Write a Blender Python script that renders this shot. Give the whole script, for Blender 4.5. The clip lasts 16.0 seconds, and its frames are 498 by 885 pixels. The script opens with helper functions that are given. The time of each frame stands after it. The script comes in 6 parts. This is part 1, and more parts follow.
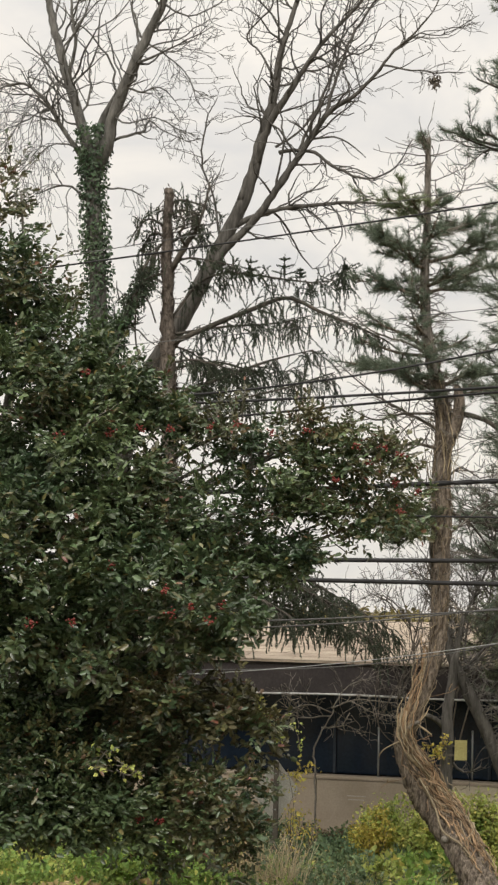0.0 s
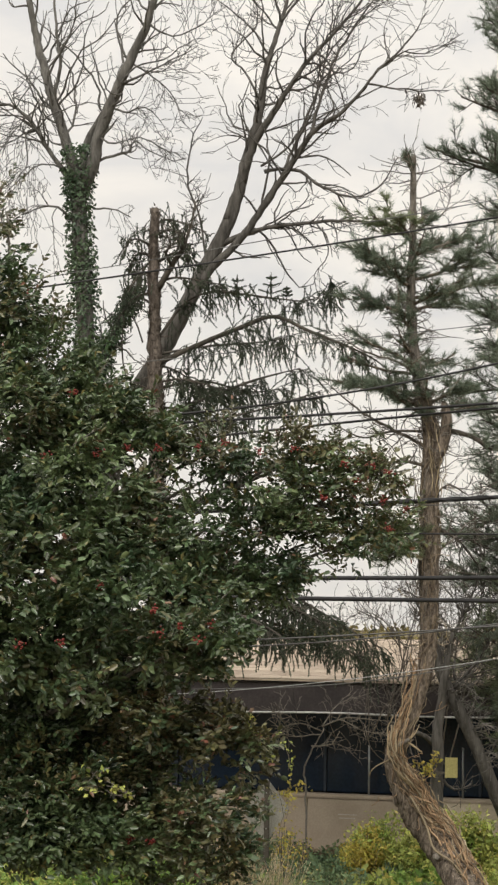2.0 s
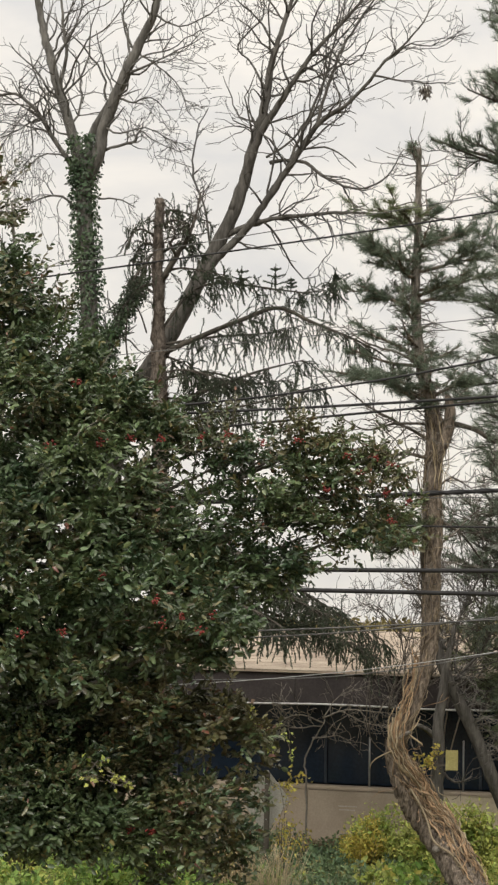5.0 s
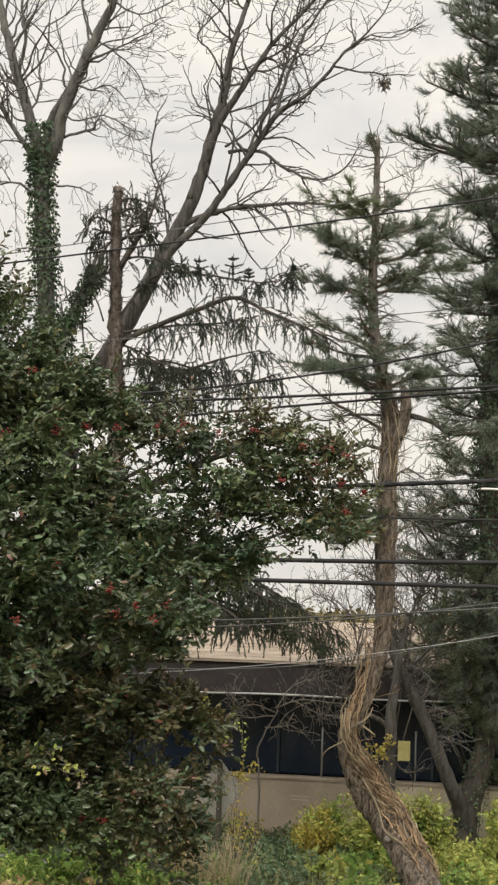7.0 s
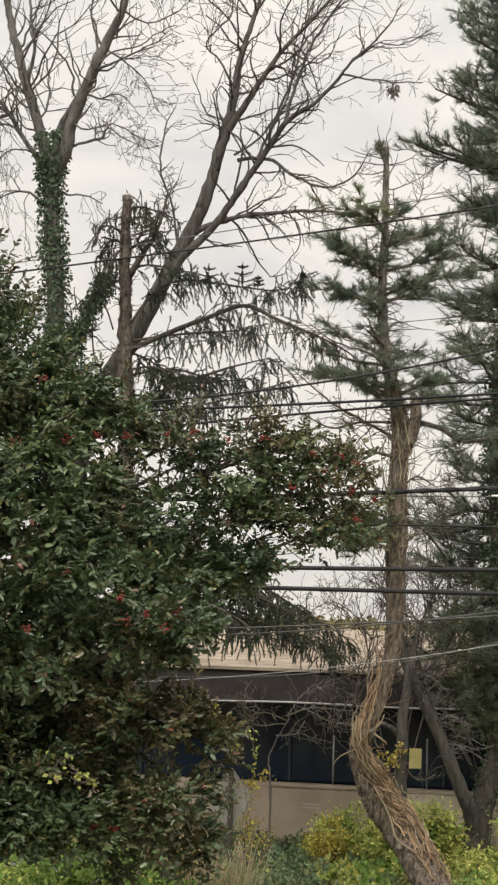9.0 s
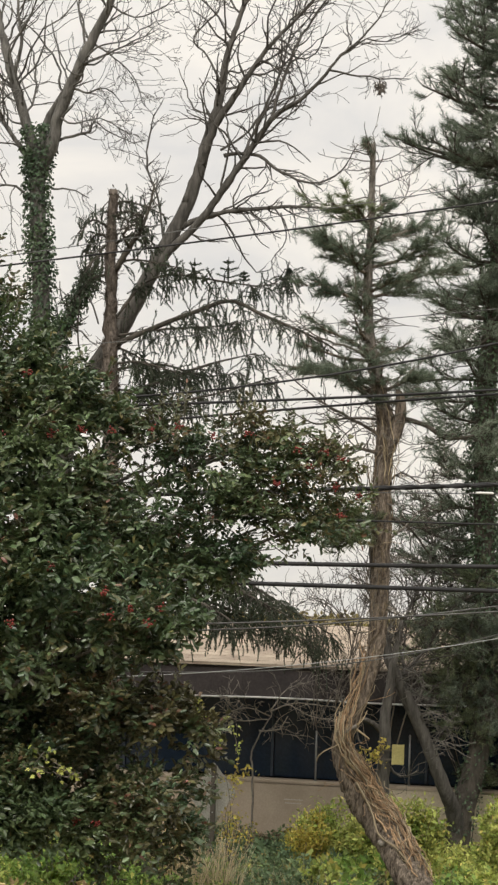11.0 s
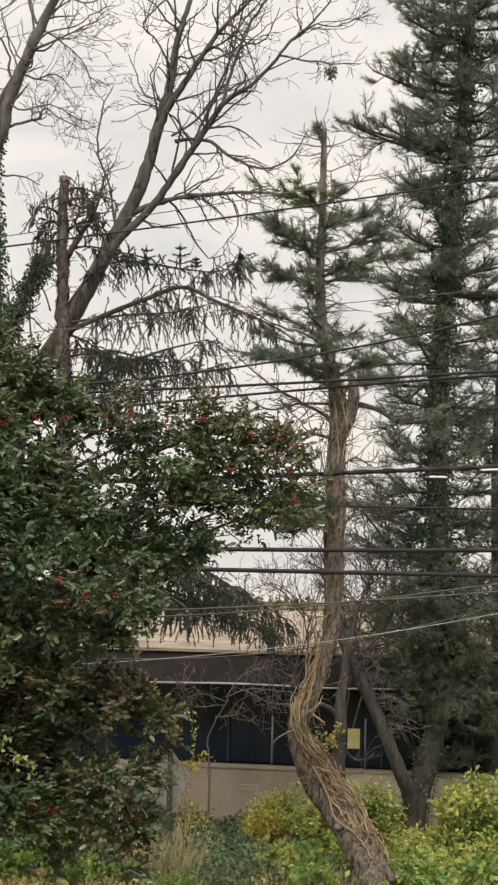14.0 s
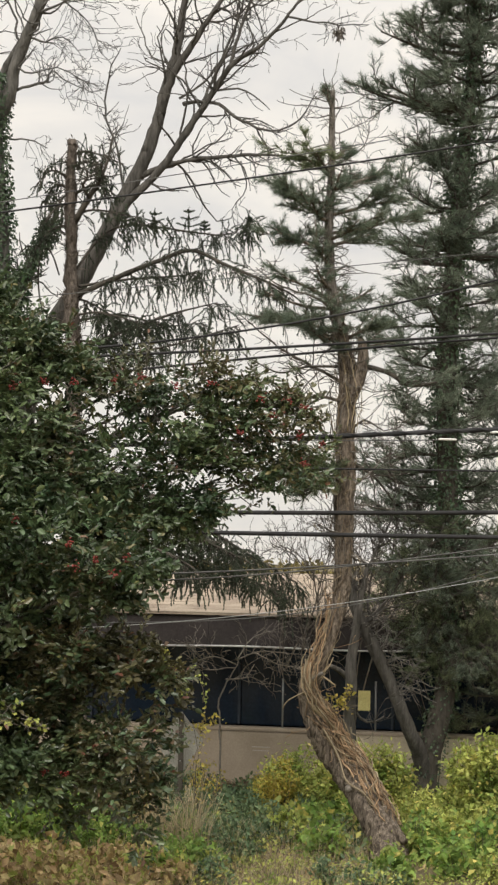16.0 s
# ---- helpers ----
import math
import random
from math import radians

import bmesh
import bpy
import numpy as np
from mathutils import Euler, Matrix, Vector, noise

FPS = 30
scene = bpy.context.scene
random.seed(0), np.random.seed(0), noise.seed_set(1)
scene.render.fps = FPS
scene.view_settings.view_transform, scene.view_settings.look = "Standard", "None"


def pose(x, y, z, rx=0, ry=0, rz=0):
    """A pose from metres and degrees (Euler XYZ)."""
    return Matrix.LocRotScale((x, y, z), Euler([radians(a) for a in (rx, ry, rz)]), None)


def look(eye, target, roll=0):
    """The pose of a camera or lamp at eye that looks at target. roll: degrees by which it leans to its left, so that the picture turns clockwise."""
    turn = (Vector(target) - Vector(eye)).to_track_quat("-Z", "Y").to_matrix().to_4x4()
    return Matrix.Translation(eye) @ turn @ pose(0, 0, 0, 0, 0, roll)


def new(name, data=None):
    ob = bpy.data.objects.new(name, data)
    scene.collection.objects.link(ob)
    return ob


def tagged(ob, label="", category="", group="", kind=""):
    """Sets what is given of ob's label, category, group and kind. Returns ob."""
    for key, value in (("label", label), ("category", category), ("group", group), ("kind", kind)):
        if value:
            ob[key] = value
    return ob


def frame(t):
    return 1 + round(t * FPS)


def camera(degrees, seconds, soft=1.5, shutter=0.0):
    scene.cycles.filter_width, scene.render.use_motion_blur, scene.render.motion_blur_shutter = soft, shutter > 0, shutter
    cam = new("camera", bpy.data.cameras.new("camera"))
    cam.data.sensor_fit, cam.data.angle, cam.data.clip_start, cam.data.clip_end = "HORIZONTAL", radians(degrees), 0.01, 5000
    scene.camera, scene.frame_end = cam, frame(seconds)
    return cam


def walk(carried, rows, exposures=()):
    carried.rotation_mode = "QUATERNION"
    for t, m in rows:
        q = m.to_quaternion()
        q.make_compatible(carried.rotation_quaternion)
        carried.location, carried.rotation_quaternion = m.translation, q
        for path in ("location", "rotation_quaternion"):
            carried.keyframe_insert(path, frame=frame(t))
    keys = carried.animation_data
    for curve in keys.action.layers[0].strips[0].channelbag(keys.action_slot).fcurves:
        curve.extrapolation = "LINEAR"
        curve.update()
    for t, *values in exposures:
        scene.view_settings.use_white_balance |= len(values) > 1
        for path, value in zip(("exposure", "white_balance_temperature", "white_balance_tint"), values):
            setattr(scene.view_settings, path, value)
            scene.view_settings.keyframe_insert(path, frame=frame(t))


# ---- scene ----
# The camera turns on one spot at an upstairs window.
cam = camera(15.0, 16.0, soft=2.45)
EYE = (0.0, 0.0, 4.4)
TURNS = [
    (0.0, 94.764, -1.295, 1.511),
    (0.5, 94.966, -1.196, 1.550),
    (1.0, 95.148, -1.077, 1.469),
    (1.5, 95.272, -0.897, 1.316),
    (2.0, 95.338, -0.800, 1.184),
    (2.5, 95.366, -0.781, 1.194),
    (3.0, 95.409, -0.767, 1.382),
    (3.5, 95.406, -0.799, 1.522),
    (4.0, 95.331, -0.909, 1.553),
    (4.5, 95.210, -1.071, 1.463),
    (5.0, 95.071, -1.262, 1.238),
    (5.5, 94.941, -1.458, 0.863),
    (6.0, 94.823, -1.648, 0.410),
    (6.5, 94.791, -1.715, 0.057),
    (7.0, 94.797, -1.713, -0.144),
    (7.5, 94.830, -1.622, -0.208),
    (8.0, 94.888, -1.565, -0.151),
    (8.5, 94.964, -1.522, 0.021),
    (9.0, 95.025, -1.539, 0.178),
    (9.5, 95.053, -1.637, 0.274),
    (10.0, 95.044, -1.760, 0.258),
    (10.5, 94.995, -1.853, 0.079),
    (11.0, 94.902, -1.860, -0.314),
    (11.5, 94.786, -1.804, -0.831),
    (12.0, 94.701, -1.729, -1.290),
    (12.5, 94.692, -1.607, -1.621),
    (13.0, 94.694, -1.493, -1.787),
    (13.5, 94.651, -1.369, -1.792),
    (14.0, 94.514, -1.258, -1.676),
    (14.5, 94.270, -1.163, -1.553),
    (15.0, 93.954, -1.093, -1.474),
    (15.5, 93.641, -1.041, -1.403),
    (16.0, 93.394, -1.019, -1.371),
]
walk(cam, [(t, pose(*EYE, rx, ry, rz)) for t, rx, ry, rz in TURNS], exposures=[(0.0, 0.0), (16.0, 0.0)])

# ---- sky and light: a bright overcast day ----
world = bpy.data.worlds.new("overcast_sky")
scene.world = world
world.use_nodes = True
wn, wl = world.node_tree.nodes, world.node_tree.links
wn.clear()


def wnode(kind, **inputs):
    n = wn.new(kind)
    for key, value in inputs.items():
        n.inputs[key].default_value = value
    return n


SUN_ELEVATION, SUN_ROTATION = radians(44), radians(200)
w_out = wnode("ShaderNodeOutputWorld")
w_sky = wn.new("ShaderNodeTexSky")
w_sky.sky_type = "NISHITA"
w_sky.sun_disc = False
w_sky.sun_elevation, w_sky.sun_rotation = SUN_ELEVATION, SUN_ROTATION
w_bg_sky = wnode("ShaderNodeBackground", Strength=0.1)
wl.new(w_sky.outputs["Color"], w_bg_sky.inputs["Color"])
w_co = wn.new("ShaderNodeTexCoord")
w_map = wn.new("ShaderNodeMapping")
w_map.inputs["Scale"].default_value = (1.0, 1.0, 2.2)
wl.new(w_co.outputs["Generated"], w_map.inputs["Vector"])
w_n1 = wnode("ShaderNodeTexNoise", Scale=9.0, Detail=5.0, Roughness=0.55, Distortion=0.5)
wl.new(w_map.outputs["Vector"], w_n1.inputs["Vector"])
w_ramp = wn.new("ShaderNodeValToRGB")
w_ramp.color_ramp.elements[0].position, w_ramp.color_ramp.elements[0].color = 0.33, (0.672, 0.65, 0.622, 1)
w_ramp.color_ramp.elements[1].position, w_ramp.color_ramp.elements[1].color = 0.62, (0.85, 0.795, 0.715, 1)
wl.new(w_n1.outputs["Fac"], w_ramp.inputs["Fac"])
w_bg_cloud = wnode("ShaderNodeBackground", Strength=1.0)
wl.new(w_ramp.outputs["Color"], w_bg_cloud.inputs["Color"])
# an overcast sky is about three times as bright overhead as at the horizon
w_sep = wn.new("ShaderNodeSeparateXYZ")
wl.new(w_co.outputs["Generated"], w_sep.inputs[0])
w_rise = wn.new("ShaderNodeMapRange")
for key, value in (("From Min", 0.0), ("From Max", 1.0), ("To Min", 1.10), ("To Max", 2.70)):
    w_rise.inputs[key].default_value = value
w_pow = wn.new("ShaderNodeMath")
w_pow.operation, w_pow.use_clamp, w_pow.inputs[1].default_value = "POWER", True, 2.1
wl.new(w_sep.outputs["Z"], w_pow.inputs[0])
wl.new(w_pow.outputs[0], w_rise.inputs["Value"])
wl.new(w_rise.outputs["Result"], w_bg_cloud.inputs["Strength"])
w_mix = wnode("ShaderNodeMixShader", Fac=0.93)
wl.new(w_bg_sky.outputs[0], w_mix.inputs[1])
wl.new(w_bg_cloud.outputs[0], w_mix.inputs[2])
wl.new(w_mix.outputs[0], w_out.inputs["Surface"])

sun_data = bpy.data.lights.new("sun", "SUN")
sun_data.energy, sun_data.angle, sun_data.color = 2.05, radians(30), (1.0, 0.95, 0.87)
sun = new("sun", sun_data)
sun.matrix_world = look((-8, -19, 31), (0, 12, 0))


# ---- materials ----
def material(name, c1, c2, scale=4.0, fine=45.0, rough=0.8, bump=0.3, depth=0.01, island=0.0, hue=0.0, third=None,
             through_light=0.0, stretch=(1, 1, 1), gloss=0.3, metal=0.0, rag=0.21):
    m = bpy.data.materials.new(name)
    m.use_nodes = True
    nt, ln = m.node_tree.nodes, m.node_tree.links
    nt.clear()
    out, bs, co, mp = (nt.new(k) for k in ("ShaderNodeOutputMaterial", "ShaderNodeBsdfPrincipled", "ShaderNodeTexCoord", "ShaderNodeMapping"))
    mp.inputs["Scale"].default_value = stretch
    ln.new(co.outputs["Object"], mp.inputs["Vector"])
    big, small = nt.new("ShaderNodeTexNoise"), nt.new("ShaderNodeTexNoise")
    for n, s, d in ((big, scale, 4.0), (small, fine, 5.0)):
        n.inputs["Scale"].default_value, n.inputs["Detail"].default_value = s, d
        ln.new(mp.outputs["Vector"], n.inputs["Vector"])
    ramp = nt.new("ShaderNodeValToRGB")
    e = ramp.color_ramp.elements
    e[0].position, e[0].color, e[1].position, e[1].color = 0.33, (*c1, 1), 0.67, (*c2, 1)
    ln.new(big.outputs["Fac"], ramp.inputs["Fac"])
    colour = ramp.outputs["Color"]
    geo = nt.new("ShaderNodeNewGeometry")
    info = nt.new("ShaderNodeObjectInfo")
    chance = nt.new("ShaderNodeMath")
    chance.operation = "ADD"
    ln.new(geo.outputs["Random Per Island"], chance.inputs[0])
    ln.new(info.outputs["Random"], chance.inputs[1])
    wrap = nt.new("ShaderNodeMath")
    wrap.operation = "FRACT"
    ln.new(chance.outputs[0], wrap.inputs[0])
    if third:
        sel = nt.new("ShaderNodeValToRGB")
        sel.color_ramp.elements[0].position, sel.color_ramp.elements[0].color = third[1], (0, 0, 0, 1)
        sel.color_ramp.elements[1].position, sel.color_ramp.elements[1].color = min(1.0, third[1] + 0.06), (1, 1, 1, 1)
        ln.new(wrap.outputs[0], sel.inputs["Fac"])
        mx = nt.new("ShaderNodeMix")
        mx.data_type = "RGBA"
        ln.new(sel.outputs["Color"], mx.inputs[0])
        ln.new(colour, mx.inputs[6])
        mx.inputs[7].default_value = (*third[0], 1)
        colour = mx.outputs[2]
    hsv = nt.new("ShaderNodeHueSaturation")
    ln.new(colour, hsv.inputs["Color"])
    val = nt.new("ShaderNodeMapRange")
    val.inputs["From Min"].default_value, val.inputs["From Max"].default_value = 0.3, 0.7
    val.inputs["To Min"].default_value, val.inputs["To Max"].default_value = 1 - rag, 1 + rag
    ln.new(small.outputs["Fac"], val.inputs["Value"])
    value = val.outputs["Result"]
    if island:
        iv = nt.new("ShaderNodeMapRange")
        iv.inputs["To Min"].default_value, iv.inputs["To Max"].default_value = 1 - island, 1 + island
        ln.new(wrap.outputs[0], iv.inputs["Value"])
        mul = nt.new("ShaderNodeMath")
        mul.operation = "MULTIPLY"
        ln.new(value, mul.inputs[0])
        ln.new(iv.outputs["Result"], mul.inputs[1])
        value = mul.outputs[0]
    if hue:
        hv = nt.new("ShaderNodeMapRange")
        hv.inputs["To Min"].default_value, hv.inputs["To Max"].default_value = 0.5 - hue, 0.5 + hue
        twist = nt.new("ShaderNodeMath")
        twist.operation, twist.inputs[1].default_value = "MULTIPLY", 7.31
        fr = nt.new("ShaderNodeMath")
        fr.operation = "FRACT"
        ln.new(wrap.outputs[0], twist.inputs[0])
        ln.new(twist.outputs[0], fr.inputs[0])
        ln.new(fr.outputs[0], hv.inputs["Value"])
        ln.new(hv.outputs["Result"], hsv.inputs["Hue"])
    ln.new(value, hsv.inputs["Value"])
    ln.new(hsv.outputs["Color"], bs.inputs["Base Color"])
    bs.inputs["Roughness"].default_value, bs.inputs["Metallic"].default_value = rough, metal
    bs.inputs["Specular IOR Level"].default_value = gloss
    if bump:
        b = nt.new("ShaderNodeBump")
        b.inputs["Strength"].default_value, b.inputs["Distance"].default_value = bump, depth
        ln.new(small.outputs["Fac"], b.inputs["Height"])
        ln.new(b.outputs["Normal"], bs.inputs["Normal"])
    surface = bs.outputs[0]
    if through_light:
        tr, ms = nt.new("ShaderNodeBsdfTranslucent"), nt.new("ShaderNodeMixShader")
        ln.new(hsv.outputs["Color"], tr.inputs["Color"])
        ms.inputs[0].default_value = through_light
        ln.new(bs.outputs[0], ms.inputs[1])
        ln.new(tr.outputs[0], ms.inputs[2])
        surface = ms.outputs[0]
    ln.new(surface, out.inputs["Surface"])
    return m


LONG = (1, 1, 0.18)
M_SOIL = material("leaf_litter_soil", (0.10, 0.085, 0.05), (0.20, 0.16, 0.085), 1.2, 30, 0.95, 0.8, 0.04)
M_BARK_GREY = material("grey_bark", (0.080, 0.077, 0.070), (0.172, 0.165, 0.151), 13, 40, 0.9, 0.8, 0.015, stretch=LONG, rag=0.25)
M_BARK_SLATE = material("dark_slate_bark", (0.058, 0.054, 0.048), (0.128, 0.120, 0.108), 13, 40, 0.9, 0.8, 0.015, stretch=LONG, rag=0.25)
M_BARK_ROUGH = material("rough_dark_grey_bark", (0.068, 0.056, 0.047), (0.172, 0.145, 0.122), 16, 50, 0.92, 1.0, 0.02, stretch=(1, 1, 0.35), rag=0.4)
M_TWIG = material("thin_grey_twig", (0.095, 0.082, 0.068), (0.165, 0.145, 0.122), 5, 40, 0.85, 0.0, island=0.2)
M_TWIG_PALE = material("pale_grey_twig", (0.16, 0.145, 0.125), (0.26, 0.235, 0.2), 5, 40, 0.85, 0.0, island=0.2)
M_TWIG_GREY = material("weathered_grey_twig", (0.12, 0.112, 0.102), (0.20, 0.187, 0.168), 5, 40, 0.85, 0.0, island=0.2)
M_BARK_PINE = material("scaly_pine_bark", (0.058, 0.045, 0.035), (0.265, 0.220, 0.174), 22, 60, 0.92, 1.0, 0.03, stretch=(1, 1, 0.22), rag=0.5)
M_DEADWOOD = material("weathered_dead_wood", (0.10, 0.089, 0.077), (0.25, 0.226, 0.198), 20, 60, 0.9, 0.8, 0.02, stretch=(1, 1, 0.2), rag=0.4)
M_BARK_DARK = material("dark_pine_bark", (0.048, 0.043, 0.036), (0.11, 0.097, 0.080), 8, 26, 0.92, 1.0, 0.03, stretch=(1, 1, 0.4))
M_VINE = material("dry_orange_brown_vine", (0.19, 0.122, 0.070), (0.42, 0.288, 0.172), 5, 60, 0.8, 0.3, island=0.35)
M_VINE_DARK = material("brown_vine", (0.12, 0.092, 0.063), (0.22, 0.175, 0.122), 5, 60, 0.8, 0.3, island=0.35)
M_VINE_PALE = material("pale_dry_vine", (0.24, 0.19, 0.12), (0.40, 0.33, 0.22), 5, 60, 0.8, 0.3, island=0.35)
M_HOLLY = material("glossy_holly_leaf", (0.046, 0.080, 0.039), (0.128, 0.174, 0.076), 1.3, 60, 0.31, 0.0, island=0.5, hue=0.02,
                   third=((0.15, 0.13, 0.045), 0.95), gloss=0.65, through_light=0.2)
M_HOLLY_LOW = material("bronzed_holly_leaf", (0.066, 0.070, 0.034), (0.165, 0.152, 0.068), 1.6, 60, 0.32, 0.0, island=0.45, hue=0.025,
                       third=((0.15, 0.062, 0.04), 0.94), gloss=0.6, through_light=0.2)
M_BERRY = material("red_berry", (0.13, 0.022, 0.018), (0.22, 0.038, 0.03), 8, 60, 0.4, 0.0, island=0.25, gloss=0.3)
M_HOLLY_WOOD = material("holly_bark", (0.12, 0.11, 0.095), (0.2, 0.185, 0.16), 6, 50, 0.85, 0.5, 0.01)
M_NEEDLE = material("pine_needles", (0.13, 0.166, 0.092), (0.25, 0.286, 0.165), 1.6, 60, 0.55, 0.0, island=0.4, hue=0.015, through_light=0.55)
M_NEEDLE_DARK = material("dark_pine_needles", (0.132, 0.172, 0.126), (0.25, 0.298, 0.222), 1.0, 60, 0.55, 0.0, island=0.4, hue=0.012, through_light=0.55)
M_SPRUCE = material("spruce_needles", (0.040, 0.055, 0.035), (0.076, 0.096, 0.058), 1.5, 60, 0.6, 0.0, island=0.35, hue=0.02, through_light=0.1)
M_IVY = material("ivy_leaf", (0.036, 0.070, 0.036), (0.09, 0.135, 0.068), 2, 60, 0.45, 0.0, island=0.4, hue=0.015, gloss=0.5, through_light=0.1)
M_WEED = material("bright_green_weed_leaf", (0.15, 0.255, 0.058), (0.34, 0.44, 0.115), 2.4, 60, 0.55, 0.0, island=0.5, hue=0.02,
                  third=((0.42, 0.38, 0.10), 0.94), through_light=0.4)
M_WEED_MIX = material("yellowing_weed_leaf", (0.21, 0.29, 0.065), (0.54, 0.55, 0.16), 1.7, 60, 0.6, 0.0, island=0.45, hue=0.02,
                      third=((0.52, 0.46, 0.13), 0.93), through_light=0.3)
M_YELLOW = material("yellow_autumn_leaf", (0.36, 0.31, 0.06), (0.52, 0.44, 0.10), 2, 60, 0.6, 0.0, island=0.3, hue=0.02, through_light=0.3)
M_ORANGE = material("orange_brown_leaf", (0.26, 0.175, 0.075), (0.66, 0.52, 0.27), 3, 60, 0.7, 0.0, island=0.4, hue=0.02,
                    third=((0.27, 0.31, 0.08), 0.74), through_light=0.2)
M_COVER = material("blue_green_ground_cover", (0.08, 0.135, 0.068), (0.18, 0.245, 0.118), 1.5, 60, 0.5, 0.0, island=0.45, hue=0.02,
                   third=((0.22, 0.19, 0.07), 0.9), through_light=0.2)
M_LITTER = material("brown_leaf_litter", (0.13, 0.095, 0.062), (0.27, 0.205, 0.14), 3, 60, 0.9, 0.0, island=0.4, hue=0.02)
M_STRAW = material("dry_straw", (0.42, 0.33, 0.20), (0.64, 0.54, 0.37), 3, 60, 0.8, 0.0, island=0.3, through_light=0.15)
M_OLIVE = material("olive_autumn_leaf", (0.15, 0.13, 0.045), (0.26, 0.21, 0.07), 0.8, 40, 0.7, 0.0, island=0.4, through_light=0.2)
M_CONCRETE = material("weathered_concrete", (0.33, 0.272, 0.208), (0.43, 0.36, 0.28), 1.3, 35, 0.9, 0.3, 0.006, island=0.06, rag=0.09)
M_PALE_WALL = material("pale_cream_concrete", (0.50, 0.43, 0.32), (0.66, 0.58, 0.45), 1.0, 30, 0.85, 0.3, 0.008, island=0.05, rag=0.12)
M_ROOF = material("tan_roof_shingle", (0.31, 0.25, 0.195), (0.46, 0.385, 0.30), 1.5, 40, 0.95, 0.5, 0.008, island=0.06)
M_FASCIA = material("dark_brown_fascia", (0.034, 0.029, 0.029), (0.062, 0.052, 0.051), 1.5, 25, 0.7, 0.2, 0.004)
# near-black colour that stands in for the shade inside the building
M_DARK = material("painted_interior_shade", (0.012, 0.012, 0.014), (0.02, 0.02, 0.022), 2, 20, 0.9, 0.0)
M_MULLION = material("grey_blue_metal", (0.030, 0.038, 0.05), (0.05, 0.06, 0.075), 4, 40, 0.5, 0.1, 0.002, metal=0.4)
M_POST = material("galvanised_steel", (0.32, 0.33, 0.33), (0.45, 0.46, 0.45), 5, 60, 0.5, 0.1, 0.002, metal=0.6)
M_GUTTER = material("pale_gutter_paint", (0.55, 0.55, 0.54), (0.70, 0.70, 0.68), 3, 40, 0.5, 0.1, 0.002)
M_SIGN_BACK = material("dull_sign_aluminium", (0.33, 0.32, 0.285), (0.43, 0.415, 0.37), 3, 40, 0.65, 0.15, 0.003, metal=0.1)
M_SIGN_POST = material("rusty_green_post", (0.07, 0.062, 0.05), (0.12, 0.105, 0.085), 6, 60, 0.7, 0.3, 0.004, metal=0.3)
M_SIGN_YELLOW = material("faded_yellow_sign_paint", (0.28, 0.25, 0.096), (0.37, 0.33, 0.136), 4, 40, 0.5, 0.1, 0.002)
M_CABLE = material("black_cable_jacket", (0.018, 0.018, 0.019), (0.035, 0.035, 0.036), 3, 40, 0.55, 0.1, 0.002, gloss=0.2)
M_CABLE_GREY = material("weathered_grey_wire", (0.08, 0.08, 0.08), (0.15, 0.15, 0.145), 3, 40, 0.5, 0.1, 0.002, metal=0.3)
M_TAG = material("white_plastic_tag", (0.70, 0.70, 0.68), (0.82, 0.82, 0.80), 6, 60, 0.5, 0.0)
M_SPRAY = material("pale_spray_paint", (0.42, 0.37, 0.31), (0.52, 0.46, 0.40), 10, 60, 0.8, 0.0)
M_GLASS = material("dark_tinted_glass", (0.010, 0.018, 0.032), (0.016, 0.027, 0.045), 1, 20, 0.12, 0.0, gloss=0.35)


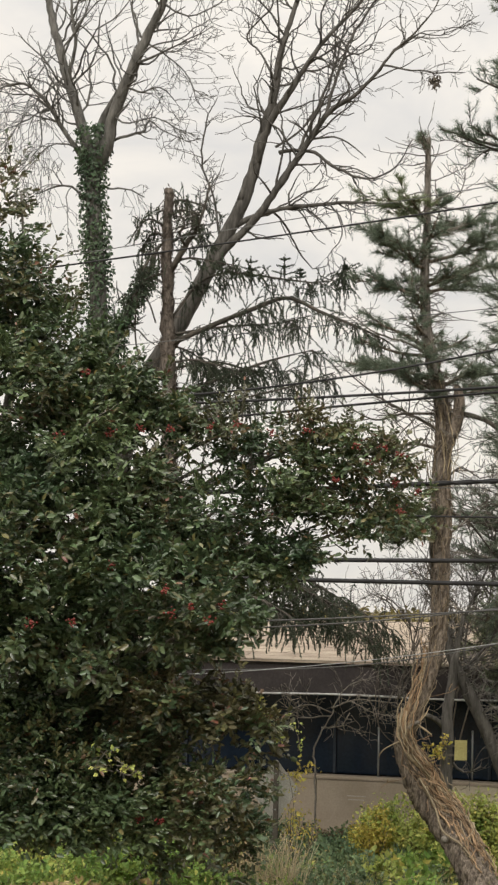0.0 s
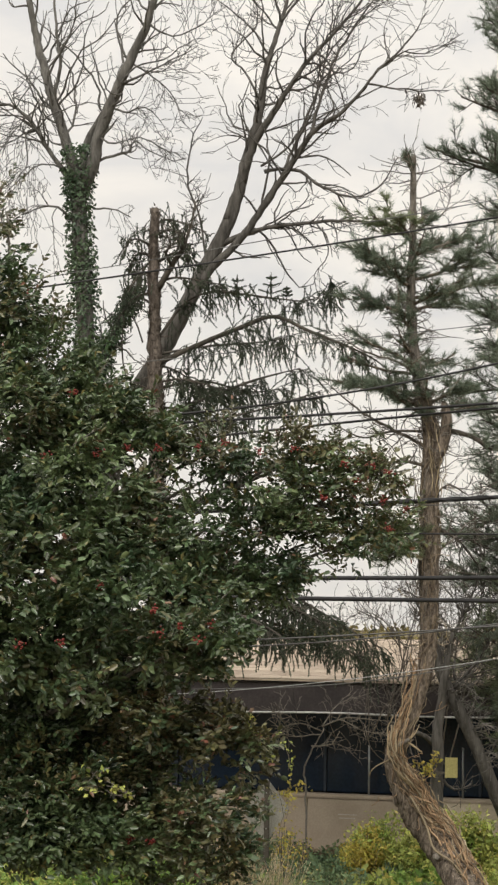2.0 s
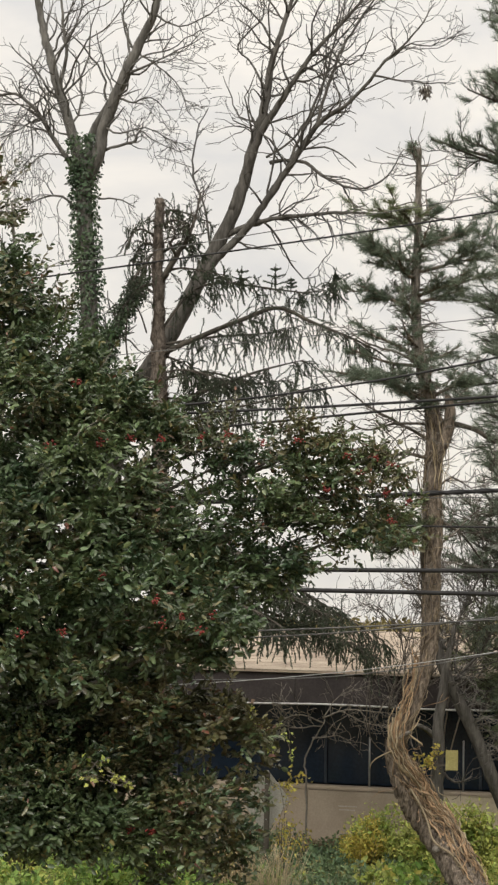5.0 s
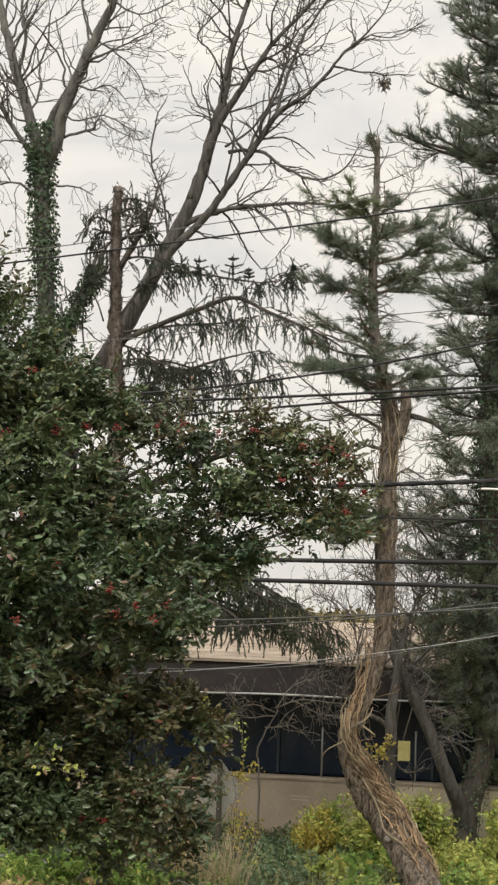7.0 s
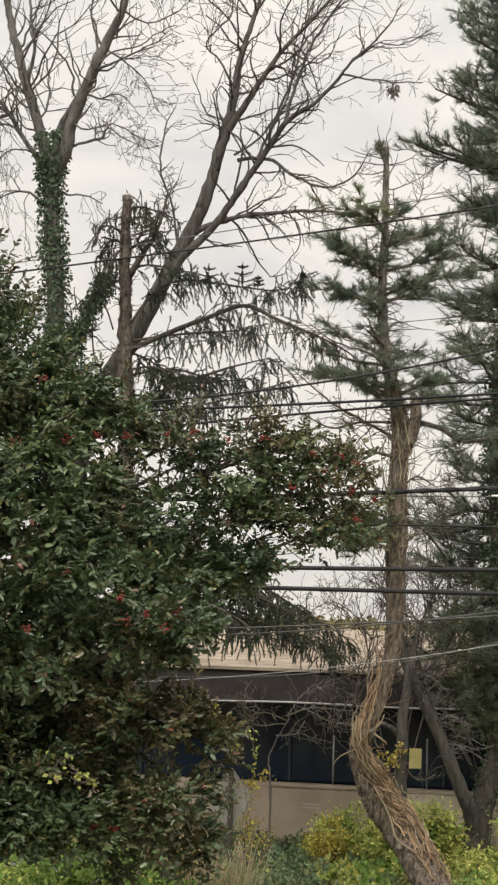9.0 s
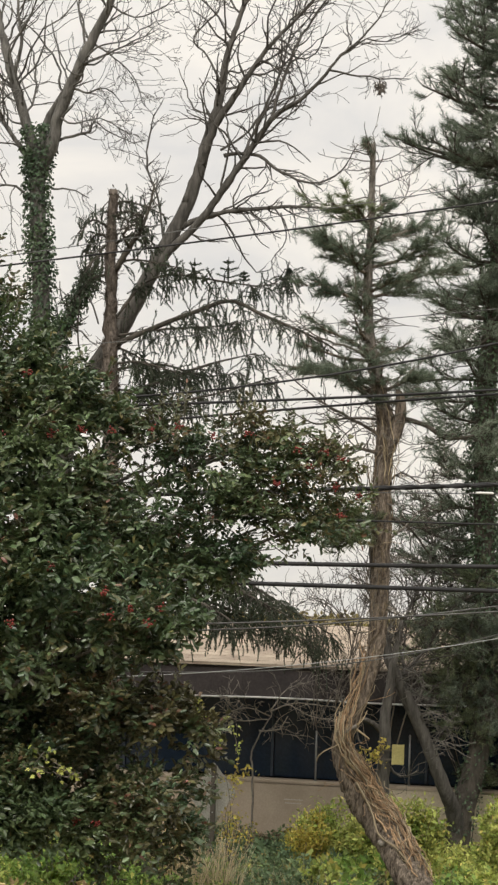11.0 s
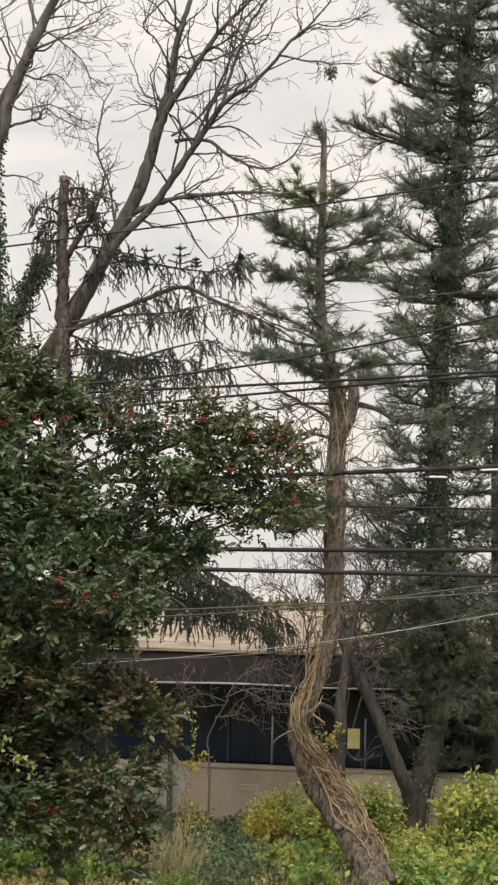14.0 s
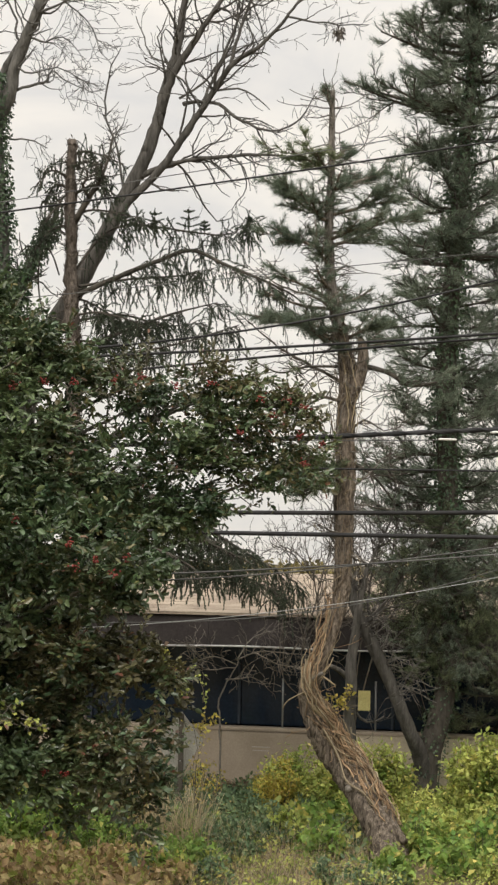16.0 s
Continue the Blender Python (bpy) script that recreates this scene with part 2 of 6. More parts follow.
# ---- mesh building ----
class Geo:
    """Gathers triangles for one mesh."""

    def __init__(self):
        self.v, self.f, self.n = [], [], 0

    def add(self, verts, faces):
        verts, faces = np.asarray(verts, float), np.asarray(faces, int)
        if len(verts):
            self.v.append(verts)
            self.f.append(faces + self.n)
            self.n += len(verts)

    def box(self, lo, hi):
        (a, b, c), (d, e, g) = lo, hi
        v = [(x, y, z) for x in (a, d) for y in (b, e) for z in (c, g)]
        f = [(0, 1, 3), (0, 3, 2), (4, 6, 7), (4, 7, 5), (0, 4, 5), (0, 5, 1), (2, 3, 7), (2, 7, 6), (0, 2, 6), (0, 6, 4), (1, 5, 7), (1, 7, 3)]
        self.add(v, f)

    def tube(self, pts, rad, sides=6, rough=0.0, rs=None):
        pts, rad = np.asarray(pts, float), np.asarray(rad, float)
        n = len(pts)
        tan = np.gradient(pts, axis=0)
        tan /= np.linalg.norm(tan, axis=1)[:, None] + 1e-9
        ref = np.array([0.0, 1.0, 0.0]) if abs(tan[0][1]) < 0.9 else np.array([1.0, 0.0, 0.0])
        u = np.cross(tan, ref)
        u /= np.linalg.norm(u, axis=1)[:, None] + 1e-9
        w = np.cross(tan, u)
        a = np.arange(sides) * 2 * math.pi / sides
        rr = np.repeat(rad[:, None], sides, 1)
        if rough and rs is not None:
            rr = rr * (1 + rough * (rs.rand(n, sides) - 0.5) * 2)
        ring = pts[:, None] + rr[:, :, None] * (np.cos(a)[None, :, None] * u[:, None] + np.sin(a)[None, :, None] * w[:, None])
        v = np.concatenate([ring.reshape(-1, 3), pts[:1], pts[-1:]])
        i, j = np.meshgrid(np.arange(n - 1), np.arange(sides), indexing="ij")
        a0, a1 = i * sides + j, i * sides + (j + 1) % sides
        q = np.concatenate([np.stack([a0, a1, a1 + sides], -1).reshape(-1, 3), np.stack([a0, a1 + sides, a0 + sides], -1).reshape(-1, 3)])
        k = np.arange(sides)
        cap0 = np.stack([np.full(sides, n * sides), (k + 1) % sides, k], -1)
        cap1 = np.stack([np.full(sides, n * sides + 1), (n - 1) * sides + k, (n - 1) * sides + (k + 1) % sides], -1)
        self.add(v, np.concatenate([q, cap0, cap1]))

    def leaves(self, pos, way, up, length, width, fold=0.25):
        """Leaves folded along the midrib: four points each, at pos, growing along way, with their faces towards up."""
        pos, way, up = (np.asarray(a, float) for a in (pos, way, up))
        n = len(pos)
        if not n:
            return
        way = way / (np.linalg.norm(way, axis=1)[:, None] + 1e-9)
        side = np.cross(way, up)
        side /= np.linalg.norm(side, axis=1)[:, None] + 1e-9
        nor = np.cross(side, way)
        L, W = np.asarray(length)[:, None], np.asarray(width)[:, None]
        mid = pos + way * L * 0.45
        v = np.stack([pos, mid + side * W * 0.5 + nor * W * fold, pos + way * L, mid - side * W * 0.5 + nor * W * fold], 1)
        b = (np.arange(n) * 4)[:, None, None]
        f = np.array([(0, 1, 2), (0, 2, 3)])[None] + b
        self.add(v.reshape(-1, 3), f.reshape(-1, 3))

    def broad_leaves(self, pos, way, up, length, width, fold=0.22):
        """Blunt oval leaves with a fold: six points each."""
        way = way / (np.linalg.norm(way, axis=1)[:, None] + 1e-9)
        n = len(pos)
        if not n:
            return
        side = np.cross(way, up)
        side /= np.linalg.norm(side, axis=1)[:, None] + 1e-9
        nor = np.cross(side, way)
        L, W = np.asarray(length)[:, None], np.asarray(width)[:, None]
        a, b = pos + way * L * 0.28, pos + way * L * 0.74
        v = np.stack([pos, a + side * W * 0.48 + nor * W * fold, b + side * W * 0.46 + nor * W * fold, pos + way * L - nor * L * 0.08,
                      b - side * W * 0.46 + nor * W * fold, a - side * W * 0.48 + nor * W * fold], 1)
        f = np.array([(0, 1, 2), (0, 2, 3), (0, 3, 4), (0, 4, 5)])[None] + (np.arange(n) * 6)[:, None, None]
        self.add(v.reshape(-1, 3), f.reshape(-1, 3))

    def needles(self, pos, way, length, width):
        """Thin blades, one triangle each."""
        pos, way = np.asarray(pos, float), np.asarray(way, float)
        n = len(pos)
        if not n:
            return
        way = way / (np.linalg.norm(way, axis=1)[:, None] + 1e-9)
        side = np.cross(way, np.random.RandomState(n).randn(n, 3))
        side /= np.linalg.norm(side, axis=1)[:, None] + 1e-9
        L = np.asarray(length)[:, None]
        v = np.stack([pos - side * width, pos + side * width, pos + way * L], 1)
        self.add(v.reshape(-1, 3), np.arange(3 * n).reshape(-1, 3))

    def mesh(self, name, mat, origin=(0, 0, 0), smooth=True):
        v, f = np.concatenate(self.v) - np.asarray(origin, float), np.concatenate(self.f)
        me = bpy.data.meshes.new(name)
        me.vertices.add(len(v))
        me.vertices.foreach_set("co", v.ravel())
        me.loops.add(3 * len(f))
        me.loops.foreach_set("vertex_index", f.ravel())
        me.polygons.add(len(f))
        me.polygons.foreach_set("loop_start", np.arange(len(f)) * 3)
        me.polygons.foreach_set("use_smooth", np.full(len(f), smooth))
        me.materials.append(mat)
        me.update(calc_edges=True)
        me.validate()
        return me


def thing(name, at, label, category, group="", kind=""):
    """An empty at a thing's base, for its parts."""
    ob = new(name)
    ob.location = at
    ob.empty_display_size = 0.1
    return tagged(ob, label, category, group, kind)


def foot(ob):
    """Where the thing that ob belongs to stands."""
    while ob.parent:
        ob = ob.parent
    return ob.location


def part(name, geo, mat, parent, label="", smooth=True):
    ob = new(name, geo.mesh(name, mat, foot(parent), smooth))
    ob.parent = parent
    return tagged(ob, label)


def spline(ctrl, step=0.12):
    """A smooth line through ((x, y, z), radius) marks, in short steps."""
    p = np.array([(*c[0], c[1]) for c in ctrl], float)
    p = np.concatenate([p[:1] * 2 - p[1:2], p, p[-1:] * 2 - p[-2:-1]])
    out = []
    for i in range(1, len(p) - 2):
        a, b, c, d = p[i - 1:i + 3]
        n = max(2, int(np.linalg.norm(c[:3] - b[:3]) / step))
        t = (np.arange(n) / n)[:, None]
        out.append(0.5 * (2 * b + (c - a) * t + (2 * a - 5 * b + 4 * c - d) * t ** 2 + (3 * b - a - 3 * c + d) * t ** 3))
    q = np.concatenate(out + [p[-2:-1]])
    return q[:, :3], np.maximum(q[:, 3], 0.002)


def unit(v):
    return v / (np.linalg.norm(v) + 1e-9)


def aside(d, angle, rs):
    """A direction at that angle from d, on a random side."""
    w = unit(np.cross(d, rs.randn(3)))
    return unit(d * math.cos(angle) + w * math.sin(angle))


def sprout(geo, p, d, length, r, level, rs, up=0.05, wobble=0.22, dens=3.0, ends=None, rmin=0.0048, lo=0.5, hi=1.25):
    """A twig that bends as it grows, with its own side twigs."""
    seg = max(0.05, min(0.16, length / 6))
    n = max(4, int(length / seg))
    pts, d = [p], unit(d)
    for _ in range(n):
        d = unit(d + rs.randn(3) * wobble + np.array([0, 0, up]))
        pts.append(pts[-1] + d * seg)
    pts = np.array(pts)
    rad = np.maximum(np.linspace(r, r * 0.35, len(pts)), rmin)
    geo.tube(pts, rad, 6 if r > 0.03 else 4 if r > 0.008 else 3)
    if ends is not None:
        ends.append((pts, d))
    if level > 0:
        for _ in range(max(1, int(length * dens * rs.uniform(0.7, 1.3)))):
            k = rs.uniform(0.15, 0.98)
            i = min(len(pts) - 2, int(k * (len(pts) - 1)))
            way = aside(unit(pts[i + 1] - pts[i]), rs.uniform(lo, hi), rs)
            sprout(geo, pts[i], way, length * rs.uniform(0.3, 0.62) * (1.1 - 0.5 * k), max(rad[i] * 0.6, rmin), level - 1, rs, up, wobble, dens * 1.15, ends, rmin, lo, hi)


def limb(parent, ctrl, mat, rs, name="limb", kids=2.0, first=0.25, level=2, length=1.1, up=0.06, sides=8, wobble=0.24, label="", jitter=0.007, lo=0.55, hi=1.3, dens=3.2):
    """A main limb along its marks, with twigs growing from it, as one part."""
    g = Geo()
    pts, rad = spline(ctrl)
    pts = pts + rs.randn(*pts.shape) * jitter
    g.tube(pts, rad, sides, 0.08, rs)
    run = np.concatenate([[0], np.cumsum(np.linalg.norm(np.diff(pts, axis=0), axis=1))])
    for _ in range(int(run[-1] * kids * 2.1)):
        k = first + (1 - first) * rs.rand()
        i = min(len(pts) - 2, int(np.searchsorted(run, k * run[-1])))
        way = aside(unit(pts[i + 1] - pts[max(0, i - 1)]), rs.uniform(lo, hi), rs)
        sprout(g, pts[i], way, length * rs.uniform(0.3, 1.3) * (1.15 - 0.5 * k), min(rad[i] * 0.5, 0.022), level, rs, up, wobble, dens=dens)
    return part(name, g, mat, parent, label)


def clad(geo, pts, rad, n, rs, size=0.06, lift=0.03):
    """Ivy leaves over a stem."""
    i = rs.randint(0, len(pts) - 1, n)
    t = rs.rand(n)[:, None]
    c = pts[i] * (1 - t) + pts[i + 1] * t
    a = rs.rand(n) * 2 * math.pi
    out = np.stack([np.cos(a), np.sin(a), np.zeros(n)], 1)
    pos = c + out * (rad[i][:, None] + lift * rs.rand(n)[:, None] ** 1.5)
    way = out * 0.5 + rs.randn(n, 3) * 0.4 + np.array([0, 0, -0.5])
    geo.leaves(pos, way, out + rs.randn(n, 3) * 0.3, size * rs.uniform(0.6, 1.3, n), size * rs.uniform(0.5, 1.0, n))


# ---- ground ----
def ground():
    def steps(lo, hi, fine_lo, fine_hi, fine):
        mid = np.arange(fine_lo, fine_hi, fine)
        k = np.linspace(0, 1, 24)[1:] ** 3
        return np.concatenate([(fine_lo - k * (fine_lo - lo))[::-1], mid, fine_hi + k * (hi - fine_hi)])
    xs, ys = steps(-900, 900, -9, 9, 0.3), steps(-900, 900, 16, 42, 0.3)
    v = [(x, y, 0.05 * noise.noise(Vector((x * 0.7, y * 0.7, 0))) + 0.02 * noise.noise(Vector((x * 3, y * 3, 4))) if abs(x) < 40 and 0 < y < 70 else 0.0) for y in ys for x in xs]
    nx = len(xs)
    f = []
    for j in range(len(ys) - 1):
        for i in range(nx - 1):
            a = j * nx + i
            f += [(a, a + 1, a + nx + 1), (a, a + nx + 1, a + nx)]
    g = Geo()
    g.add(v, f)
    tagged(new("ground", g.mesh("ground", M_SOIL)), "brown soil with leaf litter under weeds", "ground", kind="structure")


ground()


# ---- the low building behind the trees ----
SLANT = 0.25          # the front runs nearer towards one end
FRONT_X, FRONT_Y = 0.0, 35.3


def front(s, depth, z):
    """A place s metres along the building's front and depth metres behind it."""
    c, k = math.cos(math.atan(SLANT)), math.sin(math.atan(SLANT))
    return (FRONT_X + s * c + depth * k, FRONT_Y - s * k + depth * c, z)


def slab(geo, s0, s1, d0, d1, z0, z1, edge=0.0):
    """A block along the front; edge rounds off its front upper edge."""
    prof = [(d0, z0), (d0, z1 - edge), (d0 + edge, z1), (d1, z1), (d1, z0)] if edge else [(d0, z0), (d0, z1), (d1, z1), (d1, z0)]
    n = len(prof)
    v = [front(s, d, z) for s in (s0, s1) for d, z in prof]
    f = []
    for i in range(n):
        j = (i + 1) % n
        f += [(i, j, n + j), (i, n + j, n + i)]
    for i in range(1, n - 1):
        f += [(0, i + 1, i), (n, n + i, n + i + 1)]
    geo.add(v, f)


def building():
    b = thing("low_building", front(0, 0, 0), "low flat building with dark fascia and concrete base wall", "building")
    wall = Geo()
    slab(wall, -11, 9.5, 0.06, 0.30, -0.1, 1.16)
    wall_ob = part("base_wall", wall, M_CONCRETE, b, "weathered tan concrete base wall", False)
    s, i = -11.0, 0
    while s < 9.4:
        g = Geo()
        w = 1.9
        slab(g, s + 0.008, min(s + w, 9.5) - 0.008, 0.0, 0.058, 0.02, 1.15 + 0.012 * (i % 2), 0.015)
        # panels beyond s = 2.0 get a paler, creamier colour
        part("panel", g, M_PALE_WALL if s > 2.0 else M_CONCRETE, wall_ob, "paler cream panel" if s > 2.0 else "", smooth=False)
        s, i = s + w, i + 1
    g = Geo()
    slab(g, -11, 9.5, -0.012, 0.34, 1.165, 1.225, 0.02)
    part("coping", g, M_CONCRETE, b, "pale concrete coping", False)
    # a solid block behind the panes, its near-black colour painting the unlit inside
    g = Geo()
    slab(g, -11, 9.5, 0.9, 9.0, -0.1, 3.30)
    part("body", g, M_DARK, b, "solid near-black block standing in for the shaded inside", False)
    s, i = -11.0, 0
    while s < 9.4:
        g = Geo()
        slab(g, s + 0.03, s + 2.87, 0.62, 0.635, 1.228, 2.66)
        part("pane", g, M_GLASS, b, "", False)
        g = Geo()
        slab(g, s - 0.025, s + 0.025, 0.56, 0.64, 1.228, 2.66)
        part("mullion", g, M_MULLION, b, "", False)
        s, i = s + 2.9, i + 1
    g = Geo()
    slab(g, -11.3, 9.8, -0.35, 0.0, 2.72, 3.28, 0.02)
    fascia = part("fascia", g, M_FASCIA, b, "dark brown board fascia", False)
    for k in range(11):
        g = Geo()
        slab(g, -11.3 + k * 1.92, -11.3 + (k + 1) * 1.92 - 0.012, -0.372, -0.352, 2.735, 3.265, 0.004)
        part("fascia_board", g, M_FASCIA, fascia, "", False)
    g = Geo()
    slab(g, -11.3, 9.8, 0.0, 0.95, 2.70, 2.76)
    part("soffit", g, M_FASCIA, b, "", False)
    g = Geo()
    line = [front(s, -0.385, 2.715 + 0.012 * math.sin(s * 1.7)) for s in np.linspace(-11.3, 9.8, 60)]
    g.tube(line, np.full(60, 0.018), 6)
    part("conduit", g, M_GUTTER, b, "pale conduit along the fascia")
    g = Geo()
    v = [front(s, d, z) for s, d, z in ((-11.4, -0.45, 3.285), (9.9, -0.45, 3.285), (9.9, 6.2, 3.96), (-11.4, 6.2, 3.96),
                                        (-11.4, -0.45, 3.32), (9.9, -0.45, 3.32), (9.9, 6.2, 4.0), (-11.4, 6.2, 4.0),
                                        (9.9, 12.5, 3.3), (-11.4, 12.5, 3.3))]
    g.add(v, [(0, 1, 5), (0, 5, 4), (4, 5, 6), (4, 6, 7), (7, 6, 8), (7, 8, 9), (0, 3, 2), (0, 2, 1), (1, 2, 6), (1, 6, 5), (0, 4, 7), (0, 7, 3), (2, 8, 6), (3, 7, 9)])
    roof = part("roof", g, M_ROOF, b, "low-pitched tan shingle roof", False)
    rs = random.Random(4)
    rows_g = Geo()
    for r in range(14):
        d = -0.45 + r * 0.475
        z = 3.325 + (d + 0.45) * (0.68 / 6.65)
        s = -11.4 + rs.random() * 0.3
        while s < 9.5:
            w = rs.uniform(0.85, 1.05)
            t = rs.uniform(0.002, 0.006)
            v = [front(a, dd, z + zz) for a in (s, s + w - 0.012) for dd, zz in ((d, 0.004), (d, 0.006 + t), (d + 0.47, 0.055), (d + 0.47, 0.050))]
            rows_g.add(v, [(0, 4, 5), (0, 5, 1), (1, 5, 6), (1, 6, 2), (0, 1, 2), (0, 2, 3), (4, 6, 5), (4, 7, 6)])
            s += w
    tagged(part("shingles", rows_g, M_ROOF, roof, "", False), kind="stuff")
    # fence posts standing on the base wall's coping
    for s in (1.52, 3.25, 4.55, 6.1):
        g = Geo()
        g.tube([front(s, 0.15, 1.2), front(s, 0.15, 1.8), front(s, 0.15, 2.1)], [0.017, 0.017, 0.017], 8)
        g.tube([front(s, 0.15, 2.1), front(s, 0.15, 2.125), front(s, 0.15, 2.14)], [0.022, 0.02, 0.006], 8)
        part("post", g, M_POST, b, "thin galvanised post")
    return b


building()


def kerb():
    g = Geo()
    for k in range(14):
        slab(g, -9 + k * 1.2, -9 + (k + 1) * 1.2 - 0.02, -0.75, -0.6, -0.05, 0.13, 0.03)
    ob = new("kerb", g.mesh("kerb", M_CONCRETE, smooth=False))
    tagged(ob, "low concrete kerb along the foot of the wall", "kerb", kind="structure")


kerb()


def spray_marks():
    """A sprayed scrawl, too faint to read: plain bars."""
    g = Geo()
    for s0, s1, z0, z1 in ((0.98, 1.33, 0.865, 0.885), (1.0, 1.30, 0.80, 0.82)):
        slab(g, s0, s1, -0.004, -0.001, z0, z1)
    tagged(new("spray_mark", g.mesh("spray_mark", M_SPRAY, smooth=False)), "pale sprayed scrawl on the concrete wall", "graffiti")


spray_marks()


# ---- road signs ----
def diamond_sign():
    base = (-0.335, 32.60, 0.039)
    at = (base[0], base[1], 0.0)
    t = thing("road_sign", at, "grey back of a diamond road sign on a post", "road sign")
    g = Geo()
    h, cz, y = 0.53, 1.163, at[1] + 0.05
    n = 6
    rim = []
    for k in range(4):
        a = math.pi / 2 * k
        for j in range(n):
            b = a - math.pi / 4 + (math.pi / 2) * j / (n - 1)
            cx, cy = (h - 0.06) * math.cos(a), (h - 0.06) * math.sin(a)
            rim.append((cx + 0.06 * math.cos(b), cy + 0.06 * math.sin(b)))
    m = len(rim)
    v = [(at[0] + x * 0.72, yy + x * 0.69, cz + z) for yy in (y, y + 0.004) for x, z in rim] + [(at[0], y, cz), (at[0], y + 0.004, cz)]
    f = []
    for i in range(m):
        j = (i + 1) % m
        f += [(i, j, m + j), (i, m + j, m + i), (2 * m, j, i), (2 * m + 1, m + i, m + j)]
    g.add(v, f)
    part("plate", g, M_SIGN_BACK, t, "dull grey aluminium plate", False)
    g = Geo()
    g.box((at[0] - 0.035, y - 0.045, -0.1), (at[0] + 0.035, y - 0.002, cz + 0.50))
    g.box((at[0] - 0.055, y - 0.01, -0.1), (at[0] - 0.035, y - 0.002, cz + 0.50))
    g.box((at[0] + 0.035, y - 0.01, -0.1), (at[0] + 0.055, y - 0.002, cz + 0.50))
    post = part("post", g, M_SIGN_POST, t, "dark channel post", False)
    for dz in (-0.3, 0.3):
        g = Geo()
        g.tube([(at[0], y - 0.06, cz + dz), (at[0], y - 0.045, cz + dz)], [0.012, 0.012], 6)
        part("bolt", g, M_POST, post)


diamond_sign()


# ---- overhead wires ----
def cable(name, marks, r, mat, label, sag=0.0016, twist=0):
    """A cable through its marks, carried on to both sides."""
    m = np.array(marks, float)
    deg = 2 if len(m) > 2 else 1
    cz = np.polyfit(m[:, 0], m[:, 2], deg)
    cy = np.polyfit(m[:, 0], m[:, 1], 1)
    x0, x1 = m[:, 0].min(), m[:, 0].max()
    xs = np.linspace(-17, 17, 120)
    slope = np.polyder(np.poly1d(cz))

    def height(x):
        if x < x0 - 0.5:
            return np.polyval(cz, x0 - 0.5) + slope(x0 - 0.5) * (x - x0 + 0.5) + sag * (x - x0 + 0.5) ** 2
        if x > x1 + 0.5:
            return np.polyval(cz, x1 + 0.5) + slope(x1 + 0.5) * (x - x1 - 0.5) + sag * (x - x1 - 0.5) ** 2
        return np.polyval(cz, x)
    pts = np.array([(x, np.polyval(cy, x), height(x)) for x in xs])
    t = thing(name, pts[len(pts) // 2], label, "overhead wire", "wires along the road")
    g = Geo()
    g.tube(pts, np.full(len(pts), r), 8)
    part("conductor", g, mat, t)
    if twist:
        fx = np.linspace(-17, 17, 1700)
        fz = np.interp(fx, xs, pts[:, 2])
        fy = np.interp(fx, xs, pts[:, 1])
        for k in range(twist):
            g = Geo()
            a = fx * 9.0 + k * 2 * math.pi / twist
            g.tube(np.stack([fx, fy + np.cos(a) * r * 0.72, fz + np.sin(a) * r * 0.72], 1), np.full(len(fx), r * 0.62), 5)
            part("strand", g, mat, t, "twisted strand")
    return t


cable("utility_wire", [(-3.534, 26.00, 8.965), (-0.088, 26.00, 9.515), (3.370, 26.00, 10.115)], 0.013, M_CABLE, "thin black wire strung high over the road")
cable("utility_wire", [(0.870, 27.00, 10.105), (3.494, 27.00, 10.600)], 0.007, M_CABLE_GREY, "thin grey wire strung high over the road")
cable("utility_wire", [(0.023, 27.00, 8.331), (3.529, 27.00, 8.757)], 0.006, M_CABLE_GREY, "thin grey wire strung over the road")
cable("utility_wire", [(-1.588, 26.00, 7.215), (-0.024, 26.00, 7.388), (1.212, 26.00, 7.630), (2.379, 26.00, 7.862), (3.408, 26.00, 8.106)], 0.015, M_CABLE, "black drop wire rising across the road")
cable("utility_cable", [(-1.428, 26.00, 7.102), (0.286, 26.00, 7.217), (3.420, 26.00, 7.468)], 0.019, M_CABLE, "black cable strung over the road")
cable("utility_cable", [(-0.880, 26.10, 6.940), (0.916, 26.10, 7.152), (3.434, 26.10, 7.417)], 0.017, M_CABLE, "black cable strung over the road")
bundle = cable("cable_bundle", [(1.564, 26.00, 6.035), (2.497, 26.00, 6.094), (3.445, 26.00, 6.154)], 0.029, M_CABLE, "thick twisted black cable bundle", twist=2)
cable("utility_wire", [(1.566, 26.00, 5.988), (3.447, 26.00, 6.029)], 0.007, M_CABLE_GREY, "thin grey support wire under the bundle")
cable("utility_wire", [(1.964, 26.00, 5.603), (3.455, 26.00, 5.609)], 0.012, M_CABLE, "thin black wire over the road")
cable("utility_cable", [(-1.806, 25.80, 4.958), (0.048, 25.80, 4.968), (3.439, 25.80, 5.023)], 0.03, M_CABLE, "thick black telephone cable")
cable("utility_cable", [(-0.490, 25.80, 4.691), (1.585, 25.80, 4.692), (3.445, 25.80, 4.694)], 0.03, M_CABLE, "thick black telephone cable")
cable("utility_wire", [(-0.720, 26.50, 4.103), (0.074, 26.50, 4.150), (1.640, 26.50, 4.252), (3.544, 26.50, 4.411)], 0.011, M_CABLE_GREY, "thin grey wire sagging before the roof")
cable("utility_wire", [(-0.641, 26.60, 4.017), (1.016, 26.60, 4.146), (2.278, 26.60, 4.294)], 0.010, M_CABLE_GREY, "thin grey wire sagging before the roof")
